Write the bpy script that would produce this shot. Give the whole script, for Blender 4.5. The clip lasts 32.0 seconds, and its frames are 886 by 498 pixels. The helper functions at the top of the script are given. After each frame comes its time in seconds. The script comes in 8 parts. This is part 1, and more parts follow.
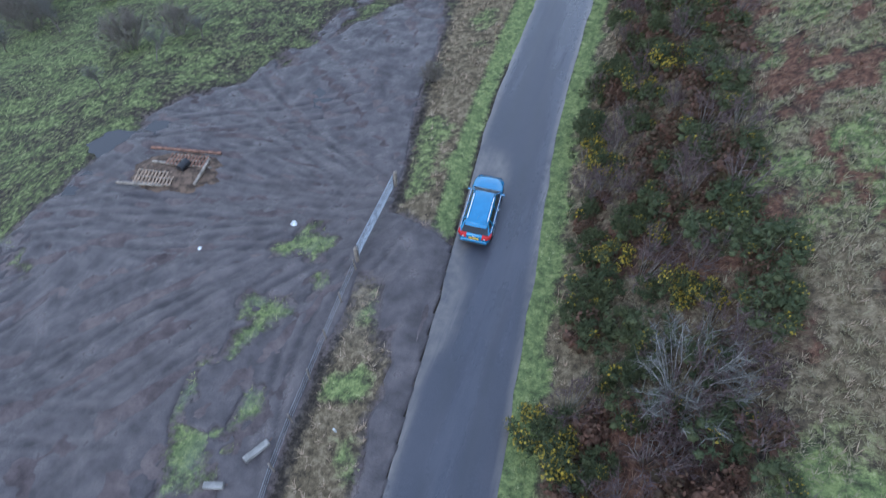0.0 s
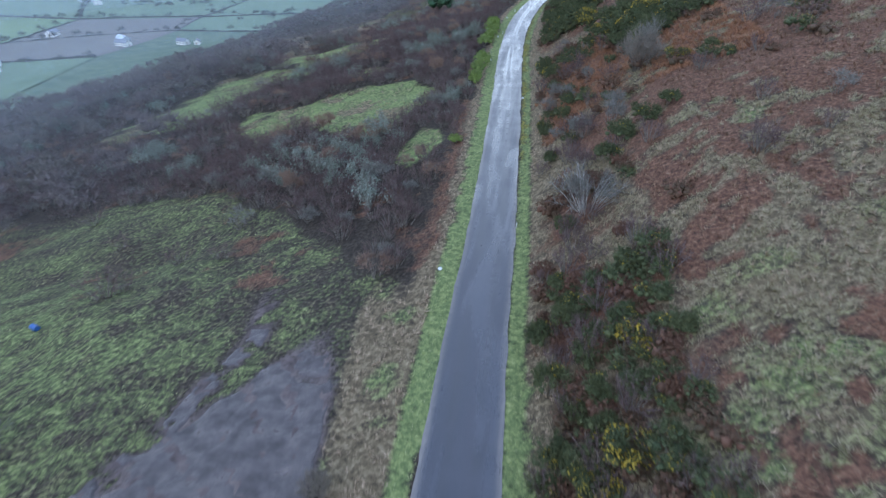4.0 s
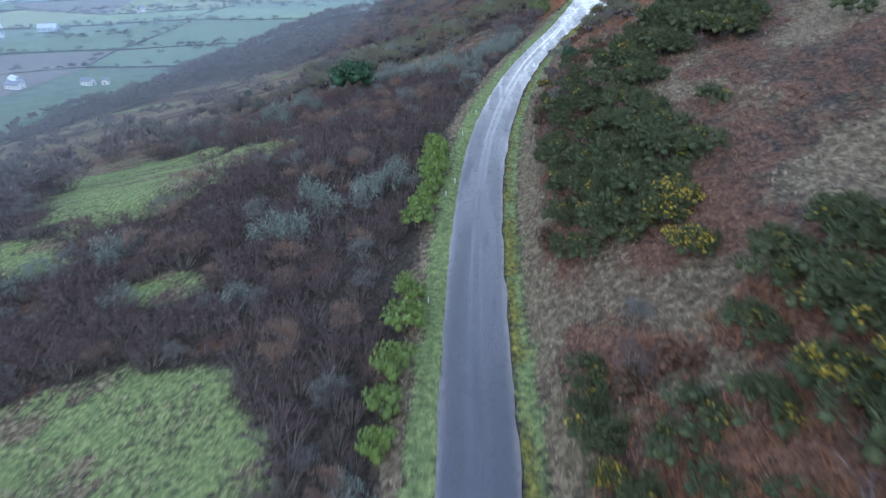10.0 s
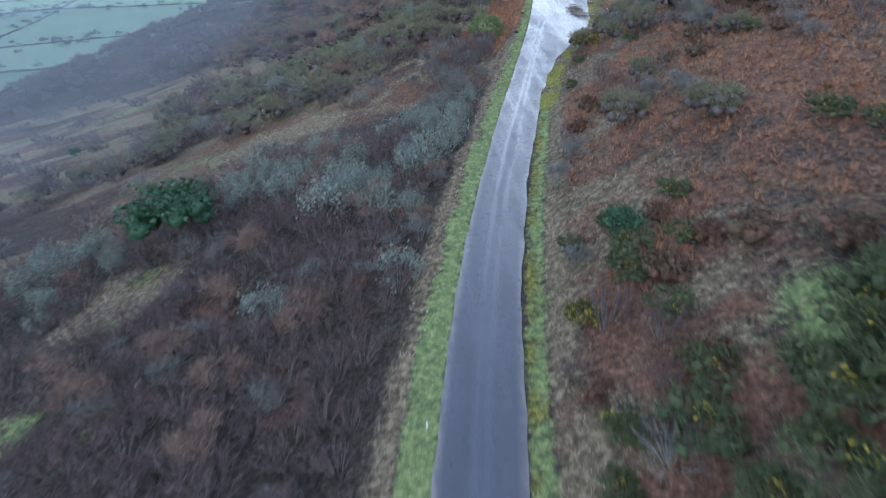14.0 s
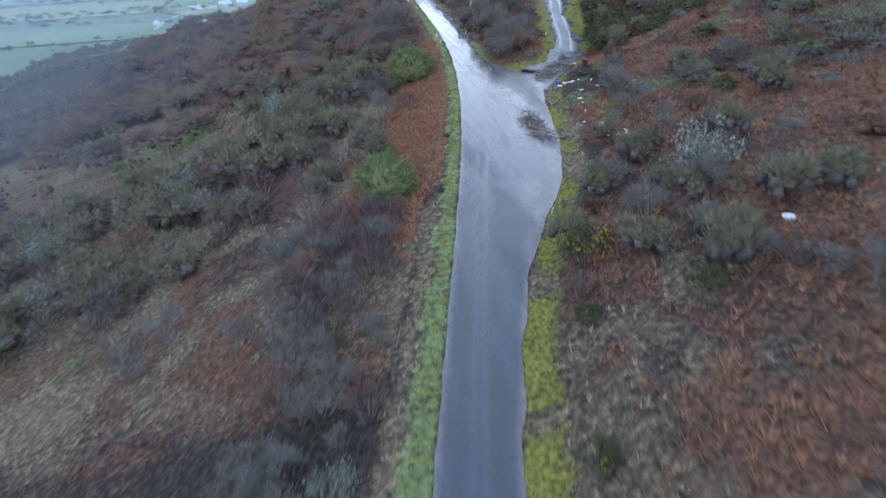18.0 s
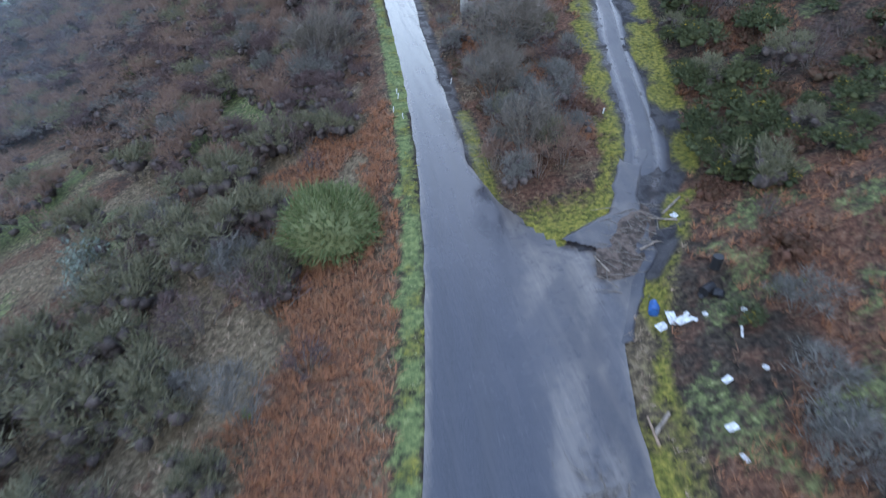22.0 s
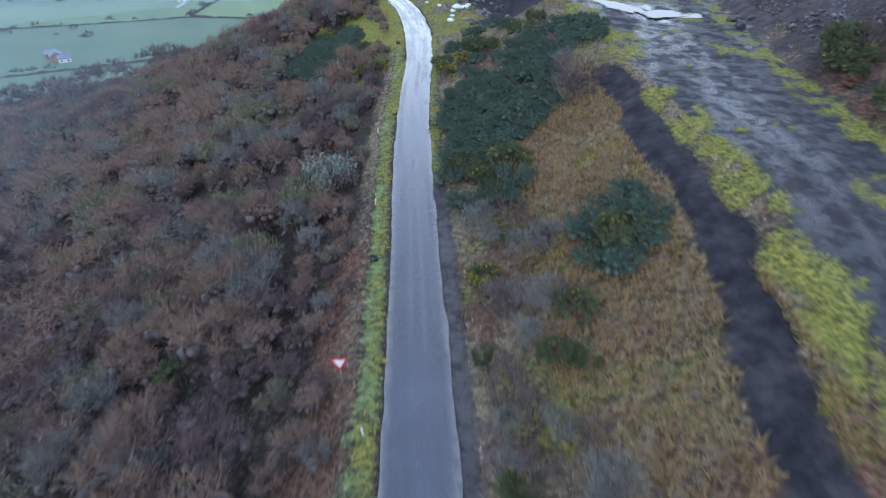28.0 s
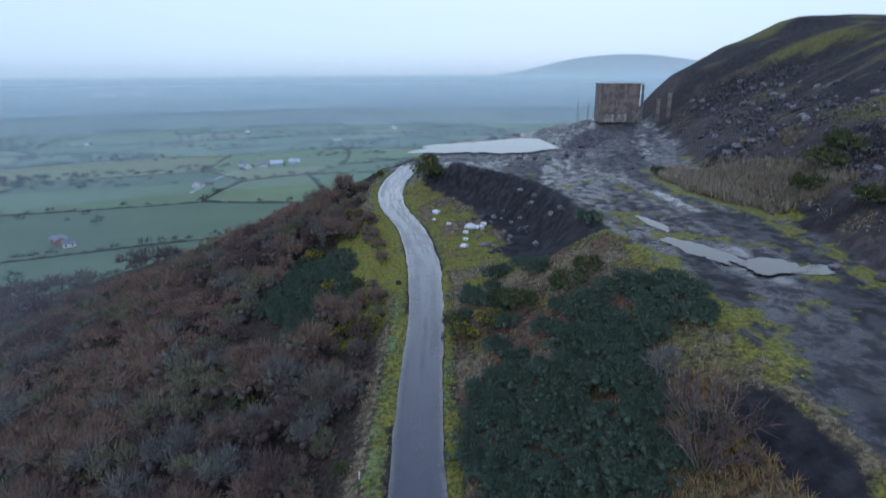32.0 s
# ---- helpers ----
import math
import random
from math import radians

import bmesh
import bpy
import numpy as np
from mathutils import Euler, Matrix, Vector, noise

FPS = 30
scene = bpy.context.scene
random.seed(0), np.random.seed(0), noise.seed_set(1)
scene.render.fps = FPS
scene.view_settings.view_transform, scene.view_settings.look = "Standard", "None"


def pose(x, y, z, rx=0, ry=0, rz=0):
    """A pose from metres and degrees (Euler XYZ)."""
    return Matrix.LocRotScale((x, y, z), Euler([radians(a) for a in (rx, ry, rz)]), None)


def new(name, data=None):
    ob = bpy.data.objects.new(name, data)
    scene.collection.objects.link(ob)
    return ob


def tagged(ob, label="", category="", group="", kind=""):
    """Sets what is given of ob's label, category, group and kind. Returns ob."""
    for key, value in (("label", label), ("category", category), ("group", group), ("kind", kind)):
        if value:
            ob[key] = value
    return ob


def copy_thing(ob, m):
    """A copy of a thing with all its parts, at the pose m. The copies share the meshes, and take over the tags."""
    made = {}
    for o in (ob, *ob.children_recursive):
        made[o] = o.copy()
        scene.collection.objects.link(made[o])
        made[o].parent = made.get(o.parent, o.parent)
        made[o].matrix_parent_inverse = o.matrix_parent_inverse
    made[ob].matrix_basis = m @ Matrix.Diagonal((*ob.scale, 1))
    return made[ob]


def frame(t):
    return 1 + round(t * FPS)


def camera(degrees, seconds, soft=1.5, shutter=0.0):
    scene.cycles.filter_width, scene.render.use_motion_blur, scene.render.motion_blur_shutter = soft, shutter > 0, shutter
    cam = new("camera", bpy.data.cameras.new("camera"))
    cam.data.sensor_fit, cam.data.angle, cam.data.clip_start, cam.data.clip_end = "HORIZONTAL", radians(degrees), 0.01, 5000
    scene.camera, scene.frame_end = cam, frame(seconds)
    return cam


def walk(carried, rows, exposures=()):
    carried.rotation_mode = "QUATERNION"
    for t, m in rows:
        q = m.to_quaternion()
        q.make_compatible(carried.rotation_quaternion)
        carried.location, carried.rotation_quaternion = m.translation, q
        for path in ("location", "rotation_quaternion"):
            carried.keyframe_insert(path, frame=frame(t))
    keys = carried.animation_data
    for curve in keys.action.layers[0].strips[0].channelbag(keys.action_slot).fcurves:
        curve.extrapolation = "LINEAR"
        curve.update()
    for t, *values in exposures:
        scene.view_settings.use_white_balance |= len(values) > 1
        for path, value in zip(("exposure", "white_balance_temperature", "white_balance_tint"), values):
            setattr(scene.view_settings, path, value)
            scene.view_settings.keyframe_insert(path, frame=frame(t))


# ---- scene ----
# ---------------------------------------------------------------- camera
cam = camera(76.1, 32.0, 1.3, 0.6)
METRES, EYE, TILT, LEAN, TURN = 330.0, 27.0, -54.0, -1.0, 20.0
ROWS = [
    (0.0, 0.0, 0.0, 0.0, -0.0, 0.0, 0.0),
    (0.5, 0.0, -0.0001, 0.0007, -1.1, 3.13, 1.52),
    (1.0, 0.0003, -0.0008, -0.0001, -1.89, 7.39, 2.8),
    (1.5, 0.0025, -0.0006, 0.0023, -2.19, 11.65, 3.15),
    (2.0, 0.005, 0.0018, 0.0063, -2.31, 16.68, 3.29),
    (2.5, 0.0065, 0.0064, 0.0114, -2.7, 20.06, 3.8),
    (3.0, 0.007, 0.0123, 0.0187, -3.58, 21.72, 5.09),
    (3.5, 0.0076, 0.0186, 0.0276, -4.64, 22.16, 6.68),
    (5.5, 0.0165, 0.0575, 0.0806, -9.2, 19.18, 13.37),
    (6.0, 0.0233, 0.0689, 0.0952, -9.26, 18.32, 13.42),
    (6.5, 0.0312, 0.0803, 0.1105, -8.86, 17.4, 12.85),
    (7.0, 0.0384, 0.0907, 0.126, -8.44, 16.39, 12.24),
    (7.5, 0.044, 0.1006, 0.1395, -8.22, 16.46, 12.05),
    (8.0, 0.0488, 0.1105, 0.1515, -8.19, 18.03, 12.02),
    (8.5, 0.0537, 0.1202, 0.1642, -8.17, 19.96, 12.03),
    (9.0, 0.0588, 0.1303, 0.1777, -8.18, 21.22, 12.18),
    (9.5, 0.0639, 0.1411, 0.1917, -8.29, 22.05, 12.36),
    (10.0, 0.069, 0.1522, 0.206, -8.4, 22.76, 12.6),
    (10.5, 0.0745, 0.1634, 0.2207, -8.48, 23.27, 12.78),
    (11.0, 0.0801, 0.1743, 0.2358, -8.57, 23.38, 12.89),
    (11.5, 0.0859, 0.185, 0.2511, -8.78, 23.15, 13.21),
    (12.0, 0.0918, 0.1958, 0.2663, -9.19, 22.82, 13.84),
    (12.5, 0.0975, 0.2065, 0.2821, -9.95, 22.17, 14.91),
    (13.0, 0.1031, 0.2171, 0.2984, -11.13, 20.97, 16.53),
    (13.5, 0.1097, 0.2274, 0.3145, -12.34, 19.48, 18.21),
    (15.5, 0.1436, 0.2657, 0.3681, -15.05, 18.09, 21.4),
    (16.0, 0.1528, 0.2741, 0.3815, -15.64, 18.03, 22.08),
    (16.5, 0.1617, 0.2836, 0.3947, -16.55, 18.26, 23.19),
    (17.0, 0.1709, 0.2938, 0.4081, -17.57, 18.62, 24.37),
    (17.5, 0.1813, 0.3038, 0.4222, -18.31, 18.86, 25.19),
    (18.0, 0.1919, 0.3135, 0.4362, -18.86, 18.74, 25.82),
    (18.5, 0.2029, 0.3232, 0.4496, -19.21, 18.87, 26.23),
    (19.0, 0.215, 0.3317, 0.4625, -19.0, 19.19, 26.12),
    (19.5, 0.2276, 0.3396, 0.4752, -18.46, 19.34, 25.37),
    (20.0, 0.24, 0.347, 0.4887, -17.9, 18.72, 24.73),
    (20.5, 0.2506, 0.3543, 0.5031, -17.96, 16.11, 24.65),
    (21.0, 0.2606, 0.3627, 0.517, -18.3, 13.39, 24.98),
    (21.5, 0.2699, 0.3714, 0.5299, -18.71, 11.77, 25.49),
    (22.0, 0.278, 0.3789, 0.5418, -19.18, 10.73, 26.07),
    (22.5, 0.2856, 0.385, 0.5525, -19.3, 10.43, 26.26),
    (23.0, 0.293, 0.3904, 0.5629, -19.17, 10.48, 26.13),
    (23.5, 0.3004, 0.3958, 0.5734, -18.86, 10.78, 25.76),
    (24.0, 0.3077, 0.4016, 0.5834, -18.37, 11.63, 25.1),
    (24.5, 0.3152, 0.4083, 0.5932, -17.75, 13.01, 24.35),
    (25.0, 0.3228, 0.4157, 0.6037, -17.2, 14.22, 23.77),
    (25.5, 0.3306, 0.4238, 0.6147, -16.72, 15.17, 23.19),
    (27.5, 0.3626, 0.4619, 0.6644, -15.24, 17.49, 21.43),
    (28.0, 0.3705, 0.471, 0.679, -14.99, 16.89, 21.09),
    (28.5, 0.3785, 0.4812, 0.6937, -14.72, 16.27, 20.83),
    (29.0, 0.386, 0.4915, 0.709, -14.69, 15.41, 20.88),
    (29.5, 0.3925, 0.5, 0.7226, -14.69, 14.9, 20.98),
    (30.0, 0.3974, 0.5066, 0.7322, -14.6, 16.11, 21.08),
    (30.5, 0.4002, 0.5102, 0.7379, -14.53, 19.5, 21.17),
    (31.0, 0.4012, 0.5111, 0.7399, -14.48, 24.4, 21.18),
    (31.5, 0.4013, 0.5111, 0.7397, -14.49, 29.07, 21.21),
    (32.0, 0.4009, 0.5112, 0.7392, -14.59, 33.79, 21.3),
]
EXPOSURES = [(0.0, 0.6, 5700, 16), (6.0, 0.66, 5700, 16), (13.5, 0.72, 5700, 16), (18.0, 0.61, 5700, 16), (24.5, 0.7, 5700, 16), (29.8, 0.68, 5700, 16), (30.9, 0.55, 5700, 16), (32.0, -0.25, 5700, 16)]
walk(cam, [(t, pose(0, 0, EYE, TILT, LEAN, TURN) @ pose(METRES * x, METRES * y, METRES * z, 90 + pitch, roll, yaw)) for t, x, y, z, yaw, pitch, roll in ROWS], EXPOSURES)

# ---------------------------------------------------------------- sky and light: a dull, wet, overcast dusk
world = bpy.data.worlds.new("overcast_sky")
scene.world = world
world.use_nodes = True
wn, wl = world.node_tree.nodes, world.node_tree.links
wn.clear()
w_out, w_bg = wn.new("ShaderNodeOutputWorld"), wn.new("ShaderNodeBackground")
w_sky, w_mix, w_tone, w_gain = wn.new("ShaderNodeTexSky"), wn.new("ShaderNodeMix"), wn.new("ShaderNodeValToRGB"), wn.new("ShaderNodeVectorMath")
w_sky.sky_type, w_sky.sun_disc = "NISHITA", False
w_sky.sun_elevation, w_sky.sun_rotation = radians(38), radians(20)
w_mix.data_type = "RGBA"
# cloud: pale towards the horizon, blue-grey overhead
w_co, w_sep, w_fac = wn.new("ShaderNodeTexCoord"), wn.new("ShaderNodeSeparateXYZ"), wn.new("ShaderNodeMapRange")
wl.new(w_co.outputs["Generated"], w_sep.inputs[0])
wl.new(w_sep.outputs[2], w_fac.inputs["Value"])
w_fac.inputs["From Min"].default_value, w_fac.inputs["From Max"].default_value = 0.0, 0.75
wl.new(w_fac.outputs[0], w_tone.inputs[0])
w_stops = w_tone.color_ramp.elements
w_stops.new(0.3)
for w_el, (w_at, w_col) in zip(w_stops, ((0.0, (0.56, 0.73, 0.83)), (0.3, (0.78, 0.92, 0.97)), (1.0, (0.48, 0.64, 0.88)))):
    w_el.position, w_el.color = w_at, (*w_col, 1)
w_gain.operation = "SCALE"
w_gain.inputs["Scale"].default_value = 12.0
wl.new(w_tone.outputs[0], w_gain.inputs[0])
w_mix.inputs[0].default_value = 0.88
wl.new(w_sky.outputs[0], w_mix.inputs[6])
wl.new(w_gain.outputs[0], w_mix.inputs[7])
wl.new(w_mix.outputs[2], w_bg.inputs[0])
wl.new(w_bg.outputs[0], w_out.inputs[0])
w_bg.inputs[1].default_value = 0.11
sun_data = bpy.data.lights.new("sun", "SUN")
sun_data.energy, sun_data.angle, sun_data.color = 0.6, radians(35), (1.0, 0.95, 0.9)
sun = new("sun", sun_data)
sun.rotation_euler = (radians(52), 0, radians(-20))

# ---------------------------------------------------------------- shape of the land
KY = np.arange(0.0, 451.0, 15.0)
ROAD_X = [-0.95, -2.75, -4.6, -5.3, -5.6, -6.07, -6.6, -7.19, -7.88, -8.14, -7.5, -5.45, -2.4, 1.3, 5.2, 9.25, 13.15, 16.45, 18.8, 20.05,
          21.05, 22.05, 22.8, 23.4, 24.4, 25.9, 26.6, 25.8, 23.1, 23.8, 28.5]
ROAD_Z = [0.6, 0.4, 0.2, 0.68, 1.37, 1.9, 2.23, 2.49, 2.86, 3.62, 4.94, 6.11, 6.79, 7.06, 7.3, 8.24, 9.27, 10.22, 10.9, 11.3,
          11.4, 11.44, 11.55, 12.08, 12.76, 13.33, 13.68, 14.05, 14.6, 15.4, 16.8]
ROAD_W = [5.0, 4.9, 4.9, 4.6, 4.4, 4.3, 4.35, 4.4, 4.45, 4.4, 4.4, 4.3, 4.1, 4.3, 4.2, 4.0, 4.0, 4.05, 4.0, 3.4, 3.4, 3.8, 3.6, 3.65, 3.5, 3.5, 4.0, 4.0, 4.3, 4.6, 5.0]


def glide(y, ky, kv):
    """Smooth curve through evenly spaced knots, straight beyond the ends."""
    y = np.asarray(y, float)
    kv = np.asarray(kv, float)
    m = np.gradient(kv)
    step = ky[1] - ky[0]
    i = np.clip(((y - ky[0]) / step).astype(int), 0, len(ky) - 2)
    f = np.clip((y - ky[i]) / step, 0, 1)
    h = (2 * f**3 - 3 * f**2 + 1) * kv[i] + (f**3 - 2 * f**2 + f) * m[i] + (3 * f**2 - 2 * f**3) * kv[i + 1] + (f**3 - f**2) * m[i + 1]
    return h + np.minimum(y - ky[0], 0) * m[0] / step


def road_x(y):
    return glide(y, KY, ROAD_X)


def road_z(y):
    return glide(y, KY, ROAD_Z)


def road_w(y):
    return np.interp(y, KY, ROAD_W)


def smooth(a, b, v):
    f = np.clip((np.asarray(v, float) - a) / (b - a), 0, 1)
    return f * f * (3 - 2 * f)


def lattice(ix, iy, seed):
    n = (ix.astype(np.int64) * 374761393 + iy.astype(np.int64) * 668265263 + seed * 974634777) & 0x7FFFFFFF
    n = ((n ^ (n >> 13)) * 1274126177) & 0x7FFFFFFF
    return ((n ^ (n >> 16)) & 0xFFFF) / 65535.0


def grain(x, y, size, seed=0, octaves=3):
    """Fractal value noise, about 0 to 1, with features of that size in metres."""
    total, amp, norm = 0.0, 1.0, 0.0
    for o in range(octaves):
        px, py = np.asarray(x, float) / size * 2**o + 17.3 * o, np.asarray(y, float) / size * 2**o - 9.1 * o
        ix, iy = np.floor(px), np.floor(py)
        fx, fy = px - ix, py - iy
        fx, fy = fx * fx * (3 - 2 * fx), fy * fy * (3 - 2 * fy)
        s = seed + 31 * o
        v = (lattice(ix, iy, s) * (1 - fx) + lattice(ix + 1, iy, s) * fx) * (1 - fy) + (lattice(ix, iy + 1, s) * (1 - fx) + lattice(ix + 1, iy + 1, s) * fx) * fy
        total, norm, amp = total + amp * v, norm + amp, amp * 0.5
    return total / norm


# left edge of the level ground, also past the bend where the road opens into a wet yard
def left_edge(y):
    return np.where(np.asarray(y) < 445, road_x(np.minimum(y, 445)) - road_w(np.minimum(y, 445)) / 2,
                    np.interp(y, [445, 450, 455, 460, 480, 490, 500, 520, 560, 700], [22.6, 26.5, 31, 36, 42, 57, 69, 78, 90, 120]))


# right edge of the level ground: the road, then the lay-by, then the quarry track
def right_edge(y):
    lay = np.interp(y, [200, 207, 215, 218, 224.5, 230.5, 236.5, 242, 250, 254, 258, 260, 264, 270, 280, 290, 300, 315, 327, 350, 375, 400, 430, 450, 480, 520, 700],
                    [0, 6.7, 9.5, 10.7, 14.2, 17.6, 20.2, 21.7, 23.6, 24.9, 27.6, 29.5, 32, 36, 39, 42, 45.5, 49, 52, 57, 63, 69, 80, 86, 96, 105, 150])
    return np.where(np.asarray(y) < 207, road_x(y) + road_w(y) / 2, lay)


TRACK_Y = [264, 270, 280, 290, 300, 315, 327, 350, 367, 400, 430, 450, 480]
TRACK_Z = [11.1, 12.0, 13.4, 15.0, 16.5, 18.5, 20.0, 20.5, 20.9, 20.4, 20.0, 21.0, 23.0]


def track_z(y):
    return np.interp(y, TRACK_Y, TRACK_Z)


def sx_at(y):
    """Middle of the dark gravel strip beside the track."""
    return np.interp(y, [303, 315, 323, 335, 346], [35.4, 37.6, 39.4, 40.2, 41.3])


def track_left(y):
    return np.interp(y, [262, 264, 270, 280, 290, 300, 315, 327, 350, 375, 385, 395, 403, 411, 420, 428, 434, 440],
                     [23.5, 28.5, 32.0, 34.3, 37.0, 39.8, 42.0, 43.0, 44.0, 45.5, 45.0, 46.3, 46.0, 44.2, 41.0, 36.0, 33.0, 31.0])


VALLEY = -95.0


def land(x, y):
    """Height of the ground."""
    x, y = np.asarray(x, float), np.asarray(y, float)
    yc = np.clip(y, -40, 445)
    rz = road_z(yc) + 0.08 * np.maximum(y - 445, 0) * (y < 470) + 2.0 * (y >= 470)
    w = road_w(yc)
    le, re = left_edge(y), right_edge(y)
    # left: verge, yard or scrub slope, long hillside, valley floor
    d = np.maximum(le - 1.7 - x, 0)
    s1 = np.interp(y, [-40, 25, 45, 65, 110, 150, 170, 190, 260, 330, 400, 460], [0.09, 0.09, 0.16, 0.3, 0.22, 0.21, 0.29, 0.31, 0.38, 0.47, 0.43, 0.45])
    d2 = np.interp(y, [-40, 45, 70, 110, 200, 300], [24, 27, 40, 60, 60, 45])
    fall = s1 * np.minimum(d, d2) + 0.265 * np.maximum(d - d2, 0) + 0.1 * np.maximum(d - 210, 0) + np.where(d > 0, 0.25 * smooth(0, 3, d), 0)
    zl = rz - fall
    # right: bank, moor, hilltop
    e = np.maximum(x - re - 1.3, 0)
    s2 = np.interp(y, [-40, 0, 30, 60, 150, 185, 205, 222, 245, 300, 345, 375, 458, 480, 520], [0.5, 0.5, 0.62, 0.78, 0.76, 0.64, 0.58, 0.5, 0.32, 0.34, 0.45, 0.52, 0.52, 0.95, 0.95])
    base = np.where(y < 256, rz, np.maximum(track_z(y), rz))
    rise = s2 * np.minimum(e, 13) + (0.42 * np.minimum(np.maximum(e - 13, 0), np.interp(y, [330, 400, 460], [60, 44, 40]))) * np.interp(y, [0, 200, 240, 330, 370], [1.0, 1.0, 0.75, 1.0, 1.12]) + 0.1 * np.maximum(e - 73, 0)
    rise = 70 * (1 - np.exp(-rise / 70)) * 1.12
    zr = base + rise
    # between road and track: a bank, and farther on a hollow below a dark cut face
    xa, xb = road_x(yc) + w / 2 + 1.3, track_left(y)
    f = np.clip((x - xa) / np.maximum(xb - xa, 0.5), 0, 1)
    hollow = smooth(376, 392, y) * (1 - smooth(428, 440, y))
    bank = (0.35 * f + 0.65 * smooth(0, 1, f)) * (1 - hollow) + (0.22 * f + 0.78 * smooth(0.66, 0.98, f)) * hollow
    tz = np.where(y > 430, np.minimum(track_z(y), 18.3 + 0.05 * np.maximum(x - 60, 0) + 2 * smooth(62, 80, x)), track_z(y))
    zm = rz + (tz - rz) * bank
    mid = np.where(y < 258, rz, np.where(y < 264, rz + (zm - rz) * (y - 258) / 6, zm))
    z = np.where(x < le - 1.7, zl, np.where(x > re + 1.3, zr, mid))
    # past the yard the hill falls away to the valley
    nose = 0.55 * np.maximum(y - 500 - 0.35 * np.maximum(x - 80, 0), 0) + 0.45 * np.maximum(-60 - y, 0) * (x < 0)
    z = z - nose
    z = z + (grain(x, y, 9, 3) - 0.5) * 1.6 * smooth(2, 12, np.maximum(le - x, x - re)) + (grain(x, y, 60, 5) - 0.5) * 10 * smooth(30, 120, np.maximum(le - x, x - re))
    floor = VALLEY + (grain(x, y, 500, 9, 2) - 0.5) * 10
    return np.where(z > floor + 18, z, floor + 18 * np.exp(np.clip((z - floor - 18) / 18, -30, 0)))


def land_at(x, y):
    return float(land(np.array([float(x)]), np.array([float(y)]))[0])


def spread(fine, reach, first, last):
    """Positions: even in the fine stretch (lo, hi, step), then ever wider out to the reach."""
    lo, hi, step = fine
    mid = list(np.arange(lo, hi + step / 2, step))
    a, p, g = [], lo, step
    while p > first:
        g = min(g * 1.13, reach)
        p -= g
        a.append(p)
    b, p, g = [], hi, step
    while p < last:
        g = min(g * 1.13, reach)
        p += g
        b.append(p)
    return np.array(a[::-1] + mid + b)


def mesh_of(name, verts, faces, smooth_shade=True):
    me = bpy.data.meshes.new(name)
    verts = np.asarray(verts, np.float32)
    faces = np.asarray(faces, np.int32)
    k = faces.shape[1]
    me.vertices.add(len(verts))
    me.vertices.foreach_set("co", verts.ravel())
    me.loops.add(faces.size)
    me.loops.foreach_set("vertex_index", faces.ravel())
    me.polygons.add(len(faces))
    me.polygons.foreach_set("loop_start", np.arange(0, faces.size, k, dtype=np.int32))
    me.update(calc_edges=True)
    if smooth_shade:
        me.polygons.foreach_set("use_smooth", np.ones(len(faces), bool))
    return me


def sheet_faces(rows, cols):
    i = (np.arange(rows - 1)[:, None] * cols + np.arange(cols - 1)[None, :]).ravel()
    return np.stack([i, i + 1, i + 1 + cols, i + cols], 1)

# ---------------------------------------------------------------- materials
def nodes_of(name):
    m = bpy.data.materials.new(name)
    m.use_nodes = True
    nt = m.node_tree
    return m, nt.nodes, nt.links, nt.nodes["Principled BSDF"]


def noise_node(n, l, scale, detail=4.0, rough=0.6, coord="Object", distort=0.0):
    t = n.new("ShaderNodeTexNoise")
    t.inputs["Scale"].default_value, t.inputs["Detail"].default_value = scale, detail
    t.inputs["Roughness"].default_value, t.inputs["Distortion"].default_value = rough, distort
    c = n.new("ShaderNodeTexCoord")
    l.new(c.outputs[coord], t.inputs["Vector"])
    r = n.new("ShaderNodeMapRange")
    r.inputs["From Min"].default_value, r.inputs["From Max"].default_value = 0.28, 0.72
    l.new(t.outputs["Fac"], r.inputs["Value"])
    return r.outputs[0]


def ramp(n, l, fac, stops):
    r = n.new("ShaderNodeValToRGB")
    e = r.color_ramp.elements
    while len(e) < len(stops):
        e.new(0.5)
    for el, (p, c) in zip(e, stops):
        el.position, el.color = p, (*c, 1)
    l.new(fac, r.inputs[0])
    return r.outputs[0]


def blend(n, l, fac, a, b, mode="MIX"):
    m = n.new("ShaderNodeMix")
    m.data_type, m.blend_type = "RGBA", mode
    for sock, v in ((m.inputs[0], fac), (m.inputs[6], a), (m.inputs[7], b)):
        if isinstance(v, (int, float)):
            sock.default_value = v
        elif isinstance(v, tuple):
            sock.default_value = (*v, 1)
        else:
            l.new(v, sock)
    return m.outputs[2]


def maths(n, l, op, a, b=0.0, c=0.0, clamp=False):
    m = n.new("ShaderNodeMath")
    m.operation, m.use_clamp = op, clamp
    for sock, v in zip(m.inputs, (a, b, c)):
        if isinstance(v, (int, float)):
            sock.default_value = v
        else:
            l.new(v, sock)
    return m.outputs[0]


def bump(n, l, p, height, strength, distance):
    b = n.new("ShaderNodeBump")
    b.inputs["Strength"].default_value, b.inputs["Distance"].default_value = strength, distance
    l.new(height, b.inputs["Height"])
    l.new(b.outputs[0], p.inputs["Normal"])


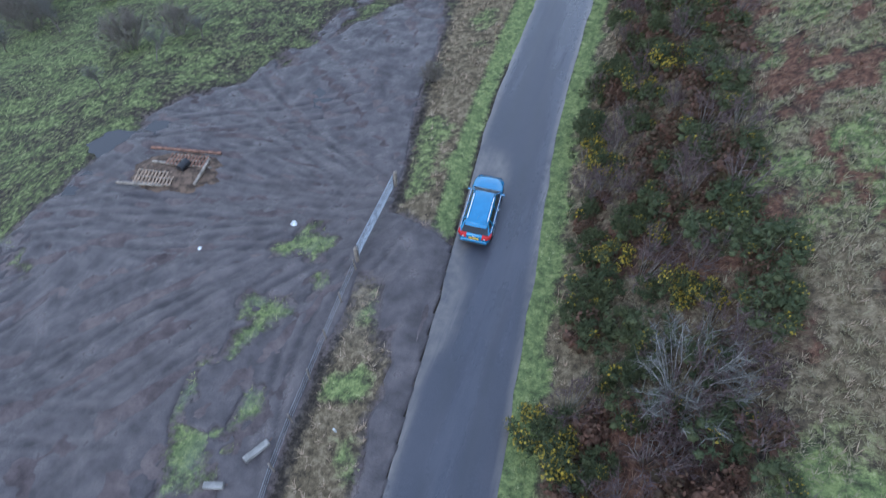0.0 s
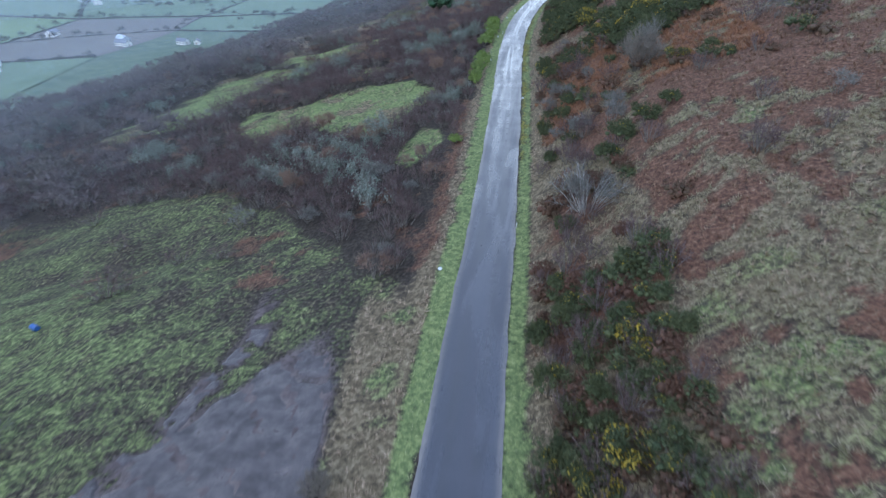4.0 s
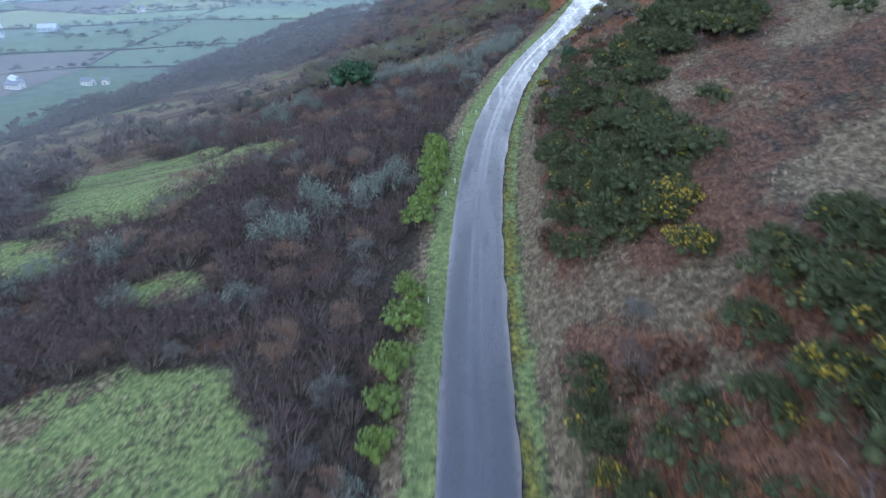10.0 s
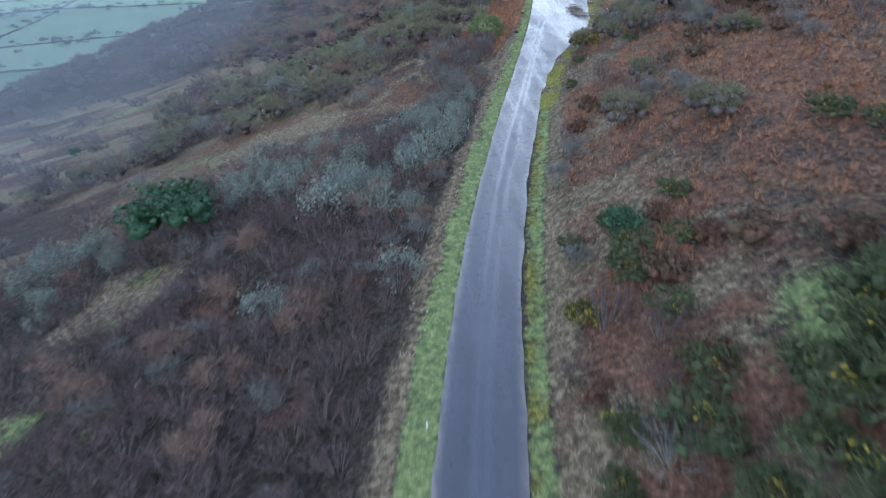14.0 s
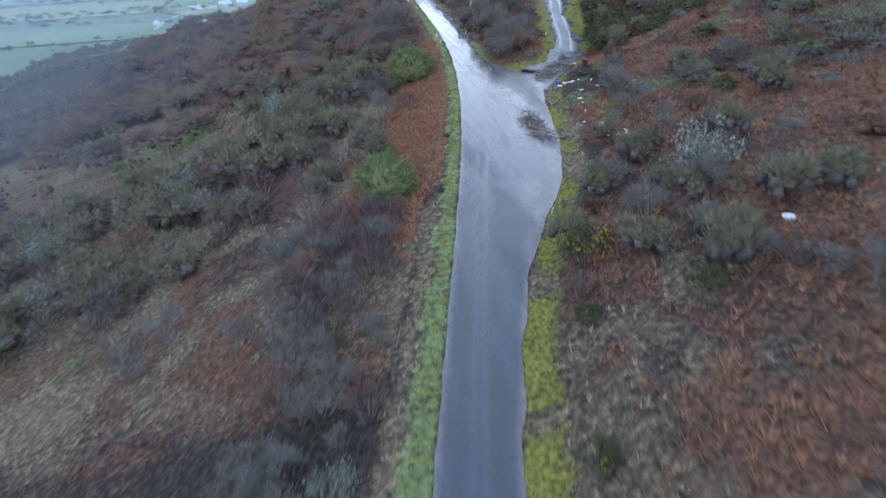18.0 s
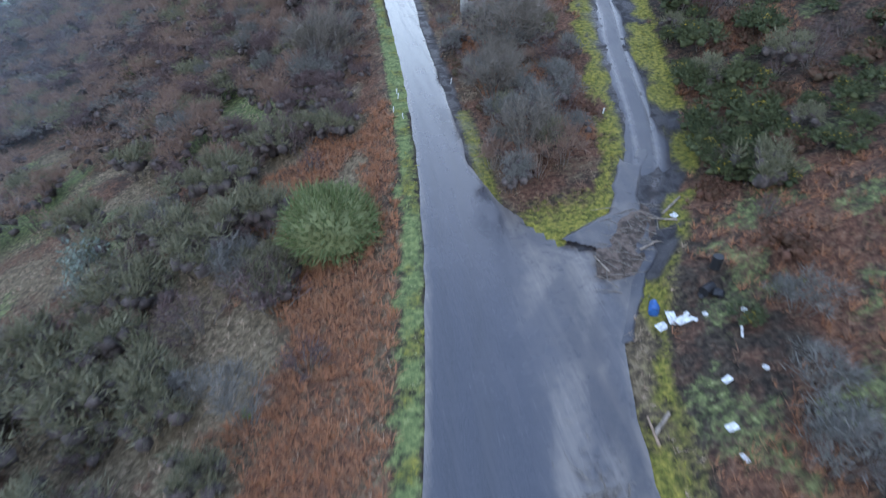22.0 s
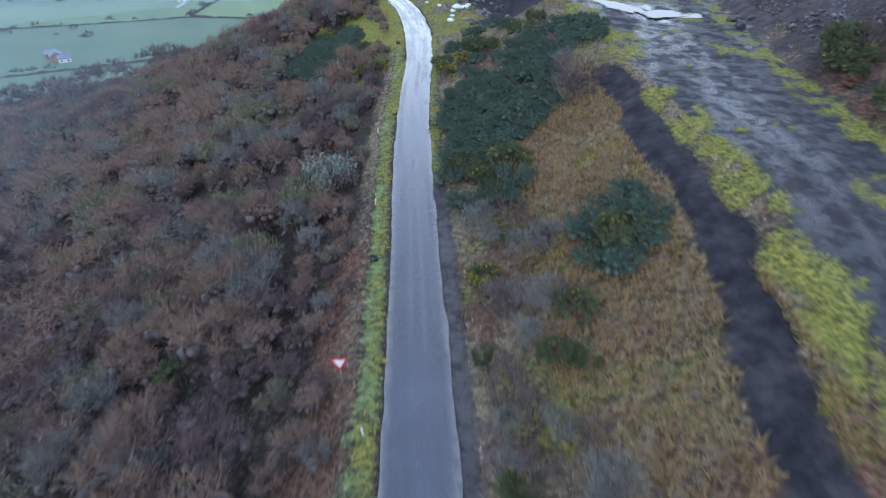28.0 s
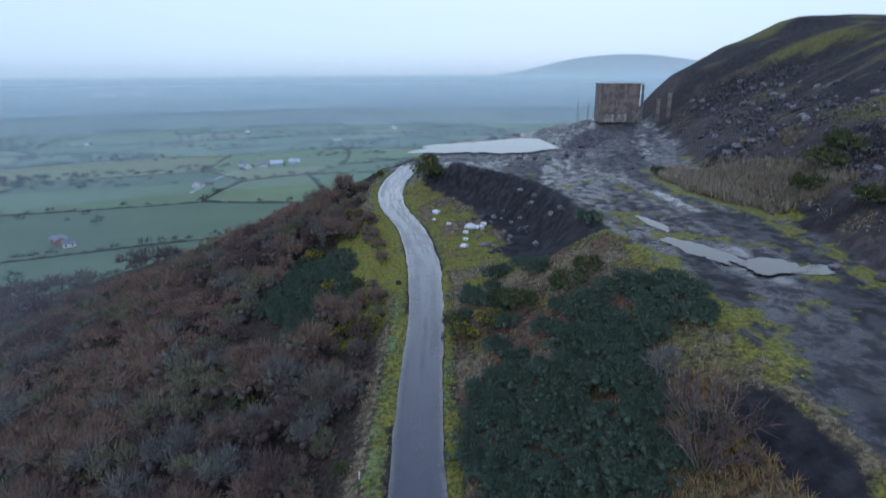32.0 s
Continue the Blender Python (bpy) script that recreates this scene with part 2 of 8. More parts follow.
def plain(name, colour, rough=0.6, metal=0.0, vary=0.15, scale=6.0, relief=0.0):
    """A surface of one base colour with stains and wear."""
    m, n, l, p = nodes_of(name)
    f = noise_node(n, l, scale, 5)
    dark, light = tuple(c * (1 - vary) for c in colour), tuple(min(1, c * (1 + vary)) for c in colour)
    l.new(ramp(n, l, f, [(0.3, dark), (0.7, light)]), p.inputs["Base Color"])
    p.inputs["Roughness"].default_value, p.inputs["Metallic"].default_value = rough, metal
    if relief:
        bump(n, l, p, noise_node(n, l, scale * 4, 4), 0.6, relief)
    return m


def plant(name, a, b, c, rough=0.75):
    """Leaf or twig: a and b vary from plant to plant, c is mixed in from leaf to leaf."""
    m, n, l, p = nodes_of(name)
    info, geo = n.new("ShaderNodeObjectInfo"), n.new("ShaderNodeNewGeometry")
    base = blend(n, l, info.outputs["Random"], a, b)
    isle = maths(n, l, "POWER", geo.outputs["Random Per Island"], 1.6)
    col = blend(n, l, isle, base, c)
    big = noise_node(n, l, 0.22, 2, 0.5)
    col = blend(n, l, maths(n, l, "MULTIPLY", big, 0.55), col, blend(n, l, 0.6, b, c))
    l.new(col, p.inputs["Base Color"])
    p.inputs["Roughness"].default_value = rough
    p.inputs["Specular IOR Level"].default_value = 0.25
    return m


TWIG_BROWN = plant("bare_twigs", (0.07, 0.044, 0.046), (0.1, 0.063, 0.059), (0.16, 0.116, 0.106))
TWIG_GREY = plant("grey_twigs", (0.082, 0.08, 0.075), (0.115, 0.11, 0.1), (0.24, 0.23, 0.205))
TWIG_OLIVE = plant("olive_twigs", (0.085, 0.09, 0.05), (0.118, 0.116, 0.07), (0.25, 0.235, 0.15))
TWIG_FAR = plant("far_twigs", (0.095, 0.082, 0.076), (0.125, 0.11, 0.095), (0.18, 0.16, 0.14))
TWIG_FAN = plant("fan_twigs", (0.115, 0.1, 0.082), (0.145, 0.125, 0.104), (0.235, 0.205, 0.17))
TWIG_TAN = plant("tan_twigs", (0.2, 0.125, 0.09), (0.135, 0.082, 0.066), (0.27, 0.19, 0.14))
TWIG_DIM = plant("dim_twigs", (0.085, 0.068, 0.07), (0.115, 0.09, 0.088), (0.18, 0.15, 0.142))
TWIG_RED = plant("red_twigs", (0.2, 0.05, 0.045), (0.14, 0.04, 0.04), (0.12, 0.06, 0.05))
LEAF_WILLOW = plant("pale_leaves", (0.2, 0.25, 0.2), (0.3, 0.34, 0.285), (0.13, 0.165, 0.135))
LEAF_GORSE = plant("gorse_spines", (0.032, 0.05, 0.024), (0.055, 0.068, 0.03), (0.095, 0.105, 0.045))
LEAF_BROOM = plant("broom_sprays", (0.04, 0.066, 0.048), (0.052, 0.08, 0.058), (0.085, 0.115, 0.08))
BLOSSOM = plant("gorse_blossom", (0.36, 0.25, 0.025), (0.42, 0.29, 0.03), (0.2, 0.18, 0.04))
LEAF_HOLLY = plant("holly_leaves", (0.02, 0.06, 0.028), (0.03, 0.075, 0.035), (0.05, 0.1, 0.05), 0.5)
LEAF_FRESH = plant("fresh_leaves", (0.12, 0.18, 0.04), (0.1, 0.15, 0.045), (0.2, 0.26, 0.07))
LEAF_DOME = plant("dome_leaves", (0.075, 0.115, 0.038), (0.1, 0.13, 0.048), (0.24, 0.26, 0.12))
LEAF_BRAMBLE = plant("bramble_leaves", (0.04, 0.05, 0.026), (0.09, 0.048, 0.032), (0.14, 0.07, 0.046))
BRACKEN = plant("dead_bracken", (0.205, 0.092, 0.052), (0.14, 0.072, 0.046), (0.27, 0.18, 0.115))
STRAW = plant("dead_grass", (0.34, 0.245, 0.165), (0.25, 0.165, 0.11), (0.46, 0.365, 0.26))
STRAW_GREEN = plant("moor_grass", (0.15, 0.15, 0.065), (0.21, 0.185, 0.095), (0.4, 0.34, 0.23))
BLADE = plant("green_grass", (0.19, 0.25, 0.08), (0.255, 0.29, 0.105), (0.41, 0.4, 0.21))
MOSS = plant("yellow_moss", (0.21, 0.22, 0.036), (0.33, 0.285, 0.05), (0.12, 0.135, 0.036), 0.9)
BARK = plain("bark", (0.16, 0.14, 0.12), 0.85, 0, 0.4, 9, 0.01)
# dark bark of stems, also on lumps that imitate shade inside the crowns
BARK_AND_HEART = plain("bark_and_dark_heart", (0.085, 0.068, 0.062), 0.85, 0, 0.4, 2, 0.02)
BARK_PALE = plain("pale_bark", (0.36, 0.34, 0.31), 0.8, 0, 0.3, 9, 0.01)
SLAG = plain("dark_stone", (0.075, 0.068, 0.075), 0.75, 0, 0.45, 1.3, 0.03)
STONE = plain("grey_stone", (0.16, 0.15, 0.162), 0.75, 0, 0.4, 1.5, 0.03)


def ground_material():
    m, n, l, p = nodes_of("hillside")
    ca, cb = n.new("ShaderNodeAttribute"), n.new("ShaderNodeAttribute")
    ca.attribute_name, cb.attribute_name = "cover_a", "cover_b"
    sa, sb = n.new("ShaderNodeSeparateColor"), n.new("ShaderNodeSeparateColor")
    l.new(ca.outputs["Color"], sa.inputs[0])
    l.new(cb.outputs["Color"], sb.inputs[0])
    green, pale, rust, mud = sa.outputs[0], sa.outputs[1], sa.outputs[2], ca.outputs["Alpha"]
    moss, slag, wet, field = sb.outputs[0], sb.outputs[1], sb.outputs[2], cb.outputs["Alpha"]
    fine, mid, big = noise_node(n, l, 3.2, 6, 0.7), noise_node(n, l, 0.7, 5, 0.65), noise_node(n, l, 0.09, 4)
    tufts = noise_node(n, l, 2.2, 6, 0.8)
    col = ramp(n, l, fine, [(0.25, (0.022, 0.018, 0.015)), (0.5, (0.042, 0.034, 0.027)), (0.75, (0.08, 0.064, 0.048))])

    def lay(col, fac, paint, edge):
        # ragged edge: the cover gives way tuft by tuft
        f = maths(n, l, "ADD", fac, maths(n, l, "MULTIPLY", maths(n, l, "SUBTRACT", edge, 0.5), 0.85))
        f = maths(n, l, "MULTIPLY", maths(n, l, "SUBTRACT", f, 0.22), 1.8, clamp=True)
        f = maths(n, l, "MULTIPLY", f, maths(n, l, "MULTIPLY", fac, 4.0, clamp=True))
        return blend(n, l, f, col, paint)

    col = lay(col, rust, ramp(n, l, fine, [(0.15, (0.045, 0.028, 0.02)), (0.45, (0.11, 0.057, 0.038)), (0.65, (0.165, 0.085, 0.054)), (0.9, (0.24, 0.165, 0.11))]), mid)
    col = lay(col, pale, ramp(n, l, tufts, [(0.1, (0.04, 0.032, 0.02)), (0.5, (0.14, 0.108, 0.066)), (0.9, (0.3, 0.24, 0.155))]), tufts)
    col = lay(col, green, ramp(n, l, tufts, [(0.1, (0.06, 0.08, 0.034)), (0.45, (0.13, 0.165, 0.066)), (0.7, (0.22, 0.26, 0.095)), (0.95, (0.36, 0.36, 0.18))]), tufts)
    col = lay(col, mud, ramp(n, l, mid, [(0.1, (0.07, 0.055, 0.055)), (0.5, (0.12, 0.095, 0.092)), (0.9, (0.175, 0.14, 0.13))]), fine)
    col = lay(col, slag, ramp(n, l, mid, [(0.1, (0.014, 0.013, 0.015)), (0.5, (0.03, 0.028, 0.032)), (0.9, (0.06, 0.055, 0.056))]), fine)
    col = lay(col, moss, ramp(n, l, fine, [(0.15, (0.045, 0.055, 0.018)), (0.45, (0.15, 0.15, 0.033)), (0.85, (0.34, 0.285, 0.06))]), tufts)
    col = lay(col, field, ramp(n, l, big, [(0.25, (0.09, 0.125, 0.085)), (0.75, (0.12, 0.155, 0.1))]), mid)
    col = blend(n, l, maths(n, l, "MULTIPLY", wet, 0.3, clamp=True), col, (0.03, 0.027, 0.027))
    l.new(col, p.inputs["Base Color"])
    shine = maths(n, l, "MULTIPLY", wet, maths(n, l, "MULTIPLY", maths(n, l, "SUBTRACT", mid, 0.28), 3.2, clamp=True))
    flood = maths(n, l, "MULTIPLY", maths(n, l, "SUBTRACT", maths(n, l, "ADD", wet, maths(n, l, "MULTIPLY", maths(n, l, "SUBTRACT", mid, 0.5), 0.55)), 1.12), 4.0, clamp=True)
    dull = maths(n, l, "SUBTRACT", 0.92, maths(n, l, "MULTIPLY", maths(n, l, "MINIMUM", shine, 1.0), 0.74))
    l.new(maths(n, l, "MULTIPLY", dull, maths(n, l, "SUBTRACT", 1.0, maths(n, l, "MULTIPLY", flood, 0.85))), p.inputs["Roughness"])
    relief = maths(n, l, "ADD", fine, maths(n, l, "MULTIPLY", mid, 1.5))
    l.new(maths(n, l, "ADD", 0.15, maths(n, l, "MULTIPLY", wet, 0.45)), p.inputs["Specular IOR Level"])
    bump(n, l, p, maths(n, l, "MULTIPLY", relief, maths(n, l, "SUBTRACT", 1.0, maths(n, l, "MAXIMUM", maths(n, l, "MULTIPLY", flood, 0.95), maths(n, l, "MULTIPLY", wet, 0.55, clamp=True)))), 0.7, 0.12)
    return m


def asphalt_material():
    m, n, l, p = nodes_of("wet_asphalt")
    at = n.new("ShaderNodeAttribute")
    at.attribute_name = "across"
    sp = n.new("ShaderNodeSeparateColor")
    l.new(at.outputs["Color"], sp.inputs[0])
    lanes, lane_map, lane_co = n.new("ShaderNodeTexNoise"), n.new("ShaderNodeMapping"), n.new("ShaderNodeTexCoord")
    lane_map.inputs["Scale"].default_value = (1.7, 0.11, 1.0)
    lane_map.inputs["Rotation"].default_value = (0, 0, 0.08)
    l.new(lane_co.outputs["Object"], lane_map.inputs[0])
    l.new(lane_map.outputs[0], lanes.inputs["Vector"])
    lanes.inputs["Scale"].default_value, lanes.inputs["Detail"].default_value, lanes.inputs["Roughness"].default_value = 1.0, 5.0, 0.65
    drag = maths(n, l, "MULTIPLY", maths(n, l, "SUBTRACT", lanes.outputs["Fac"], 0.46), 5.0, clamp=True)
    grit, patch, streak = noise_node(n, l, 22, 6, 0.75), noise_node(n, l, 0.35, 4), noise_node(n, l, 1.6, 4)
    col = ramp(n, l, grit, [(0.3, (0.02, 0.02, 0.027)), (0.6, (0.033, 0.033, 0.043)), (0.85, (0.06, 0.059, 0.07))])
    col = blend(n, l, maths(n, l, "MULTIPLY", sp.outputs[0], 0.6), col, (0.024, 0.023, 0.026))
    col = blend(n, l, maths(n, l, "MULTIPLY", maths(n, l, "SUBTRACT", patch, 0.45), 1.6, clamp=True), col, (0.044, 0.043, 0.054))
    col = blend(n, l, maths(n, l, "MULTIPLY", sp.outputs[1], maths(n, l, "ADD", streak, 0.25)), col, (0.125, 0.108, 0.094))
    col = blend(n, l, maths(n, l, "MULTIPLY", drag, 0.3), col, (0.085, 0.082, 0.092))
    col = blend(n, l, maths(n, l, "MULTIPLY", maths(n, l, "MULTIPLY", sp.outputs[1], drag), 0.7), col, (0.2, 0.175, 0.15))
    l.new(col, p.inputs["Base Color"])
    r = maths(n, l, "SUBTRACT", 0.46, maths(n, l, "MULTIPLY", sp.outputs[2], 0.3))
    r = maths(n, l, "ADD", r, maths(n, l, "MULTIPLY", maths(n, l, "SUBTRACT", patch, 0.5), 0.3))
    r = maths(n, l, "SUBTRACT", r, maths(n, l, "MULTIPLY", sp.outputs[0], 0.08))
    r = maths(n, l, "ADD", r, maths(n, l, "MULTIPLY", drag, 0.1))
    l.new(r, p.inputs["Roughness"])
    p.inputs["Specular IOR Level"].default_value = 0.5
    l.new(maths(n, l, "ADD", 0.55, maths(n, l, "SUBTRACT", maths(n, l, "MULTIPLY", sp.outputs[2], 0.4), maths(n, l, "MULTIPLY", drag, 0.25))), p.inputs["Coat Weight"])
    film = maths(n, l, "SUBTRACT", 0.34, maths(n, l, "MULTIPLY", sp.outputs[2], 0.26))
    film = maths(n, l, "ADD", film, maths(n, l, "MULTIPLY", maths(n, l, "SUBTRACT", streak, 0.5), 0.12))
    l.new(film, p.inputs["Coat Roughness"])
    p.inputs["Coat IOR"].default_value = 1.5
    bump(n, l, p, grit, 0.25, 0.01)
    return m


def water_material():
    m, n, l, p = nodes_of("standing_water")
    p.inputs["Base Color"].default_value = (0.035, 0.033, 0.034, 1)
    f = noise_node(n, l, 0.8, 4)
    l.new(ramp(n, l, f, [(0.3, (0.02, 0.02, 0.02)), (0.9, (0.1, 0.1, 0.1))]), p.inputs["Roughness"])
    p.inputs["IOR"].default_value = 1.55
    bump(n, l, p, noise_node(n, l, 1.2, 4), 0.12, 0.03)
    return m




def mud_material():
    m, n, l, p = nodes_of("churned_mud")
    at = n.new("ShaderNodeAttribute")
    at.attribute_name = "press"
    sp = n.new("ShaderNodeSeparateColor")
    l.new(at.outputs["Color"], sp.inputs[0])
    fine, mid, big = noise_node(n, l, 5, 6, 0.7), noise_node(n, l, 0.8, 5), noise_node(n, l, 0.12, 3)
    col = ramp(n, l, mid, [(0.1, (0.034, 0.029, 0.032)), (0.5, (0.066, 0.055, 0.058)), (0.9, (0.125, 0.1, 0.096))])
    col = blend(n, l, maths(n, l, "MULTIPLY", fine, 0.4), col, (0.085, 0.068, 0.06))
    col = blend(n, l, maths(n, l, "MULTIPLY", big, 0.35), col, (0.1, 0.085, 0.085))
    # wet ruts painted near black and ridges pale, deepening the relief's shading
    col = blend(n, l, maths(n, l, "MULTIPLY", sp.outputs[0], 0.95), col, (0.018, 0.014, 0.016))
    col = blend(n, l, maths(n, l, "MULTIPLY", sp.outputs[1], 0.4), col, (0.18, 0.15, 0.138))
    l.new(col, p.inputs["Base Color"])
    l.new(maths(n, l, "SUBTRACT", 0.78, maths(n, l, "MULTIPLY", mid, 0.58)), p.inputs["Roughness"])
    bump(n, l, p, fine, 0.8, 0.05)
    return m


MUD = mud_material()
GROUND, ASPHALT, WATER = ground_material(), asphalt_material(), water_material()

# ---------------------------------------------------------------- ground cover
def patch(x, y, cx, cy, rx, ry, ragged=0.7, seed=0):
    r = np.hypot((x - cx) / rx, (y - cy) / ry) + (grain(x, y, 5, 40 + seed) - 0.5) * ragged
    return 1 - smooth(0.8, 1.1, r)


GRASSY = [(-38, 107, 18, 9), (-66, 135, 12, 7), (-72, 127, 11, 7), (-25.2, 100, 5.0, 7), (-29, 98, 7, 6), (-54, 150, 13, 7), (-49, 163, 15, 9), (-60, 158, 13, 8), (-66, 172, 15, 8), (-80, 120, 15, 7),
          (-17, 85, 2.5, 7), (7.5, 154, 2.6, 4), (-27, 113, 4, 3), (-36, 127, 5, 3), (-48, 38, 16, 22), (-64, 34, 22, 24), (-50, 15, 14, 16), (-38, 2, 8, 10)]
RUSTY = [(14, 52, 7, 5), (9, 64, 4, 8), (17, 75, 9, 7), (21, 85, 8, 9), (22, 66, 6, 5), (8, 58, 3, 4), (10.2, 33.6, 1.6, 1.8), (16, 40, 3, 2), (12, 18, 1.6, 1.2)]


def low_pasture(x, y):
    """Rough pasture beyond the yard, down to the edge of the scrub."""
    edge = np.interp(x, [-75, -60, -46, -37.6, -27, -20, -14], [84, 83, 80, 74, 66, 60, 52])
    return (1 - smooth(-1.5, 2.5, y - edge + (grain(x, y, 6, 47) - 0.5) * 9)) * (x < -12)


def yard_share(x, y):
    """The churned yard: inside the fence, as far as the grass slope."""
    n = (grain(x, y, 3, 48) - 0.5) * 2.6
    lo = np.interp(y, [-20, 10.9, 17.6, 23.6, 29.8, 37, 43, 50], [-37, -34.2, -32.6, -31.2, -27, -23.5, -21, -17])
    hi = np.interp(y, [-20, 3.5, 16.9, 21.5, 30, 40, 50], [-6.9, -8.7, -10.9, -10.2, -12.0, -13.8, -16.5])
    return smooth(-0.4, 1.0, x - lo + n) * smooth(-0.2, 0.7, hi - x + n * 0.35) * (1 - smooth(41, 49, y + n * 3))


def ruts(x, y):
    """Wheel ruts pressed into the yard's mud."""
    th = np.arctan2(y - 24.0, -8.0 - x)
    far = np.hypot(y - 24.0, x + 8.0)
    a = np.sin(th * 46 + 5 * grain(x, y, 12, 64)) * smooth(5, 11, far) + 0.9 * np.sin((x * 0.62 + y * 0.78) * 3.6 + 4 * grain(x, y, 10, 65)) * smooth(0.5, 0.6, grain(x, y, 9, 66))
    return 0.1 * a * (0.3 + 1.2 * grain(x, y, 5, 61)) + 0.16 * (grain(x, y, 1.1, 62) - 0.5)


def cover(x, y):
    """Shares of grass, dry grass, bracken, mud, moss, dark gravel, wet and field at each place."""
    x, y = np.asarray(x, float), np.asarray(y, float)
    k = {key: np.zeros_like(x) for key in ("green", "pale", "rust", "mud", "moss", "slag", "wet", "field")}

    def paint(key, mask):
        for o in ("green", "pale", "rust", "mud", "moss", "slag", "field"):
            k[o] *= 1 - mask
        if key:
            k[key] += mask

    yc = np.clip(y, -40, 446)
    rx, w = road_x(yc), road_w(yc)
    le, re = left_edge(y), right_edge(y)
    dl, dr, te = le - x, x - (rx + w / 2), x - re
    tl = track_left(y)
    n1, n2, n3 = grain(x, y, 3.5, 11), grain(x, y, 13, 12), grain(x, y, 1.2, 13)
    # open hillside on the left farther up: bracken and pale grass between the bushes
    paint("rust", (dl > 3) * smooth(198, 222, y + (n2 - 0.5) * 30) * (0.35 + 0.6 * smooth(0.35, 0.6, n2)) * (1 - smooth(285, 320, y - 30 * (dl > 26))))
    paint("rust", (dl > 3) * smooth(300, 330, y) * 0.25 * smooth(0.45, 0.6, n1))
    paint("pale", (dl > 3) * smooth(205, 225, y) * (1 - smooth(300, 330, y)) * smooth(0.4, 0.58, n1 * 0.5 + n2 * 0.5) * 0.85)
    paint("green", (dl > 8) * smooth(285, 300, y) * (1 - smooth(325, 340, y)) * smooth(0.5, 0.65, n2) * 0.6)
    paint("rust", (dl > 4) * (y < 205) * smooth(0.62, 0.75, n1) * 0.5)
    glade = (dl > 26) * smooth(150, 185, y) * (1 - smooth(330, 380, y)) * smooth(0.5, 0.58, grain(x * 0.5 + 0.25 * y, y, 15, 24))
    paint("pale", glade * 0.8)
    paint("rust", glade * smooth(0.45, 0.6, n2) * 0.6)
    paint("green", glade * smooth(0.6, 0.7, n1) * 0.5)
    # right hand slope: bracken with pale grass
    slope = (te > 1) * (y < 345)
    n5 = grain(x + 0.5 * y, y - 0.4 * x, 6, 15)
    paint("rust", slope * (0.5 + 0.5 * smooth(0.36, 0.56, n2 * 0.5 + n5 * 0.5)))
    paint("pale", slope * (1 - smooth(215, 232, y)) * smooth(0.52, 0.64, n5) * (0.6 - 0.2 * smooth(158, 172, y)))
    paint("green", slope * (y < 262) * smooth(0.62, 0.72, grain(x, y, 5, 16)) * 0.2)
    paint("pale", slope * smooth(0.5, 0.66, n1) * (0.75 - 0.25 * smooth(158, 172, y) - 0.35 * smooth(220, 240, y)) * (1 - 0.6 * smooth(8, 14, te) * smooth(85, 110, y)))
    paint(None, slope * smooth(215, 240, y) * (0.15 + 0.5 * smooth(0.46, 0.6, grain(x, y, 7, 22))))
    paint("green", slope * smooth(215, 240, y) * smooth(0.56, 0.66, grain(x, y, 2.5, 23)) * 0.4)
    paint("rust", slope * smooth(3.5, 6.0, te + (n1 - 0.5) * 3) * smooth(76, 86, y) * (1 - smooth(100, 112, y)) * (0.45 + 0.5 * smooth(0.4, 0.55, n5 * 0.6 + n3 * 0.4)))
    moor = (te > 1) * smooth(9.0, 11.0, te + (n1 - 0.5) * 3) * (1 - smooth(72, 92, y + (n2 - 0.5) * 16 - 0.8 * np.clip(te - 8, 0, 20)))
    paint("pale", moor * 0.95)
    paint("green", moor * smooth(0.36, 0.54, n2 * 0.5 + n1 * 0.5) * (0.28 + 0.3 * smooth(0.4, 0.6, n3) + 0.3 * (1 - smooth(22, 42, y))))
    paint("rust", moor * smooth(0.49, 0.55, 0.3 * n3 + 0.35 * grain(x, y, 2.4, 17) + 0.35 * grain(x, y, 9, 19) - 0.09 * (1 - smooth(26, 44, y))) * 0.9)
    for i, (cx, cy, ax, ay) in enumerate(RUSTY):
        paint("rust", patch(x, y, cx, cy, ax, ay, 1.3, i) * moor * smooth(0.42, 0.54, n1 * 0.5 + n3 * 0.5))
    paint("pale", (te > 8) * smooth(100, 118, y) * (1 - smooth(150, 170, y)) * smooth(0.48, 0.6, n2) * smooth(14, 20, te))
    for i, (cx, cy, ax, ay) in enumerate(GRASSY):
        here = patch(x, y, cx, cy, ax, ay, 1.4, i)
        paint("green", here)
        paint("moss", here * (y > 78) * smooth(0.4, 0.6, n1) * 0.2)
        paint("pale", here * (y > 78) * smooth(0.44, 0.58, n3) * 0.4)
    # tall bracken beside the lane below the lay-by
    side = (dl > 1.2) * (1 - smooth(8, 11, dl + (n1 - 0.5) * 5)) * smooth(226, 238, y) * (1 - smooth(264, 272, y))
    strip_ = (dl > 1.2) * (1 - smooth(3.5, 5.5, dl + (n1 - 0.5) * 3)) * smooth(258, 268, y) * (1 - smooth(330, 345, y))
    paint("rust", np.maximum(side * 0.95, strip_ * 0.8))
    paint("pale", side * smooth(0.5, 0.62, n3) * 0.35)
    low = low_pasture(x, y) * (dl > 5)
    paint("green", low * (0.5 + 0.3 * smooth(0.35, 0.55, n1)))
    paint("pale", low * smooth(0.46, 0.62, n3) * 0.45)
    paint(None, low * 0.42)
    paint("rust", low * smooth(0.58, 0.7, n2 * 0.5 + n1 * 0.5) * 0.7 * smooth(48, 58, y))
    paint("pale", (dl > 6) * smooth(85, 95, y) * (1 - smooth(165, 175, y)) * (k["green"] > 0.4) * smooth(0.56, 0.66, n1) * 0.6)
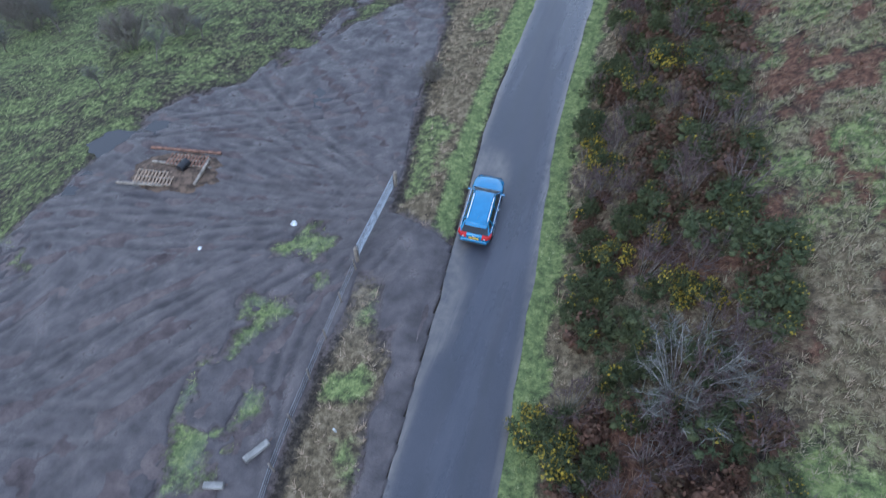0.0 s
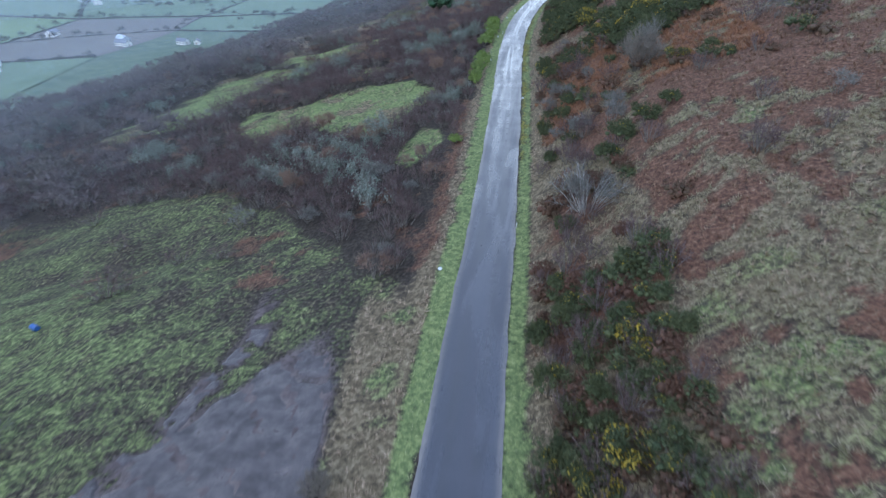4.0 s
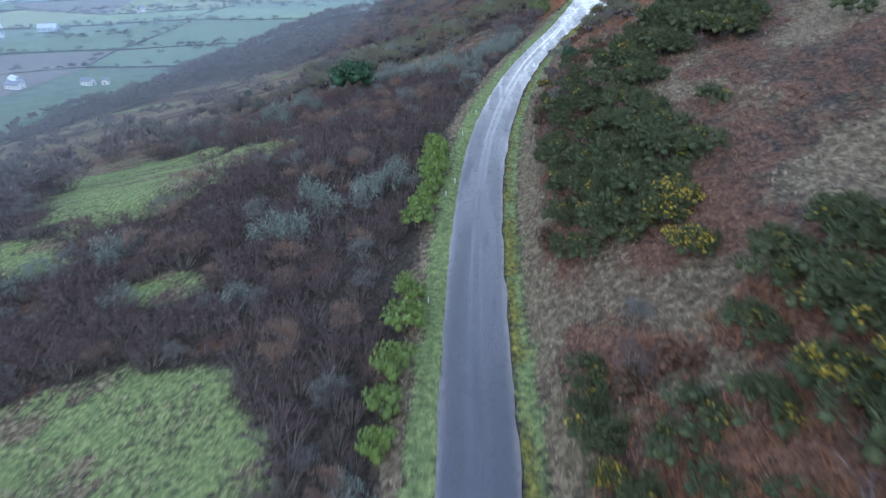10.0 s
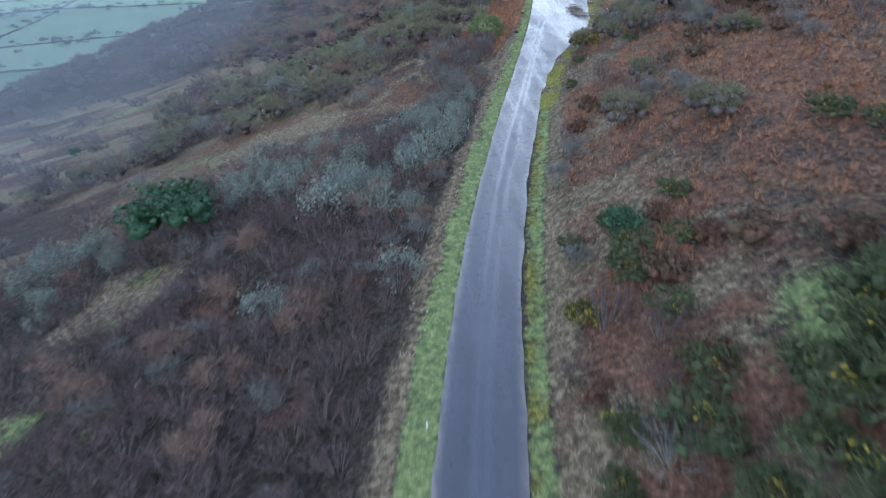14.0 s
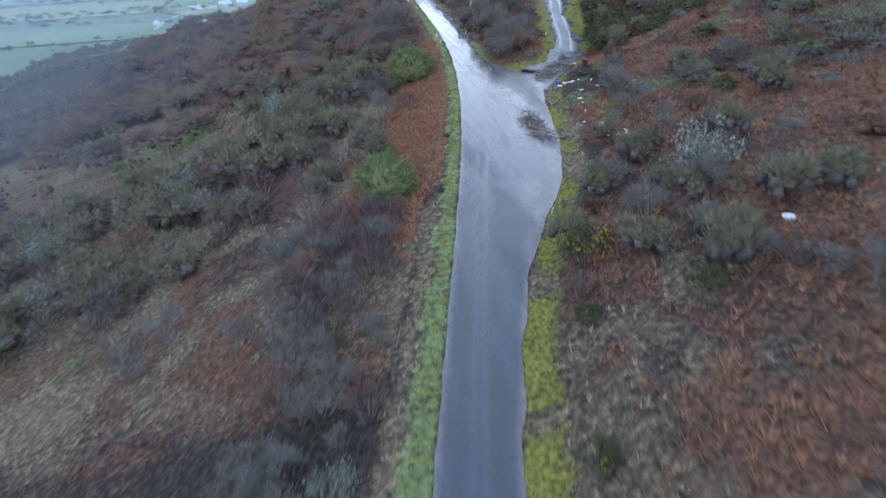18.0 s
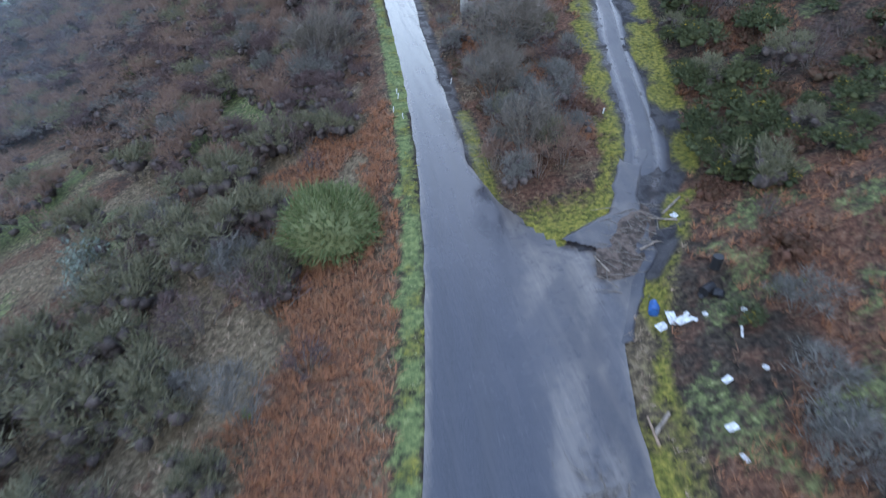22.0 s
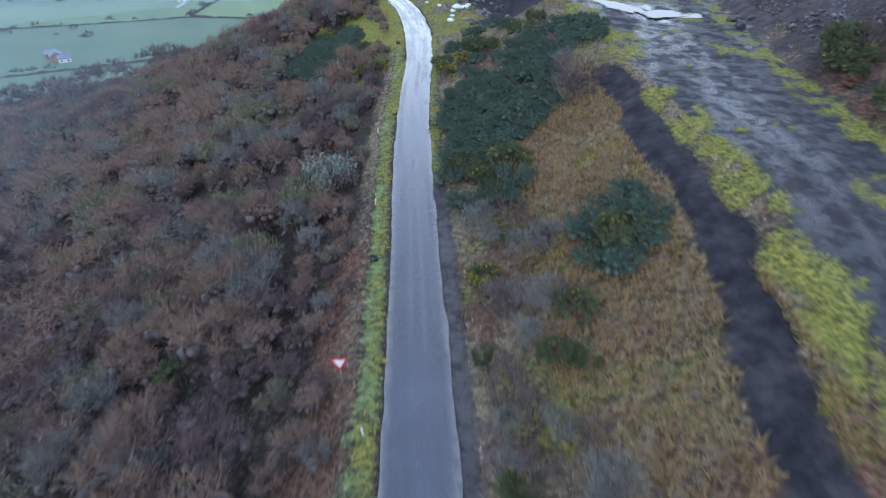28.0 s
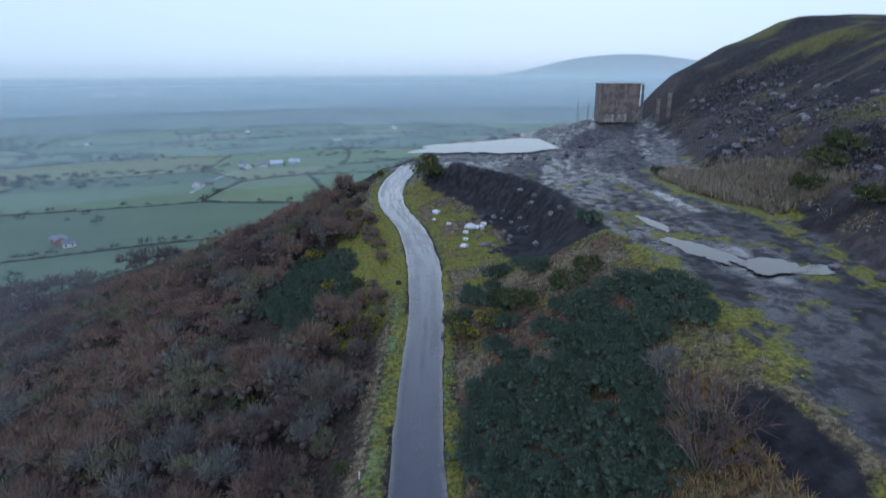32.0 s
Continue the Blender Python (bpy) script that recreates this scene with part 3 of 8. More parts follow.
    paint("rust", (dl > 10) * (1 - smooth(70, 78, y)) * smooth(0.62, 0.72, n1) * patch(x, y, -24, 66, 10, 12, 0.8) * 0.5)
    # the churned yard by the gate
    yard = yard_share(x, y)
    paint("mud", yard)
    tail = np.exp(-((x - np.interp(y, [20, 24, 30, 37, 47, 56], [-33, -31.2, -27.3, -24.2, -22.6, -25])) / 1.1) ** 2) * smooth(20, 26, y) * (1 - smooth(50, 57, y))
    paint("mud", np.clip(tail * 1.2, 0, 1) * smooth(0.3, 0.5, n3) * 0.9)
    paint("green", (patch(x, y, -13.6, 9.5, 2.2, 8, 1.3, 4) * 0.8 + patch(x, y, -13, 0, 2, 5, 1.2, 5) * 0.6) * smooth(0.48, 0.62, n3))
    paint("green", yard * (1 - smooth(-29, -25, x + 4 * n1)) * smooth(0.56, 0.66, n3) * 0.8 * (1 - smooth(8, 16, y)))
    k["wet"] = np.maximum(k["wet"], yard * np.clip(0.3 - 5 * ruts(x, y) + 0.4 * smooth(0.5, 0.66, n1), 0, 1))
    bank = (dl > 0.8) * smooth(-0.4, 0.4, x - np.interp(y, [16, 21.5, 30, 40, 50], [-10.6, -10.0, -11.8, -13.6, -15])) * smooth(18, 21, y) * (1 - smooth(48, 56, y))
    paint("pale", bank * 0.85)
    paint("green", bank * smooth(0.5, 0.62, n1) * 0.6)
    # verges
    v1 = 1.35 + (n3 - 0.5) * 0.9
    lv = (dl > 0) * (y < 446)
    paint("rust", lv * (1 - smooth(3.0, 5.5, dl + (n1 - 0.5) * 2)) * (y > 55) * (y < 100) * 0.8)
    paint("pale", lv * (1 - smooth(2.0, 3.6, dl + (n1 - 0.5) * 2.4)) * (0.85 - 0.45 * smooth(220, 235, y) * (1 - smooth(335, 350, y))))
    paint("green", lv * (1 - smooth(v1, v1 + 0.4, dl)))
    paint("moss", lv * (1 - smooth(v1 - 0.5, v1 + 0.3, dl)) * smooth(190, 215, y) * (0.1 + 0.3 * smooth(290, 330, y) + 0.4 * smooth(0.35, 0.7, n3)))
    rv = (dr > 0) * (y < 207) + (dr > 0) * (y > 270) * (x < tl)
    paint("pale", np.clip(rv, 0, 1) * (1 - smooth(1.9, 3.6, dr + (n1 - 0.5) * 2.4)) * (0.55 + 0.35 * smooth(0.35, 0.55, n3)))
    v2 = v1 - 0.7 + 0.5 * (1 - smooth(195, 210, y))
    paint("green", np.clip(rv, 0, 1) * (1 - smooth(v2, v2 + 0.5, dr)) * 0.95)
    paint("moss", np.clip(rv, 0, 1) * (1 - smooth(v1 - 0.7, v1 - 0.2, dr)) * smooth(60, 90, y) * (0.25 + 0.5 * smooth(0.3, 0.6, n3)))
    # brown run-off along the right edge of the road
    run = np.clip(rv, 0, 1) * (1 - smooth(0.05 + 1.05 * (y > 250), 0.3 + 1.2 * (y > 250), dr + (n1 - 0.5) * (0.4 + 0.8 * (y > 250)))) * np.maximum(patch(x, y, -4, 92, 9, 32, 0.4), patch(x, y, 22, 303, 12, 40, 0.4))
    paint("mud", run)
    paint("slag", run * 0.5 * (y > 250))
    k["wet"] = np.maximum(k["wet"], run * 0.7)
    # muddy shoulder by the gate
    wob = (n1 - 0.5) * 2.2
    sh = (dl > 0) * (x > -11.2) * (1 - smooth(-0.8, 0.8, y - 18.6 - 0.45 * dl + wob)) * smooth(11.0, 15.5, y + wob + 0.5 * dl) + (dl > 0) * (1 - smooth(1.2, 2.3, dl + wob)) * (1 - smooth(13, 16, y))
    sh = np.clip(sh, 0, 1)
    paint("mud", np.clip(sh, 0, 1))
    k["wet"] = np.maximum(k["wet"], np.clip(sh, 0, 1) * 0.5)
    fence_x = np.interp(y, [-20, 3.5, 16.9], [-6.6, -8.2, -10.6])
    strip = smooth(1.2, 1.9, dl + wob * 0.5 - 1.9 * smooth(4, 15, y)) * smooth(-0.3, 0.3, x - fence_x + wob * 0.2) * (1 - smooth(14.0, 16.5, y + wob))
    paint("pale", strip * (0.8 + 0.2 * n1))
    paint("green", strip * smooth(0.52, 0.66, n1) * 0.8)
    # lay-by edge, quarry track and island between the roads
    lay = (y > 200) * (y < 262) * (te > -0.3) * (1 - smooth(1.6, 3.0, te + (n1 - 0.5) * 2.2))
    paint("pale", lay * 0.8)
    paint("moss", lay * (0.1 + 0.75 * smooth(0.38, 0.56, n1)))
    isl = (y > 262) * (y < 384) * (dr > 1.0) * (x < tl)
    paint("rust", isl * 0.75 * (y < 312))
    paint("pale", isl * np.maximum(0.85 * smooth(306, 314, y) * smooth(0.3, 0.5, n2 + 0.15), 0.4 * smooth(0.5, 0.65, n1)))
    nose = (y > 261) * (y < 281) * (dr > 0.3) * (x < tl + 0.5)
    paint("moss", nose * np.maximum(1 - smooth(262, 269, y + (n1 - 0.5) * 4), (1 - smooth(1.0, 2.0, dr)) * 0.8) + nose * (x > tl - 1.6) * 0.6 * smooth(0.4, 0.55, n1))
    trk = (y > 258) * (y < 505) * (x > tl - 0.2) * (x < re + 1.5) * ((y > 266) | (x > 25))
    trk = np.where(y > 432, (x > left_edge(y) - 0.5) * (x < re + 1.5) * (y < 505), trk)
    paint("slag", trk * 1.0)
    ct = (tl + re) / 2
    edge = np.minimum(x - tl, re - x)
    wide = np.maximum(re - tl, 1)
    paint("moss", trk * (y < 300) * (1 - smooth(-0.2, 0.5, x - tl + (n1 - 0.5) * 2.0)) * 0.9)
    paint("moss", (y > 262) * (y < 335) * smooth(0.2, 0.8, x - re + (n1 - 0.5) * 1.8) * (1 - smooth(1.8, 3.0, x - re + (n1 - 0.5) * 2.5)) * smooth(0.44, 0.54, n1 * 0.6 + n2 * 0.4))
    tm = np.interp(y, [265, 270, 274.4, 280.6, 285.5, 291.5, 299.8, 310.5, 322], [31.8, 34.0, 35.5, 37.1, 38.3, 40.2, 42.2, 45.3, 47.8])
    verge = smooth(1.2, 1.9, np.abs(x - tm) + (n1 - 0.5) * 1.6) * (1 - smooth(2.6, 4.2, np.abs(x - tm) + (n1 - 0.5) * 2.4))
    paint("moss", verge * smooth(268, 273, y) * (1 - smooth(300, 312, y)) * smooth(0.42, 0.54, n1 * 0.6 + n2 * 0.4) * (0.45 + 0.55 * smooth(0.35, 0.55, n3)))
    paint("moss", trk * (y >= 296) * (y < 420) * 0.9 * smooth(0.6, 0.66, n1 * 0.6 + n3 * 0.4))
    paint("moss", trk * (y >= 330) * (y < 430) * (1 - smooth(0.4, 1.8, re - x + (n1 - 0.5) * 4)) * smooth(0.35, 0.55, n3) * 0.9)
    paint("pale", isl * (y > 300) * 0.25)
    paint("rust", isl * (y > 300) * smooth(0.48, 0.6, grain(x, y, 5, 18)) * 0.65)
    paint("moss", isl * (y > 304) * smooth(0.55, 0.65, grain(x, y, 3, 19)) * 0.4)
    paint("moss", isl * (y > 270) * (x > tl - 1.2 - 6.0 * smooth(305, 318, y) * (1 - smooth(336, 346, y))) * smooth(0.48, 0.58, n1 * 0.6 + n3 * 0.4) * 0.7)
    paint("moss", isl * patch(x, y, 32.5, 315, 5, 4.5, 0.7, 3) * smooth(0.3, 0.55, n1) * 0.75)
    tawny = isl * smooth(308, 316, y) * (1 - smooth(346, 352, y)) * (x > 30) * (x < sx_at(y) - 1.0)
    paint("pale", tawny * smooth(0.3, 0.45, n1) * 0.8)
    paint("moss", tawny * smooth(0.42, 0.58, n3) * 0.4)
    paint("rust", tawny * smooth(0.45, 0.6, n1) * 0.35)
    sx = sx_at(y)
    paint("slag", (1 - smooth(0.9, 1.5, np.abs(x - sx) + (n1 - 0.5) * 1.4)) * smooth(300, 304, y) * (1 - smooth(347, 351, y)))
    band = sx + 3.3 + 1.2 * smooth(340, 370, y)
    paint("moss", (1 - smooth(0.3, 1.3, np.abs(x - band) + (n1 - 0.5) * 2.6)) * smooth(298, 306, y) * (1 - smooth(384, 392, y)) * smooth(0.45, 0.56, n3 * 0.5 + n1 * 0.5))
    rut = np.exp(-((np.abs(x - ct + 0.4 * np.sin(y / 11)) - 0.85) / 0.38) ** 2) + 0.8 * np.exp(-((x - ct + 2.6) / 0.6) ** 2) * (y > 320)
    # mud colour pales lane and ruts, standing in for sky reflected off the wet
    paint("mud", trk * np.clip(0.2 * (np.abs(x - ct) < 4) + rut * 0.45, 0, 0.7) * (1 - k["moss"]))
    k["wet"] = np.maximum(k["wet"], trk * np.clip(np.where(y > 325, 0.5 + 0.6 * smooth(0.48, 0.6, grain((x - 0.33 * y) * 2.0, y * 0.22, 5, 21)), 0.7) + rut * 0.4, 0, 1.0) * (1 - 0.8 * k["moss"]))
    pools = np.maximum(patch(x, y, 52.6, 366.5, 3.4, 6.5, 1.0, 6), np.maximum(patch(x, y, 58.5, 392, 1.6, 8, 1.2, 7), patch(x, y, 57.5, 408, 2.0, 7, 1.2, 8)))
    pools = np.maximum(pools, patch(x, y, 47.2, 334, 1.0, 8, 1.3, 9) * 0.9)
    k["wet"] = np.maximum(k["wet"], 1.35 * pools * trk)
    paint("slag", pools * trk)
    # hollow below the cut face
    hol = (y > 378) * (y < 440) * (dr > 0.8) * (x < tl + 0.3)
    f = (x - rx - w / 2) / np.maximum(tl - rx - w / 2, 1)
    paint("pale", hol * 0.6)
    paint("moss", hol * 0.85 * smooth(0.34, 0.5, n1))
    paint("pale", hol * smooth(0.5, 0.62, n3) * 0.5)
    paint("slag", hol * smooth(0.45, 0.6, f + (n1 - 0.5) * 0.35))
    paint("moss", (dl > 0) * (dl < 9) * patch(x, y, 18, 395, 7, 22, 0.8) * 0.9)
    # spoil and rubble above the track
    spoil = (te > 1.0) * smooth(338, 356, y + (n2 - 0.5) * 16)
    paint("slag", spoil)
    paint("mud", spoil * (0.3 + 0.3 * smooth(0.4, 0.6, n2)))
    paint("moss", spoil * smooth(0.53, 0.62, n2 + 0.1 * smooth(22, 40, te)) * 0.5 * smooth(12, 22, te))
    paint("pale", spoil * smooth(0.6, 0.7, n1) * 0.5)
    paint("moss", patch(x, y, 69.3, 396, 7.6, 20.5, 0.4) * (te < 3))
    paint("pale", patch(x, y, 70, 397, 6.5, 19, 0.3))
    # yard beyond the bend
    k["wet"] = np.maximum(k["wet"], (y > 438) * (x > left_edge(y)) * (x < 78) * 0.75)
    # far country
    z = np.where((dl > 40) | (y > 480), land(x, y), 0.0)
    low = smooth(VALLEY + 16, VALLEY + 9, z)
    paint("field", low)
    paint(None, np.where((dl > 45) & (y < 170) & (y > 90), 0.35, 0.0) * (1 - np.clip(k["green"] + k["moss"] + k["pale"], 0, 1)))
    return k


GU = spread((-34, 46, 0.62), 160, -4300, 4300)
GY = spread((-14, 446, 0.7), 160, -900, 4700)
gy, gu = np.meshgrid(GY, GU, indexing="ij")
gx = road_x(np.clip(gy, -14, 446)) + gu
gz = land(gx, gy)
kv = cover(gx, gy)


near = (gu > -60) & (gu < 70) & (gy < 500)
gz = gz + np.where(near, kv["mud"] * ruts(gx, gy) + (kv["rust"] + kv["pale"] * 0.8 + kv["green"] * 0.35) * (grain(gx, gy, 1.6, 63) - 0.45) * 0.2, 0)
spoil_zone = near & (gx > right_edge(gy) + 2) & (gy > 345)
gz = gz + np.where(near & (gy < 445), kv["slag"] * ((grain(gx, gy, 2.2, 68) - 0.5) * np.where(gx < right_edge(gy), 0.1, 0.3) - 0.1 * np.clip(kv["wet"] - 0.6, 0, 1)), 0)
gz = gz + np.where(spoil_zone, (grain(gx, gy, 5, 66) - 0.5) * 2.2 + (grain(gx, gy, 1.6, 67) - 0.5) * 0.7, 0)
gz = gz + np.where((gx > right_edge(gy) + 20) & (gy > 330) & (gy < 620), (grain(gx, gy, 24, 69) - 0.5) * 9 * smooth(20, 50, gx - right_edge(gy)), 0)


def tarmac_right(y):
    """Right edge of the tarmac: the road, and the lay-by with the mouth of the track."""
    r = road_x(y) + road_w(y) / 2
    bay = np.interp(y, [200, 207, 207.5, 259, 260, 262, 264, 267.5, 272, 276], [0, 6.7, 40, 40, 28.6, 25.2, 23.2, 21.9, 21.2, 0])
    return np.where((np.asarray(y) > 205) & (np.asarray(y) < 273), np.maximum(r, np.minimum(bay, right_edge(y))), r)


on_road = (gx > road_x(gy) - road_w(np.clip(gy, 0, 450)) / 2 + 0.06) & (gx < tarmac_right(gy) + np.where((gy > 205) & (gy < 258), 0.5, -0.06)) & (gy < 446)
gz = np.where(on_road, road_z(np.clip(gy, -40, 446)) - 0.07, gz)
ground = new("ground", mesh_of("ground", np.stack([gx, gy, gz], -1).reshape(-1, 3), sheet_faces(*gx.shape)))
ground.data.materials.append(GROUND)
for attr, keys in (("cover_a", ("green", "pale", "rust", "mud")), ("cover_b", ("moss", "slag", "wet", "field"))):
    layer = ground.data.color_attributes.new(attr, "FLOAT_COLOR", "POINT")
    layer.data.foreach_set("color", np.stack([kv[c] for c in keys], -1).astype(np.float32).ravel())
tagged(ground, "rough wet hillside with grass, bracken and mud", "ground", kind="structure")

# road with worn wheel tracks, a repaired strip and the lay-by
RY = np.arange(-30, 449, 0.75)
COLS = np.linspace(0, 1, 25)
r_left = road_x(RY) - road_w(RY) / 2
r_right = tarmac_right(RY)
jag = (grain(RY, RY * 0, 1.7, 71) - 0.5) * 0.35
jag2 = (grain(RY, RY * 0 + 50, 2.3, 72) - 0.5) * 0.45 + (grain(RY, RY * 0 + 70, 5.0, 79) - 0.55) * 0.9 * smooth(204, 212, RY) * (1 - smooth(270, 274, RY))
rxx = (r_left + jag * 0.6)[:, None] * (1 - COLS) + (r_right + jag2)[:, None] * COLS
ryy = np.repeat(RY[:, None], len(COLS), 1)
off = rxx - road_x(RY)[:, None]
rzz = road_z(RY)[:, None] + 0.025 + 0.05 * (1 - np.clip(off / 2.2, -1, 1) ** 2) - 0.02 * (np.abs(COLS - 0.5)[None] > 0.49)
road = new("road", mesh_of("road", np.stack([rxx, ryy, rzz], -1).reshape(-1, 3), sheet_faces(len(RY), len(COLS))))
road.data.materials.append(ASPHALT)
wheel = np.exp(-((np.abs(off) - 0.85) / 0.35) ** 2) * (0.6 + 0.8 * grain(off * 2, ryy * 0.15, 2, 77))
dirt = np.clip(1 - (np.minimum(rxx - r_left[:, None], r_right[:, None] - rxx)) / 0.45, 0, 1)
dirt = np.maximum(dirt, smooth(2.6, 4.5, off) * (0.25 + 0.75 * smooth(0.45, 0.6, grain(rxx * 1.6 - ryy * 0.5, ryy * 0.5, 2.5, 78))))
gate_mud = patch(rxx, ryy, -6.6, 14, 3.0, 15, 0.9)
dirt = np.maximum(dirt, gate_mud * 0.85)
pool = np.maximum(patch(rxx, ryy, 16, 266, 5, 40, 0.9) * 0.8, patch(rxx, ryy, 21, 302, 6, 22, 0.4) * 0.9)
pool = np.maximum(pool, smooth(0.5, 0.62, grain(rxx * 3, ryy * 0.35, 3, 73)) * 0.5)
pool = np.maximum(pool, smooth(322, 345, ryy) * (0.45 + 0.55 * smooth(0.4, 0.55, grain(off * 4, ryy * 0.3, 3, 74))))
pool = np.maximum(pool, (0.15 + 0.85 * np.exp(-((np.abs(off) - 0.15 - 0.5 * grain(ryy * 0 + 3, ryy, 30, 75)) / 0.22) ** 2)) * smooth(0.3, 0.5, grain(off * 3, ryy * 0.2, 3, 76)) * smooth(70, 120, ryy))
layer = road.data.color_attributes.new("across", "FLOAT_COLOR", "POINT")
layer.data.foreach_set("color", np.stack([wheel, dirt, pool, np.ones_like(pool)], -1).astype(np.float32).ravel())
tagged(road, "narrow wet asphalt lane with worn wheel tracks", "road", kind="structure")


# broken tarmac apron where the track leaves the lay-by
AX, AY = np.arange(20.5, 36.5, 0.16), np.arange(254.0, 271.0, 0.16)
ay_, ax_ = np.meshgrid(AY, AX, indexing="ij")
ragged = (grain(ax_, ay_, 1.3, 81, 4) - 0.5) * 1.8
a_in = np.minimum(right_edge(ay_) + 0.6 - 2.2 * smooth(259, 266, ay_) - ax_, np.where(ay_ < 262, 9, ax_ - track_left(ay_) + 0.3)) + ragged * 0.45
a_in = np.minimum(a_in, (270.2 - ay_) * 0.5 + ragged * 1.5)
a_keep = (ax_ > tarmac_right(ay_) - 0.6) & (a_in > -0.3)
a_faces = sheet_faces(*ax_.shape)
apron = new("pavement", mesh_of("pavement", np.stack([ax_, ay_, land(ax_, ay_) + 0.1 - 0.35 * (1 - smooth(-0.1, 0.35, a_in)) - 0.09 * smooth(0.3, -0.3, ax_ - tarmac_right(ay_))], -1).reshape(-1, 3), a_faces[a_keep.ravel()[a_faces].all(1)]))
apron.data.materials.append(ASPHALT)
layer = apron.data.color_attributes.new("across", "FLOAT_COLOR", "POINT")
a_dirt = np.clip(0.3 * smooth(258, 265, ay_ + ragged) + 0.3 * smooth(0.45, 0.6, grain(ax_, ay_, 2.0, 82)), 0, 1)
layer.data.foreach_set("color", np.stack([ax_ * 0, a_dirt, ax_ * 0 + 0.05, ax_ * 0 + 1], -1).astype(np.float32).ravel())
tagged(apron, "broken muddy tarmac at the mouth of the track", "pavement", kind="structure")


# old wet track with two wheel lines, up to the quarry floor
TY = np.arange(265.0, 324.0, 0.5)
T_MID = np.interp(TY, [265, 270, 274.4, 280.6, 285.5, 291.5, 299.8, 310.5, 322, 340], [31.8, 34.0, 35.5, 37.1, 38.3, 40.2, 42.2, 45.3, 47.8, 51.0])
T_COLS = np.linspace(-1, 1, 23)
t_half = 1.35 + 0.5 * (1 - smooth(268, 276, TY)) + (grain(TY, TY * 0, 3.0, 83) - 0.5) * 0.7
tx = T_MID[:, None] + T_COLS * t_half[:, None] + (grain(TY, TY * 0 + 9, 2.0, 84) - 0.5)[:, None] * 0.4
ty = np.repeat(TY[:, None], len(T_COLS), 1)
t_off = tx - T_MID[:, None]
t_line = np.exp(-((np.abs(t_off) - 0.8) / 0.22) ** 2) * smooth(0.25, 0.5, grain(t_off * 3, ty * 0.25, 2, 85) + 0.15)
tz = land(tx, ty) + 0.1 - 0.05 * t_line - 0.14 * np.abs(T_COLS)[None] ** 6 - 0.3 * (1 - smooth(265, 268.5, ty)) - 0.2 * smooth(312, 323, ty)
track = new("track", mesh_of("track", np.stack([tx, ty, tz], -1).reshape(-1, 3), sheet_faces(len(TY), len(T_COLS))))
track.data.materials.append(ASPHALT)
layer = track.data.color_attributes.new("across", "FLOAT_COLOR", "POINT")
# dirt colour: random patches, and wheel lines paled to imitate their wet sheen
t_dirt_sheen = np.clip(0.02 + 0.45 * t_line + 0.2 * smooth(0.5, 0.65, grain(tx, ty, 2.0, 86)), 0, 1)
layer.data.foreach_set("color", np.stack([0.5 * (np.abs(t_off) < 0.4) + 0 * tx, t_dirt_sheen, 0.02 + 0.6 * t_line, np.ones_like(tx)], -1).astype(np.float32).ravel())
tagged(track, "old wet gravel track with two worn wheel lines", "track", kind="structure")


def puddle(name, cx, cy, ax, ay, lift, turn, label, seed, level=None):
    """A flat sheet of standing water with an uneven outline."""
    a = np.linspace(0, 2 * math.pi, 72, endpoint=False)
    c, s = math.cos(turn), math.sin(turn)
    rings = []
    for f in (0.0, 0.4, 0.75, 1.0):
        r = f * (0.6 + 0.75 * grain(np.cos(a) * 2.6 + seed, np.sin(a) * 2.6, 1.0, 80 + seed, 5))
        px, py = np.cos(a) * ax * r, np.sin(a) * ay * r
        rings.append(np.stack([cx + px * c - py * s, cy + px * s + py * c], -1))
    xy = np.concatenate(rings)
    z = land_at(cx, cy) + lift if level is None else level
    me = mesh_of(name, np.column_stack([xy, np.full(len(xy), z)]), np.concatenate(
        [np.stack([np.arange(72) + 72 * k, (np.arange(72) + 1) % 72 + 72 * k, (np.arange(72) + 1) % 72 + 72 * (k + 1), np.arange(72) + 72 * (k + 1)], 1) for k in range(3)]))
    me.materials.append(WATER)
    return tagged(new(name, me), label, "puddle")


puddle("puddle", 52.0, 464.0, 21.0, 13.0, 0.3, 0.35, "broad sheet of rainwater over the yard", 5)

for px, py, pa, pb, pt, ps in ((50.2, 369.5, 1.5, 4.4, 0.35, 13), (53.6, 364.8, 2.6, 2.0, 0.3, 14), (56.6, 363.6, 2.2, 1.1, 0.2, 15), (50.6, 379.0, 0.8, 4.0, 0.1, 16)):
    puddle("puddle", px, py, pa, pb, 0.03, pt, "rain puddle on the quarry floor", ps)

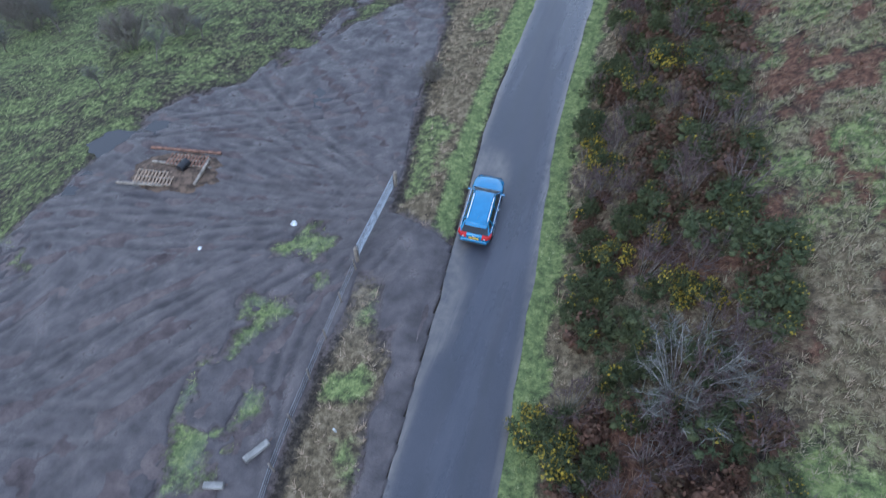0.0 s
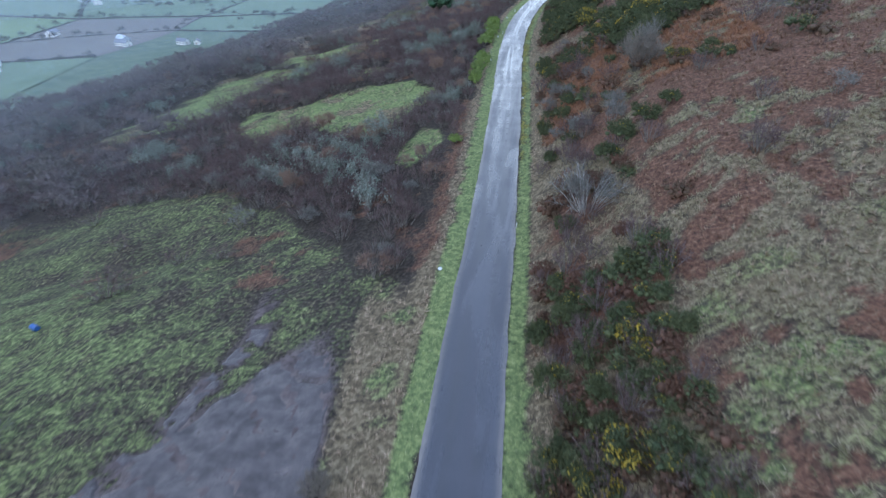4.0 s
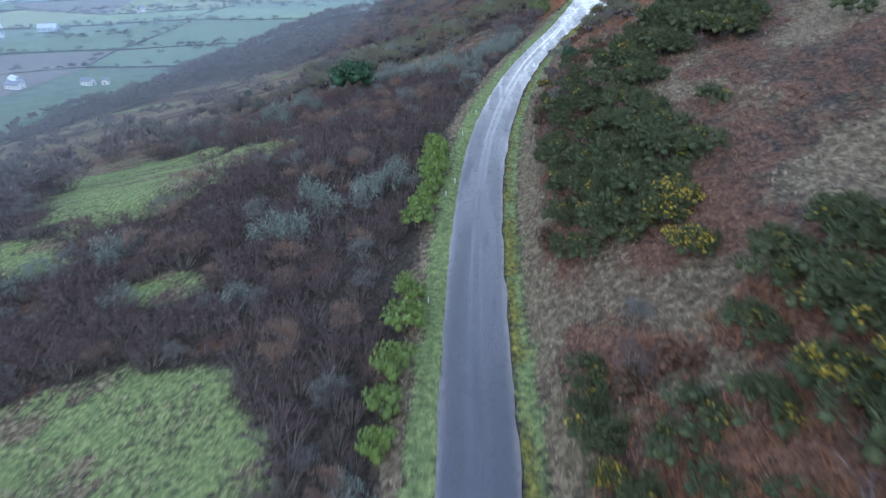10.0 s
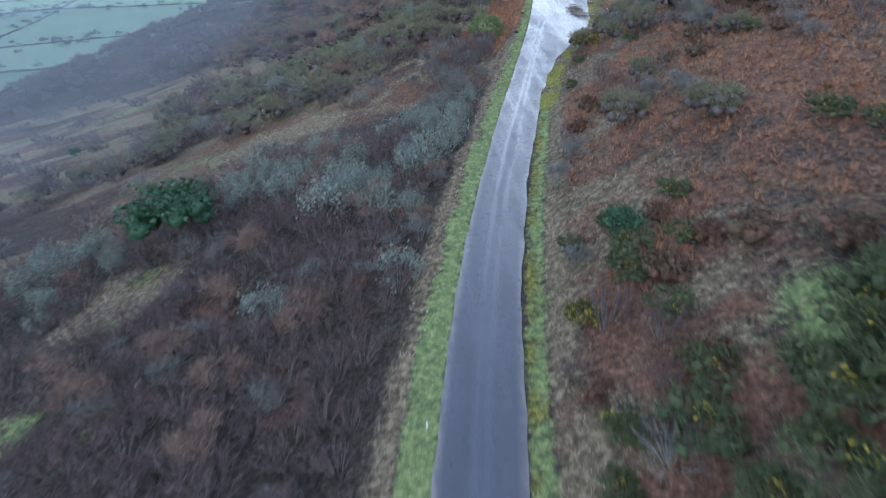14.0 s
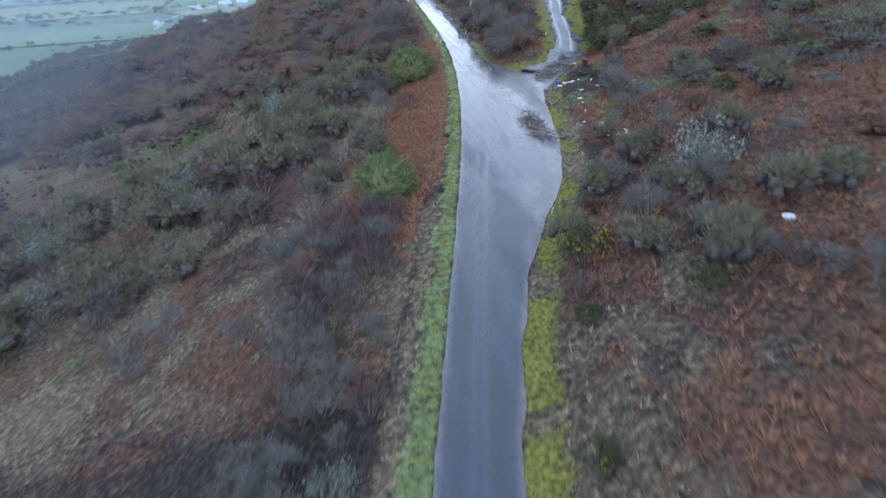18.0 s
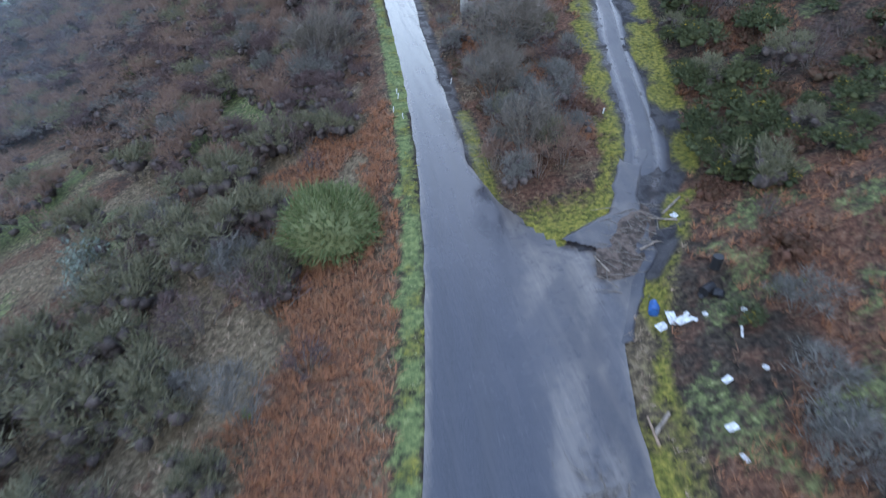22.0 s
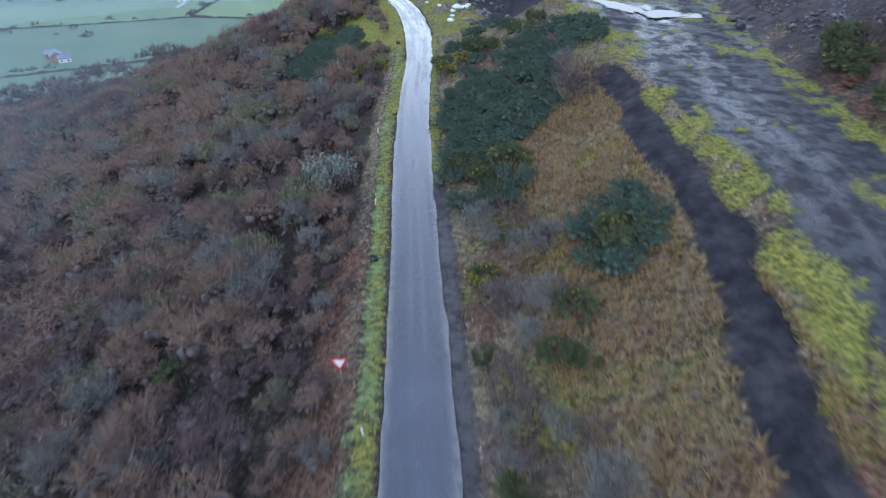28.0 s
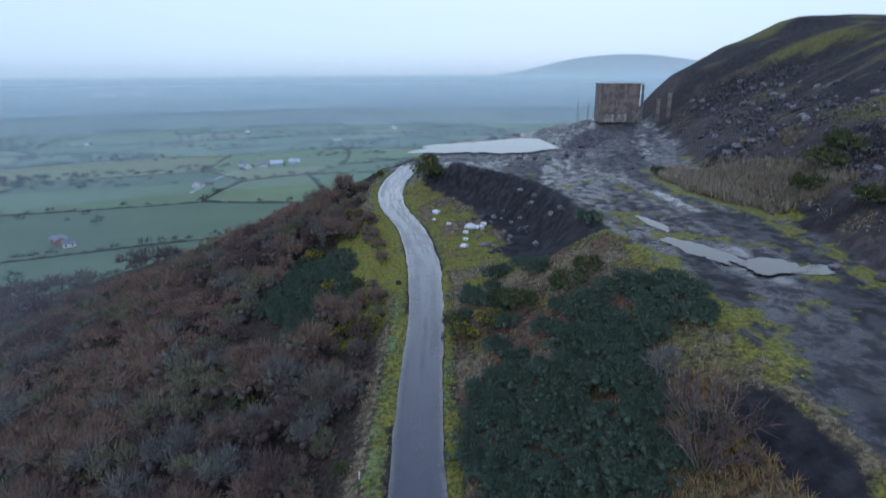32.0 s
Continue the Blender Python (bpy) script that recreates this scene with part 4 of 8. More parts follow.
# the yard's churned surface, pressed by tyres
MX, MY = np.arange(-42.0, -2.0, 0.17), np.arange(-16.0, 48.0, 0.17)
my, mx = np.meshgrid(MY, MX, indexing="ij")
share = cover(mx, my)["mud"]
press, ridge = np.zeros_like(mx), np.zeros_like(mx)
TG = np.random.default_rng(51)
for k in range(34):
    start = np.array([-11.0 + TG.uniform(-1.5, 1.5), 19.5 + TG.uniform(-2.0, 2.5)]) if k < 24 else np.array([TG.uniform(-34, -14), TG.uniform(-8, 36)])
    head = radians(TG.uniform(150, 262)) if k < 24 else radians(TG.uniform(200, 260))
    radius = TG.choice([-1, 1]) * TG.uniform(16, 75)
    cx, cy = start[0] - math.sin(head) * radius, start[1] + math.cos(head) * radius
    along = (mx - start[0]) * math.cos(head) + (my - start[1]) * math.sin(head)
    reach = smooth(-3, 2, along) * (1 - smooth(16, 30, along + 6 * grain(mx, my, 6, k)))
    rim = np.abs(np.hypot(mx - cx, my - cy) - abs(radius))
    deep = TG.uniform(0.35, 1.0)
    q = np.abs(rim - 0.925)
    tread = 0.75 + 0.25 * np.sin(along * 19 + rim * 14)
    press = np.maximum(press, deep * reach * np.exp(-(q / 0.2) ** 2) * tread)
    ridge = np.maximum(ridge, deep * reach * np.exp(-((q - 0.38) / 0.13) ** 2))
clods = grain(mx, my, 0.7, 52, 4)
mz = land(mx, my) + 0.07 - 0.11 * press + 0.06 * ridge + (clods - 0.5) * 0.16 - 0.5 * (1 - smooth(0.35, 0.75, share + (clods - 0.5) * 0.3))
mud_faces = sheet_faces(*mx.shape)
keep = share.ravel()[mud_faces].max(1) > 0.25
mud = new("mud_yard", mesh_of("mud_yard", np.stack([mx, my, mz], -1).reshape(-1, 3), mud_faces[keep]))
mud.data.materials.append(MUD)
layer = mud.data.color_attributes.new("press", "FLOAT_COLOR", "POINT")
# shading mask: ruts and hollows between clods darkened, ridges paled
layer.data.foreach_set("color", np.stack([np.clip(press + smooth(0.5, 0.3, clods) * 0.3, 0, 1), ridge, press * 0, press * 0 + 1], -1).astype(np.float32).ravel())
tagged(mud, "wet churned mud with deep tyre ruts", "mud", kind="structure")
puddle("puddle", -31.5, 20.5, 2.6, 1.6, 0.0, 0.4, "muddy puddle beside the heap of pallets", 7)
puddle("puddle", -31.0, 15.6, 1.2, 2.2, 0.0, 0.2, "muddy puddle in the yard", 8)
puddle("puddle", -19.3, 30.0, 1.4, 1.8, 0.02, 0.2, "muddy puddle in the wheel ruts", 9)
puddle("puddle", -29.0, 22.8, 1.8, 0.8, 0.0, 0.2, "muddy puddle beside the heap of pallets", 12)

# ---------------------------------------------------------------- plants
R = np.random.default_rng(7)


class Soup:
    """Triangles gathered for one mesh."""

    def __init__(self):
        self.v, self.f, self.count = [], [], 0

    def add(self, verts, faces):
        self.v.append(np.asarray(verts, float).reshape(-1, 3))
        self.f.append(np.asarray(faces, int).reshape(-1, 3) + self.count)
        self.count += len(self.v[-1])

    def arrays(self):
        return np.concatenate(self.v), np.concatenate(self.f)

    def mesh(self, name, material, smooth_shade=False):
        me = mesh_of(name, *self.arrays(), smooth_shade)
        me.materials.append(material)
        return me


def unit(v):
    return v / np.maximum(np.linalg.norm(v, axis=-1, keepdims=True), 1e-9)


def blades(soup, base, tip, width, rng):
    """Thin tapered triangles from base to tip."""
    base, tip = np.asarray(base, float).reshape(-1, 3), np.asarray(tip, float).reshape(-1, 3)
    side = unit(np.cross(tip - base, unit(rng.normal(size=base.shape)))) * np.asarray(width).reshape(-1, 1) / 2
    v = np.stack([base - side, base + side, tip], 1).reshape(-1, 3)
    soup.add(v, np.arange(len(v)))


def cards(soup, centre, size, rng, up=0.3, long=1.6):
    """Small leaf quads, two triangles each, turned every way."""
    c = np.asarray(centre, float).reshape(-1, 3)
    a = rng.normal(size=c.shape)
    a[:, 2] = np.abs(a[:, 2]) + up
    a = unit(a) * np.asarray(size).reshape(-1, 1) * long / 2
    b = unit(np.cross(a, rng.normal(size=c.shape))) * np.asarray(size).reshape(-1, 1) / 2
    v = np.stack([c - a, c + b, c + a, c - b], 1).reshape(-1, 3)
    i = np.arange(len(c))[:, None] * 4
    soup.add(v, np.concatenate([i + [[0, 1, 2]], i + [[0, 2, 3]]]))


def tube(soup, points, radii, sides=5):
    points = np.asarray(points, float)
    rings = []
    for i, (p, r) in enumerate(zip(points, radii)):
        d = points[min(i + 1, len(points) - 1)] - points[max(i - 1, 0)]
        d = d / max(np.linalg.norm(d), 1e-9)
        a = np.cross(d, (0.3, 0.9, 0.1) if abs(d[1]) < 0.9 else (1, 0, 0))
        a /= np.linalg.norm(a)
        b = np.cross(d, a)
        t = np.linspace(0, 2 * math.pi, sides, endpoint=False)
        rings.append(p + r * (np.cos(t)[:, None] * a + np.sin(t)[:, None] * b))
    f = []
    for i in range(len(points) - 1):
        for k in range(sides):
            a, b = i * sides + k, i * sides + (k + 1) % sides
            f += [(a, b, b + sides), (a, b + sides, a + sides)]
    soup.add(np.concatenate(rings), f)


BALL = []


def blob(soup, centre, radius, rng, rough=0.25, squash=0.8):
    """A small uneven clump of 80 faces."""
    if not BALL:
        bm = bmesh.new()
        bmesh.ops.create_icosphere(bm, subdivisions=1, radius=1.0)
        BALL.append(np.array([p.co[:] for p in bm.verts]))
        BALL.append([[q.index for q in p.verts] for p in bm.faces])
        bm.free()
    v, f = BALL
    v = v * (1 + rough * rng.normal(size=(len(v), 1)) * 0.6)
    soup.add(np.asarray(centre) + v * np.asarray(radius) * (1, 1, squash), f)


def stems_of(rng, count, height, width, soup, thick=0.03, bend=0.25, base_spread=0.25):
    """Stems fanning from the foot; returns points along their upper halves with directions."""
    az = rng.uniform(0, 2 * math.pi, count)
    lean = np.sqrt(rng.uniform(0.02, 1, count)) * width
    foot = np.column_stack([np.cos(az) * base_spread * lean, np.sin(az) * base_spread * lean, np.full(count, -0.1)])
    top = np.column_stack([np.cos(az) * lean, np.sin(az) * lean, height * (1.05 - 0.55 * (lean / width) ** 2) * rng.uniform(0.8, 1.1, count)])
    knee = foot * 0.55 + top * 0.45 + rng.normal(size=(count, 3)) * bend * (0.4, 0.4, 0.15) + (0, 0, 0.08 * height)
    side = unit(np.cross(top - foot, rng.normal(size=(count, 3))))
    for a, b, w0, w1 in ((foot, knee, thick, thick * 0.7), (knee, top, thick * 0.7, thick * 0.2)):
        v = np.stack([a - side * w0 / 2, a + side * w0 / 2, b + side * w1 / 2, b - side * w1 / 2], 1).reshape(-1, 3)
        i = np.arange(count)[:, None] * 4
        soup.add(v, np.concatenate([i + [[0, 1, 2]], i + [[0, 2, 3]]]))
    f = rng.uniform(0.15, 1.0, (count, 1))
    return knee * (1 - f) + top * f, unit(top - knee), knee, top


def make_dense(rng, height, width, twigs, thick=0.05, lobes=14):
    """Leafless rounded bush: close-set twigs over dark lumps that imitate inner shade."""
    wood, fine = Soup(), Soup()
    stems_of(rng, 12, height * 0.75, width * 0.6, wood, 0.05)
    az = rng.uniform(0, 2 * math.pi, lobes)
    r = np.sqrt(rng.uniform(0, 1, lobes)) * width * 0.66
    c = np.column_stack([np.cos(az) * r, np.sin(az) * r, height * (0.6 - 0.36 * (r / width) ** 2) * rng.uniform(0.75, 1.1, lobes)])
    s = rng.uniform(0.28, 0.42, lobes) * width
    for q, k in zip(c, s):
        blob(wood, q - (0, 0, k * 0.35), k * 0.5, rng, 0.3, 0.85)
    j = rng.integers(0, lobes, twigs)
    d = rng.normal(size=(twigs, 3))
    d[:, 2] = np.abs(d[:, 2]) * 0.9 + 0.05
    d = unit(d)
    p = c[j] + d * s[j, None] * rng.uniform(0.05, 0.8, (twigs, 1))
    blades(fine, p, p + unit(d + rng.normal(size=d.shape) * 0.35 + (0, 0, 0.55)) * s[j, None] * rng.uniform(0.25, 0.6, (twigs, 1)), thick * rng.uniform(0.6, 1.4, twigs), rng)
    return wood, fine


def make_bare(rng, height, width, twigs, thick=0.028, n=26):
    """Leafless shrub: stems, and a haze of twigs."""
    wood, fine = Soup(), Soup()
    _, _, knee, top = stems_of(rng, n, height, width, wood, thick * 1.5)
    k = rng.integers(0, n, twigs)
    f = rng.uniform(0.0, 1.0, (twigs, 1))
    p = knee[k] * (1 - f) + top[k] * f
    d = unit(unit(top[k] - knee[k]) * 0.8 + rng.normal(size=(twigs, 3)) * 0.75 + (0, 0, 0.35))
    length = rng.uniform(0.25, 0.75, (twigs, 1)) * height * 0.42
    blades(fine, p, p + d * length, thick * rng.uniform(0.6, 1.3, twigs), rng)
    return wood, fine


def make_puff(rng, height, width, twigs, thick=0.034, lobes=13, heart=0.0):
    """Leafless young tree: stems under rounded heads of fine twigs."""
    wood, fine = Soup(), Soup()
    _, _, knee, top = stems_of(rng, 16, height * 0.8, width * 0.75, wood, 0.05)
    az = rng.uniform(0, 2 * math.pi, lobes)
    r = np.sqrt(rng.uniform(0, 1, lobes)) * width * 0.7
    c = np.column_stack([np.cos(az) * r, np.sin(az) * r, height * (0.62 - 0.35 * (r / width) ** 2) * rng.uniform(0.7, 1.1, lobes)])
    s = rng.uniform(0.3, 0.46, lobes) * width
    # with heart: a dark lump low in each head imitates its inner shade
    for q, k in zip(c, s):
        if heart:
            blob(wood, q - (0, 0, k * 0.45), k * heart, rng, 0.35, 0.8)
    j = rng.integers(0, lobes, twigs)
    d = rng.normal(size=(twigs, 3))
    d[:, 2] = np.abs(d[:, 2]) * 0.9 + 0.15
    d = unit(d)
    p = c[j] + d * s[j, None] * rng.uniform(0.1, 0.7, (twigs, 1))
    blades(fine, p, p + unit(d + rng.normal(size=d.shape) * 0.45 + (0, 0, 0.3)) * s[j, None] * rng.uniform(0.5, 1.0, (twigs, 1)), thick * rng.uniform(0.6, 1.4, twigs), rng)
    return wood, fine


def make_willow(rng, height, width, leaves):
    wood, leaf = Soup(), Soup()
    n = 34
    _, _, knee, top = stems_of(rng, n, height, width, wood, 0.04)
    tw = 160
    k = rng.integers(0, n, tw)
    f = rng.uniform(0.1, 1, (tw, 1))
    p = knee[k] * (1 - f) + top[k] * f
    blades(wood, p, p + unit(rng.normal(size=(tw, 3)) + (0, 0, 0.8)) * height * 0.25, 0.03, rng)
    clumps = 60
    k = rng.integers(0, n, clumps)
    f = rng.uniform(0.35, 1.05, (clumps, 1))
    c = knee[k] * (1 - f) + top[k] * f
    j = rng.integers(0, clumps, leaves)
    spread_to = rng.normal(size=(leaves, 3)) * (0.16, 0.16, 0.2) * height * 0.55
    cards(leaf, c[j] + spread_to, rng.uniform(0.05, 0.115, leaves), rng, 0.8, 2.2)
    return wood, leaf


def make_gorse(rng, height, width, spines, bloom):
    """Lobed evergreen mound of spiny sprays, with blossom on the outer lobes."""
    wood, leaf, flower = Soup(), Soup(), Soup()
    stems_of(rng, 10, height * 0.7, width * 0.6, wood, 0.05)
    lobes = 22
    az = rng.uniform(0, 2 * math.pi, lobes)
    r = np.sqrt(rng.uniform(0, 1, lobes)) * width * 0.75
    c = np.column_stack([np.cos(az) * r, np.sin(az) * r, height * (0.72 - 0.4 * (r / width) ** 2) * rng.uniform(0.7, 1.1, lobes)])
    size = rng.uniform(0.2, 0.36, lobes) * width
    for q, s in zip(c, size):
        blob(leaf, q - (0, 0, s * 0.3), s * 0.52, rng, 0.3, 0.85)
    j = rng.integers(0, lobes, spines)
    d = rng.normal(size=(spines, 3))
    d[:, 2] = np.abs(d[:, 2]) * 0.9 + 0.1
    d = unit(d)
    base = c[j] + d * size[j, None] * rng.uniform(0.35, 0.8, (spines, 1))
    blades(leaf, base, base + unit(d + rng.normal(size=d.shape) * 0.6 + (0, 0, 0.25)) * rng.uniform(0.18, 0.42, (spines, 1)), rng.uniform(0.04, 0.1, spines), rng)
    if bloom:
        lit = rng.permutation(lobes)[: max(1, int(lobes * bloom))]
        n = int(800 * bloom)
        j = lit[rng.integers(0, len(lit), n)]
        d = rng.normal(size=(n, 3))
        d[:, 2] = np.abs(d[:, 2]) + 0.2
        d = unit(d)
        p = c[j] + d * size[j, None] * rng.uniform(0.85, 1.15, (n, 1))
        cards(flower, p, rng.uniform(0.08, 0.16, n), rng, 0.3, 1.2)
    return wood, leaf, flower


def make_leafy(rng, height, width, leaves, size=0.1, core=True, upright=0.3, heart=0.55):
    wood, leaf = Soup(), Soup()
    stems_of(rng, 14, height * 0.8, width * 0.7, wood, 0.05)
    lobes = 18
    az = rng.uniform(0, 2 * math.pi, lobes)
    r = np.sqrt(rng.uniform(0, 1, lobes)) * width * 0.72
    c = np.column_stack([np.cos(az) * r, np.sin(az) * r, height * (0.7 - 0.38 * (r / width) ** 2) * rng.uniform(0.75, 1.1, lobes)])
    s = rng.uniform(0.26, 0.4, lobes) * width
    if core:
        for q, k in zip(c, s):
            blob(leaf, q - (0, 0, k * 0.35), k * heart, rng, 0.3, 0.9)
    j = rng.integers(0, lobes, leaves)
    d = rng.normal(size=(leaves, 3))
    d[:, 2] = np.abs(d[:, 2]) * 1.1 - 0.2
    d = unit(d)
    cards(leaf, c[j] + d * s[j, None] * rng.uniform(0.7, 1.12, (leaves, 1)), rng.uniform(0.6, 1.3, leaves) * size, rng, upright, 1.7)
    return wood, leaf


def make_dome(rng, height, width, leaves):
    """One compact rounded evergreen head, clipped close by wind and sheep."""
    wood, leaf = Soup(), Soup()
    stems_of(rng, 12, height * 0.6, width * 0.5, wood, 0.06)
    bm = bmesh.new()
    bmesh.ops.create_icosphere(bm, subdivisions=3, radius=1.0)
    off = Vector(rng.uniform(-9, 9, 3))
    for v in bm.verts:
        v.co *= 1 + 0.22 * noise.noise(v.co * 2.1 + off) + 0.08 * noise.noise(v.co * 5 + off)
    v = np.array([q.co[:] for q in bm.verts])
    f = [[q.index for q in e.verts] for e in bm.faces]
    bm.free()
    leaf.add(v * (width * 0.68, width * 0.68, height * 0.37) + (0, 0, height * 0.46), f)
    d = unit(rng.normal(size=(leaves, 3)) + (0, 0, 0.25))
    wob = np.array([1 + 0.22 * noise.noise(Vector(q) * 2.1 + off) + 0.08 * noise.noise(Vector(q) * 5 + off) for q in d])[:, None]
    p = d * wob * (width * 0.8, width * 0.8, height * 0.44) * rng.uniform(0.8, 1.05, (leaves, 1)) + (0, 0, height * 0.48)
    blades(leaf, p, p + unit(d + rng.normal(size=d.shape) * 0.5 + (0, 0, 0.5)) * rng.uniform(0.2, 0.6, (leaves, 1)), rng.uniform(0.04, 0.1, leaves), rng)
    return wood, leaf


def make_tree(rng, height, width, twigs, trunk_r=0.14, fork=0.25, lean=0.0):
    """Leafless tree: trunk with tapering limbs, and a crown of twigs."""
    wood, fine = Soup(), Soup()
    ends = []

    def limb(p, d, length, r, level):
        pts, rad = [p], [r]
        q = np.array(p, float)
        dd = np.array(d, float)
        for i in range(3):
            dd = unit(dd + rng.normal(size=3) * 0.16 + (0, 0, 0.06))
            q = q + dd * length / 3
            pts.append(q.copy())
            rad.append(r * (1 - 0.22 * (i + 1)))
        tube(wood, pts, rad, 6 if level == 0 else 4)
        if level >= 2:
            ends.append((pts[1], pts[3]))
            return
        kids = (8, 4, 3)[level]
        for i in range(kids):
            f = rng.uniform(fork if level == 0 else 0.3, 1.0)
            s = pts[0] + (pts[-1] - pts[0]) * f
            a = rng.uniform(0, 2 * math.pi)
            out = np.array([math.cos(a), math.sin(a), rng.uniform(0.35, 1.0)])
            limb(s, unit(dd * 0.55 + out * width / height * 1.5), length * rng.uniform(0.45, 0.7), r * 0.5, level + 1)
        ends.append((pts[2], pts[3]))

    limb(np.array([0, 0, -0.2]), unit(np.array([lean, lean * 0.5, 1.0])), height * 0.55, trunk_r, 0)
    a = np.array([e[0] for e in ends])
    b = np.array([e[1] for e in ends])
    k = rng.integers(0, len(ends), twigs)
    f = rng.uniform(0, 1, (twigs, 1))
    p = a[k] * (1 - f) + b[k] * f
    d = unit(unit(b[k] - a[k]) * 0.8 + rng.normal(size=(twigs, 3)) * 0.6 + (0, 0, 0.3))
    blades(fine, p, p + d * rng.uniform(0.08, 0.24, (twigs, 1)) * height, rng.uniform(0.018, 0.036, twigs), rng)
    return wood, fine


def thing_of(name, label, category, group, pieces):
    """A plant: an empty at its foot with its parts."""
    root = new(name)
    tagged(root, label, category, group)
    for part_name, me in pieces:
        ob = new(part_name, me)
        ob.parent = root
    return root


SPECIES = {}


def species(key, name, label, category, group, variants):
    SPECIES[key] = (name, label, category, group, variants, [None] * len(variants), [0])


def kit(key, count, build):
    return [build(np.random.default_rng(100 + 17 * i + len(key))) for i in range(count)]


def meshes(key, soups, names, mats):
    out = []
    for i, parts in enumerate(soups):
        out.append([(nm, s.mesh(nm, mt)) for s, nm, mt in zip(parts, names, mats) if s.count])
    return out


bare_s = kit("bare", 4, lambda g: make_bare(g, 1.9, 1.5, 440, 0.039))
grey_s = kit("grey", 3, lambda g: make_puff(g, 2.5, 1.6, 620, 0.036))
tan_s = kit("tan", 3, lambda g: make_puff(g, 2.9, 1.7, 680, 0.038))
far_s = [(Soup(), make_puff(np.random.default_rng(900 + i), 2.8, 1.9, 130, 0.13, 9)[1]) for i in range(4)]
far_wood_s = [(Soup(), make_puff(np.random.default_rng(940 + i), 2.8, 1.9, 240, 0.075, 9)[1]) for i in range(4)]
olive_s = kit("olive", 4, lambda g: make_dense(g, 2.6, 2.0, 1300, 0.05))
wood_s = kit("wood", 4, lambda g: make_puff(g, 4.2, 2.3, 900, 0.046, 17, 0.42))
fan_s = kit("fan", 2, lambda g: make_bare(g, 4.6, 3.2, 2600, 0.045, 60))
willow_s = kit("willow", 3, lambda g: make_willow(g, 2.6, 1.6, 620))
gorse_s = kit("gorse", 3, lambda g: make_gorse(g, 1.7, 1.5, 900, 0.03))
bloom_s = kit("bloom", 3, lambda g: make_gorse(g, 1.8, 1.5, 800, 0.5))
broom_s = kit("broom", 3, lambda g: make_gorse(g, 1.3, 1.8, 900, 0.0))
fresh_s = kit("fresh", 2, lambda g: make_leafy(g, 1.9, 1.3, 520, 0.12, True, 0.9))
holly_s = kit("holly", 2, lambda g: make_leafy(g, 5.0, 2.6, 1500, 0.14))
dome_s = kit("dome", 2, lambda g: make_dome(g, 2.9, 2.3, 3200))
bramble_s = kit("bramble", 3, lambda g: make_leafy(g, 0.85, 1.4, 380, 0.12)[1:])
tree_s = kit("tree", 3, lambda g: make_tree(g, 6.5, 2.6, 700, 0.13))
pale_tree_s = kit("pale", 2, lambda g: make_bare(g, 3.2, 3.1, 1500, 0.034, 60))
WOODY = ("stem_clump", "crown")
species("bare", "bare_shrub", "leafless purple-brown shrub on the wet hillside", "shrub", "bare shrubs on the hillside", meshes("bare", bare_s, WOODY, (BARK, TWIG_BROWN)))
species("grey", "grey_shrub", "leafless grey lichened shrub among the scrub", "shrub", "grey shrubs on the hillside", meshes("grey", grey_s, WOODY, (BARK, TWIG_GREY)))
species("tan", "tan_shrub", "leafless tan-brown young tree in the thicket", "shrub", "young trees on the slope", meshes("tan", tan_s, WOODY, (BARK, TWIG_TAN)))
species("olive", "hawthorn_bush", "dense olive-grey hawthorn bush on the bracken slope", "bush", "hawthorn bushes", meshes("olive", olive_s, WOODY, (BARK_AND_HEART, TWIG_OLIVE)))
species("wood_tan", "young_tree", "leafless tan-brown young tree in the hillside wood", "tree", "young trees in the wood", meshes("wood", wood_s, WOODY, (BARK_AND_HEART, TWIG_TAN)))
species("wood_brown", "young_tree", "leafless purple-brown young tree in the hillside wood", "tree", "young trees in the wood", meshes("wood", wood_s, WOODY, (BARK_AND_HEART, TWIG_BROWN)))
species("wood_grey", "young_tree", "leafless grey lichened young tree in the hillside wood", "tree", "young trees in the wood", meshes("wood", wood_s, WOODY, (BARK_AND_HEART, TWIG_GREY)))
species("red", "dogwood_bush", "leafless bush of red-purple twigs on the bank", "bush", "", meshes("red", kit("red", 1, lambda g: make_puff(g, 2.3, 1.6, 700, 0.036)), WOODY, (BARK, TWIG_RED)))
species("fan", "fan_bush", "large leafless grey-green bush by the roadside", "bush", "", meshes("fan", fan_s, WOODY, (BARK, TWIG_FAN)))
species("willow", "willow_bush", "willow bush with pale grey-green leaves", "bush", "willow bushes", meshes("willow", willow_s, ("stem_clump", "foliage"), (BARK, LEAF_WILLOW)))
species("gorse", "gorse_bush", "dark green spiny gorse bush with little blossom", "bush", "gorse bushes", meshes("gorse", gorse_s, ("stem_clump", "foliage", "blossom"), (BARK, LEAF_GORSE, BLOSSOM)))
species("bloom", "gorse_bush", "dark green gorse bush with yellow blossom", "bush", "gorse bushes", meshes("bloom", bloom_s, ("stem_clump", "foliage", "blossom"), (BARK, LEAF_GORSE, BLOSSOM)))
species("broom", "broom_bush", "low dense blue-green broom bush beside the lane", "bush", "broom bushes", meshes("broom", broom_s, ("stem_clump", "foliage"), (BARK, LEAF_BROOM)))
species("fresh", "privet_bush", "bright green leafy bush on the lane's verge", "bush", "green bushes on the verge", meshes("fresh", fresh_s, ("stem_clump", "foliage"), (BARK, LEAF_FRESH)))
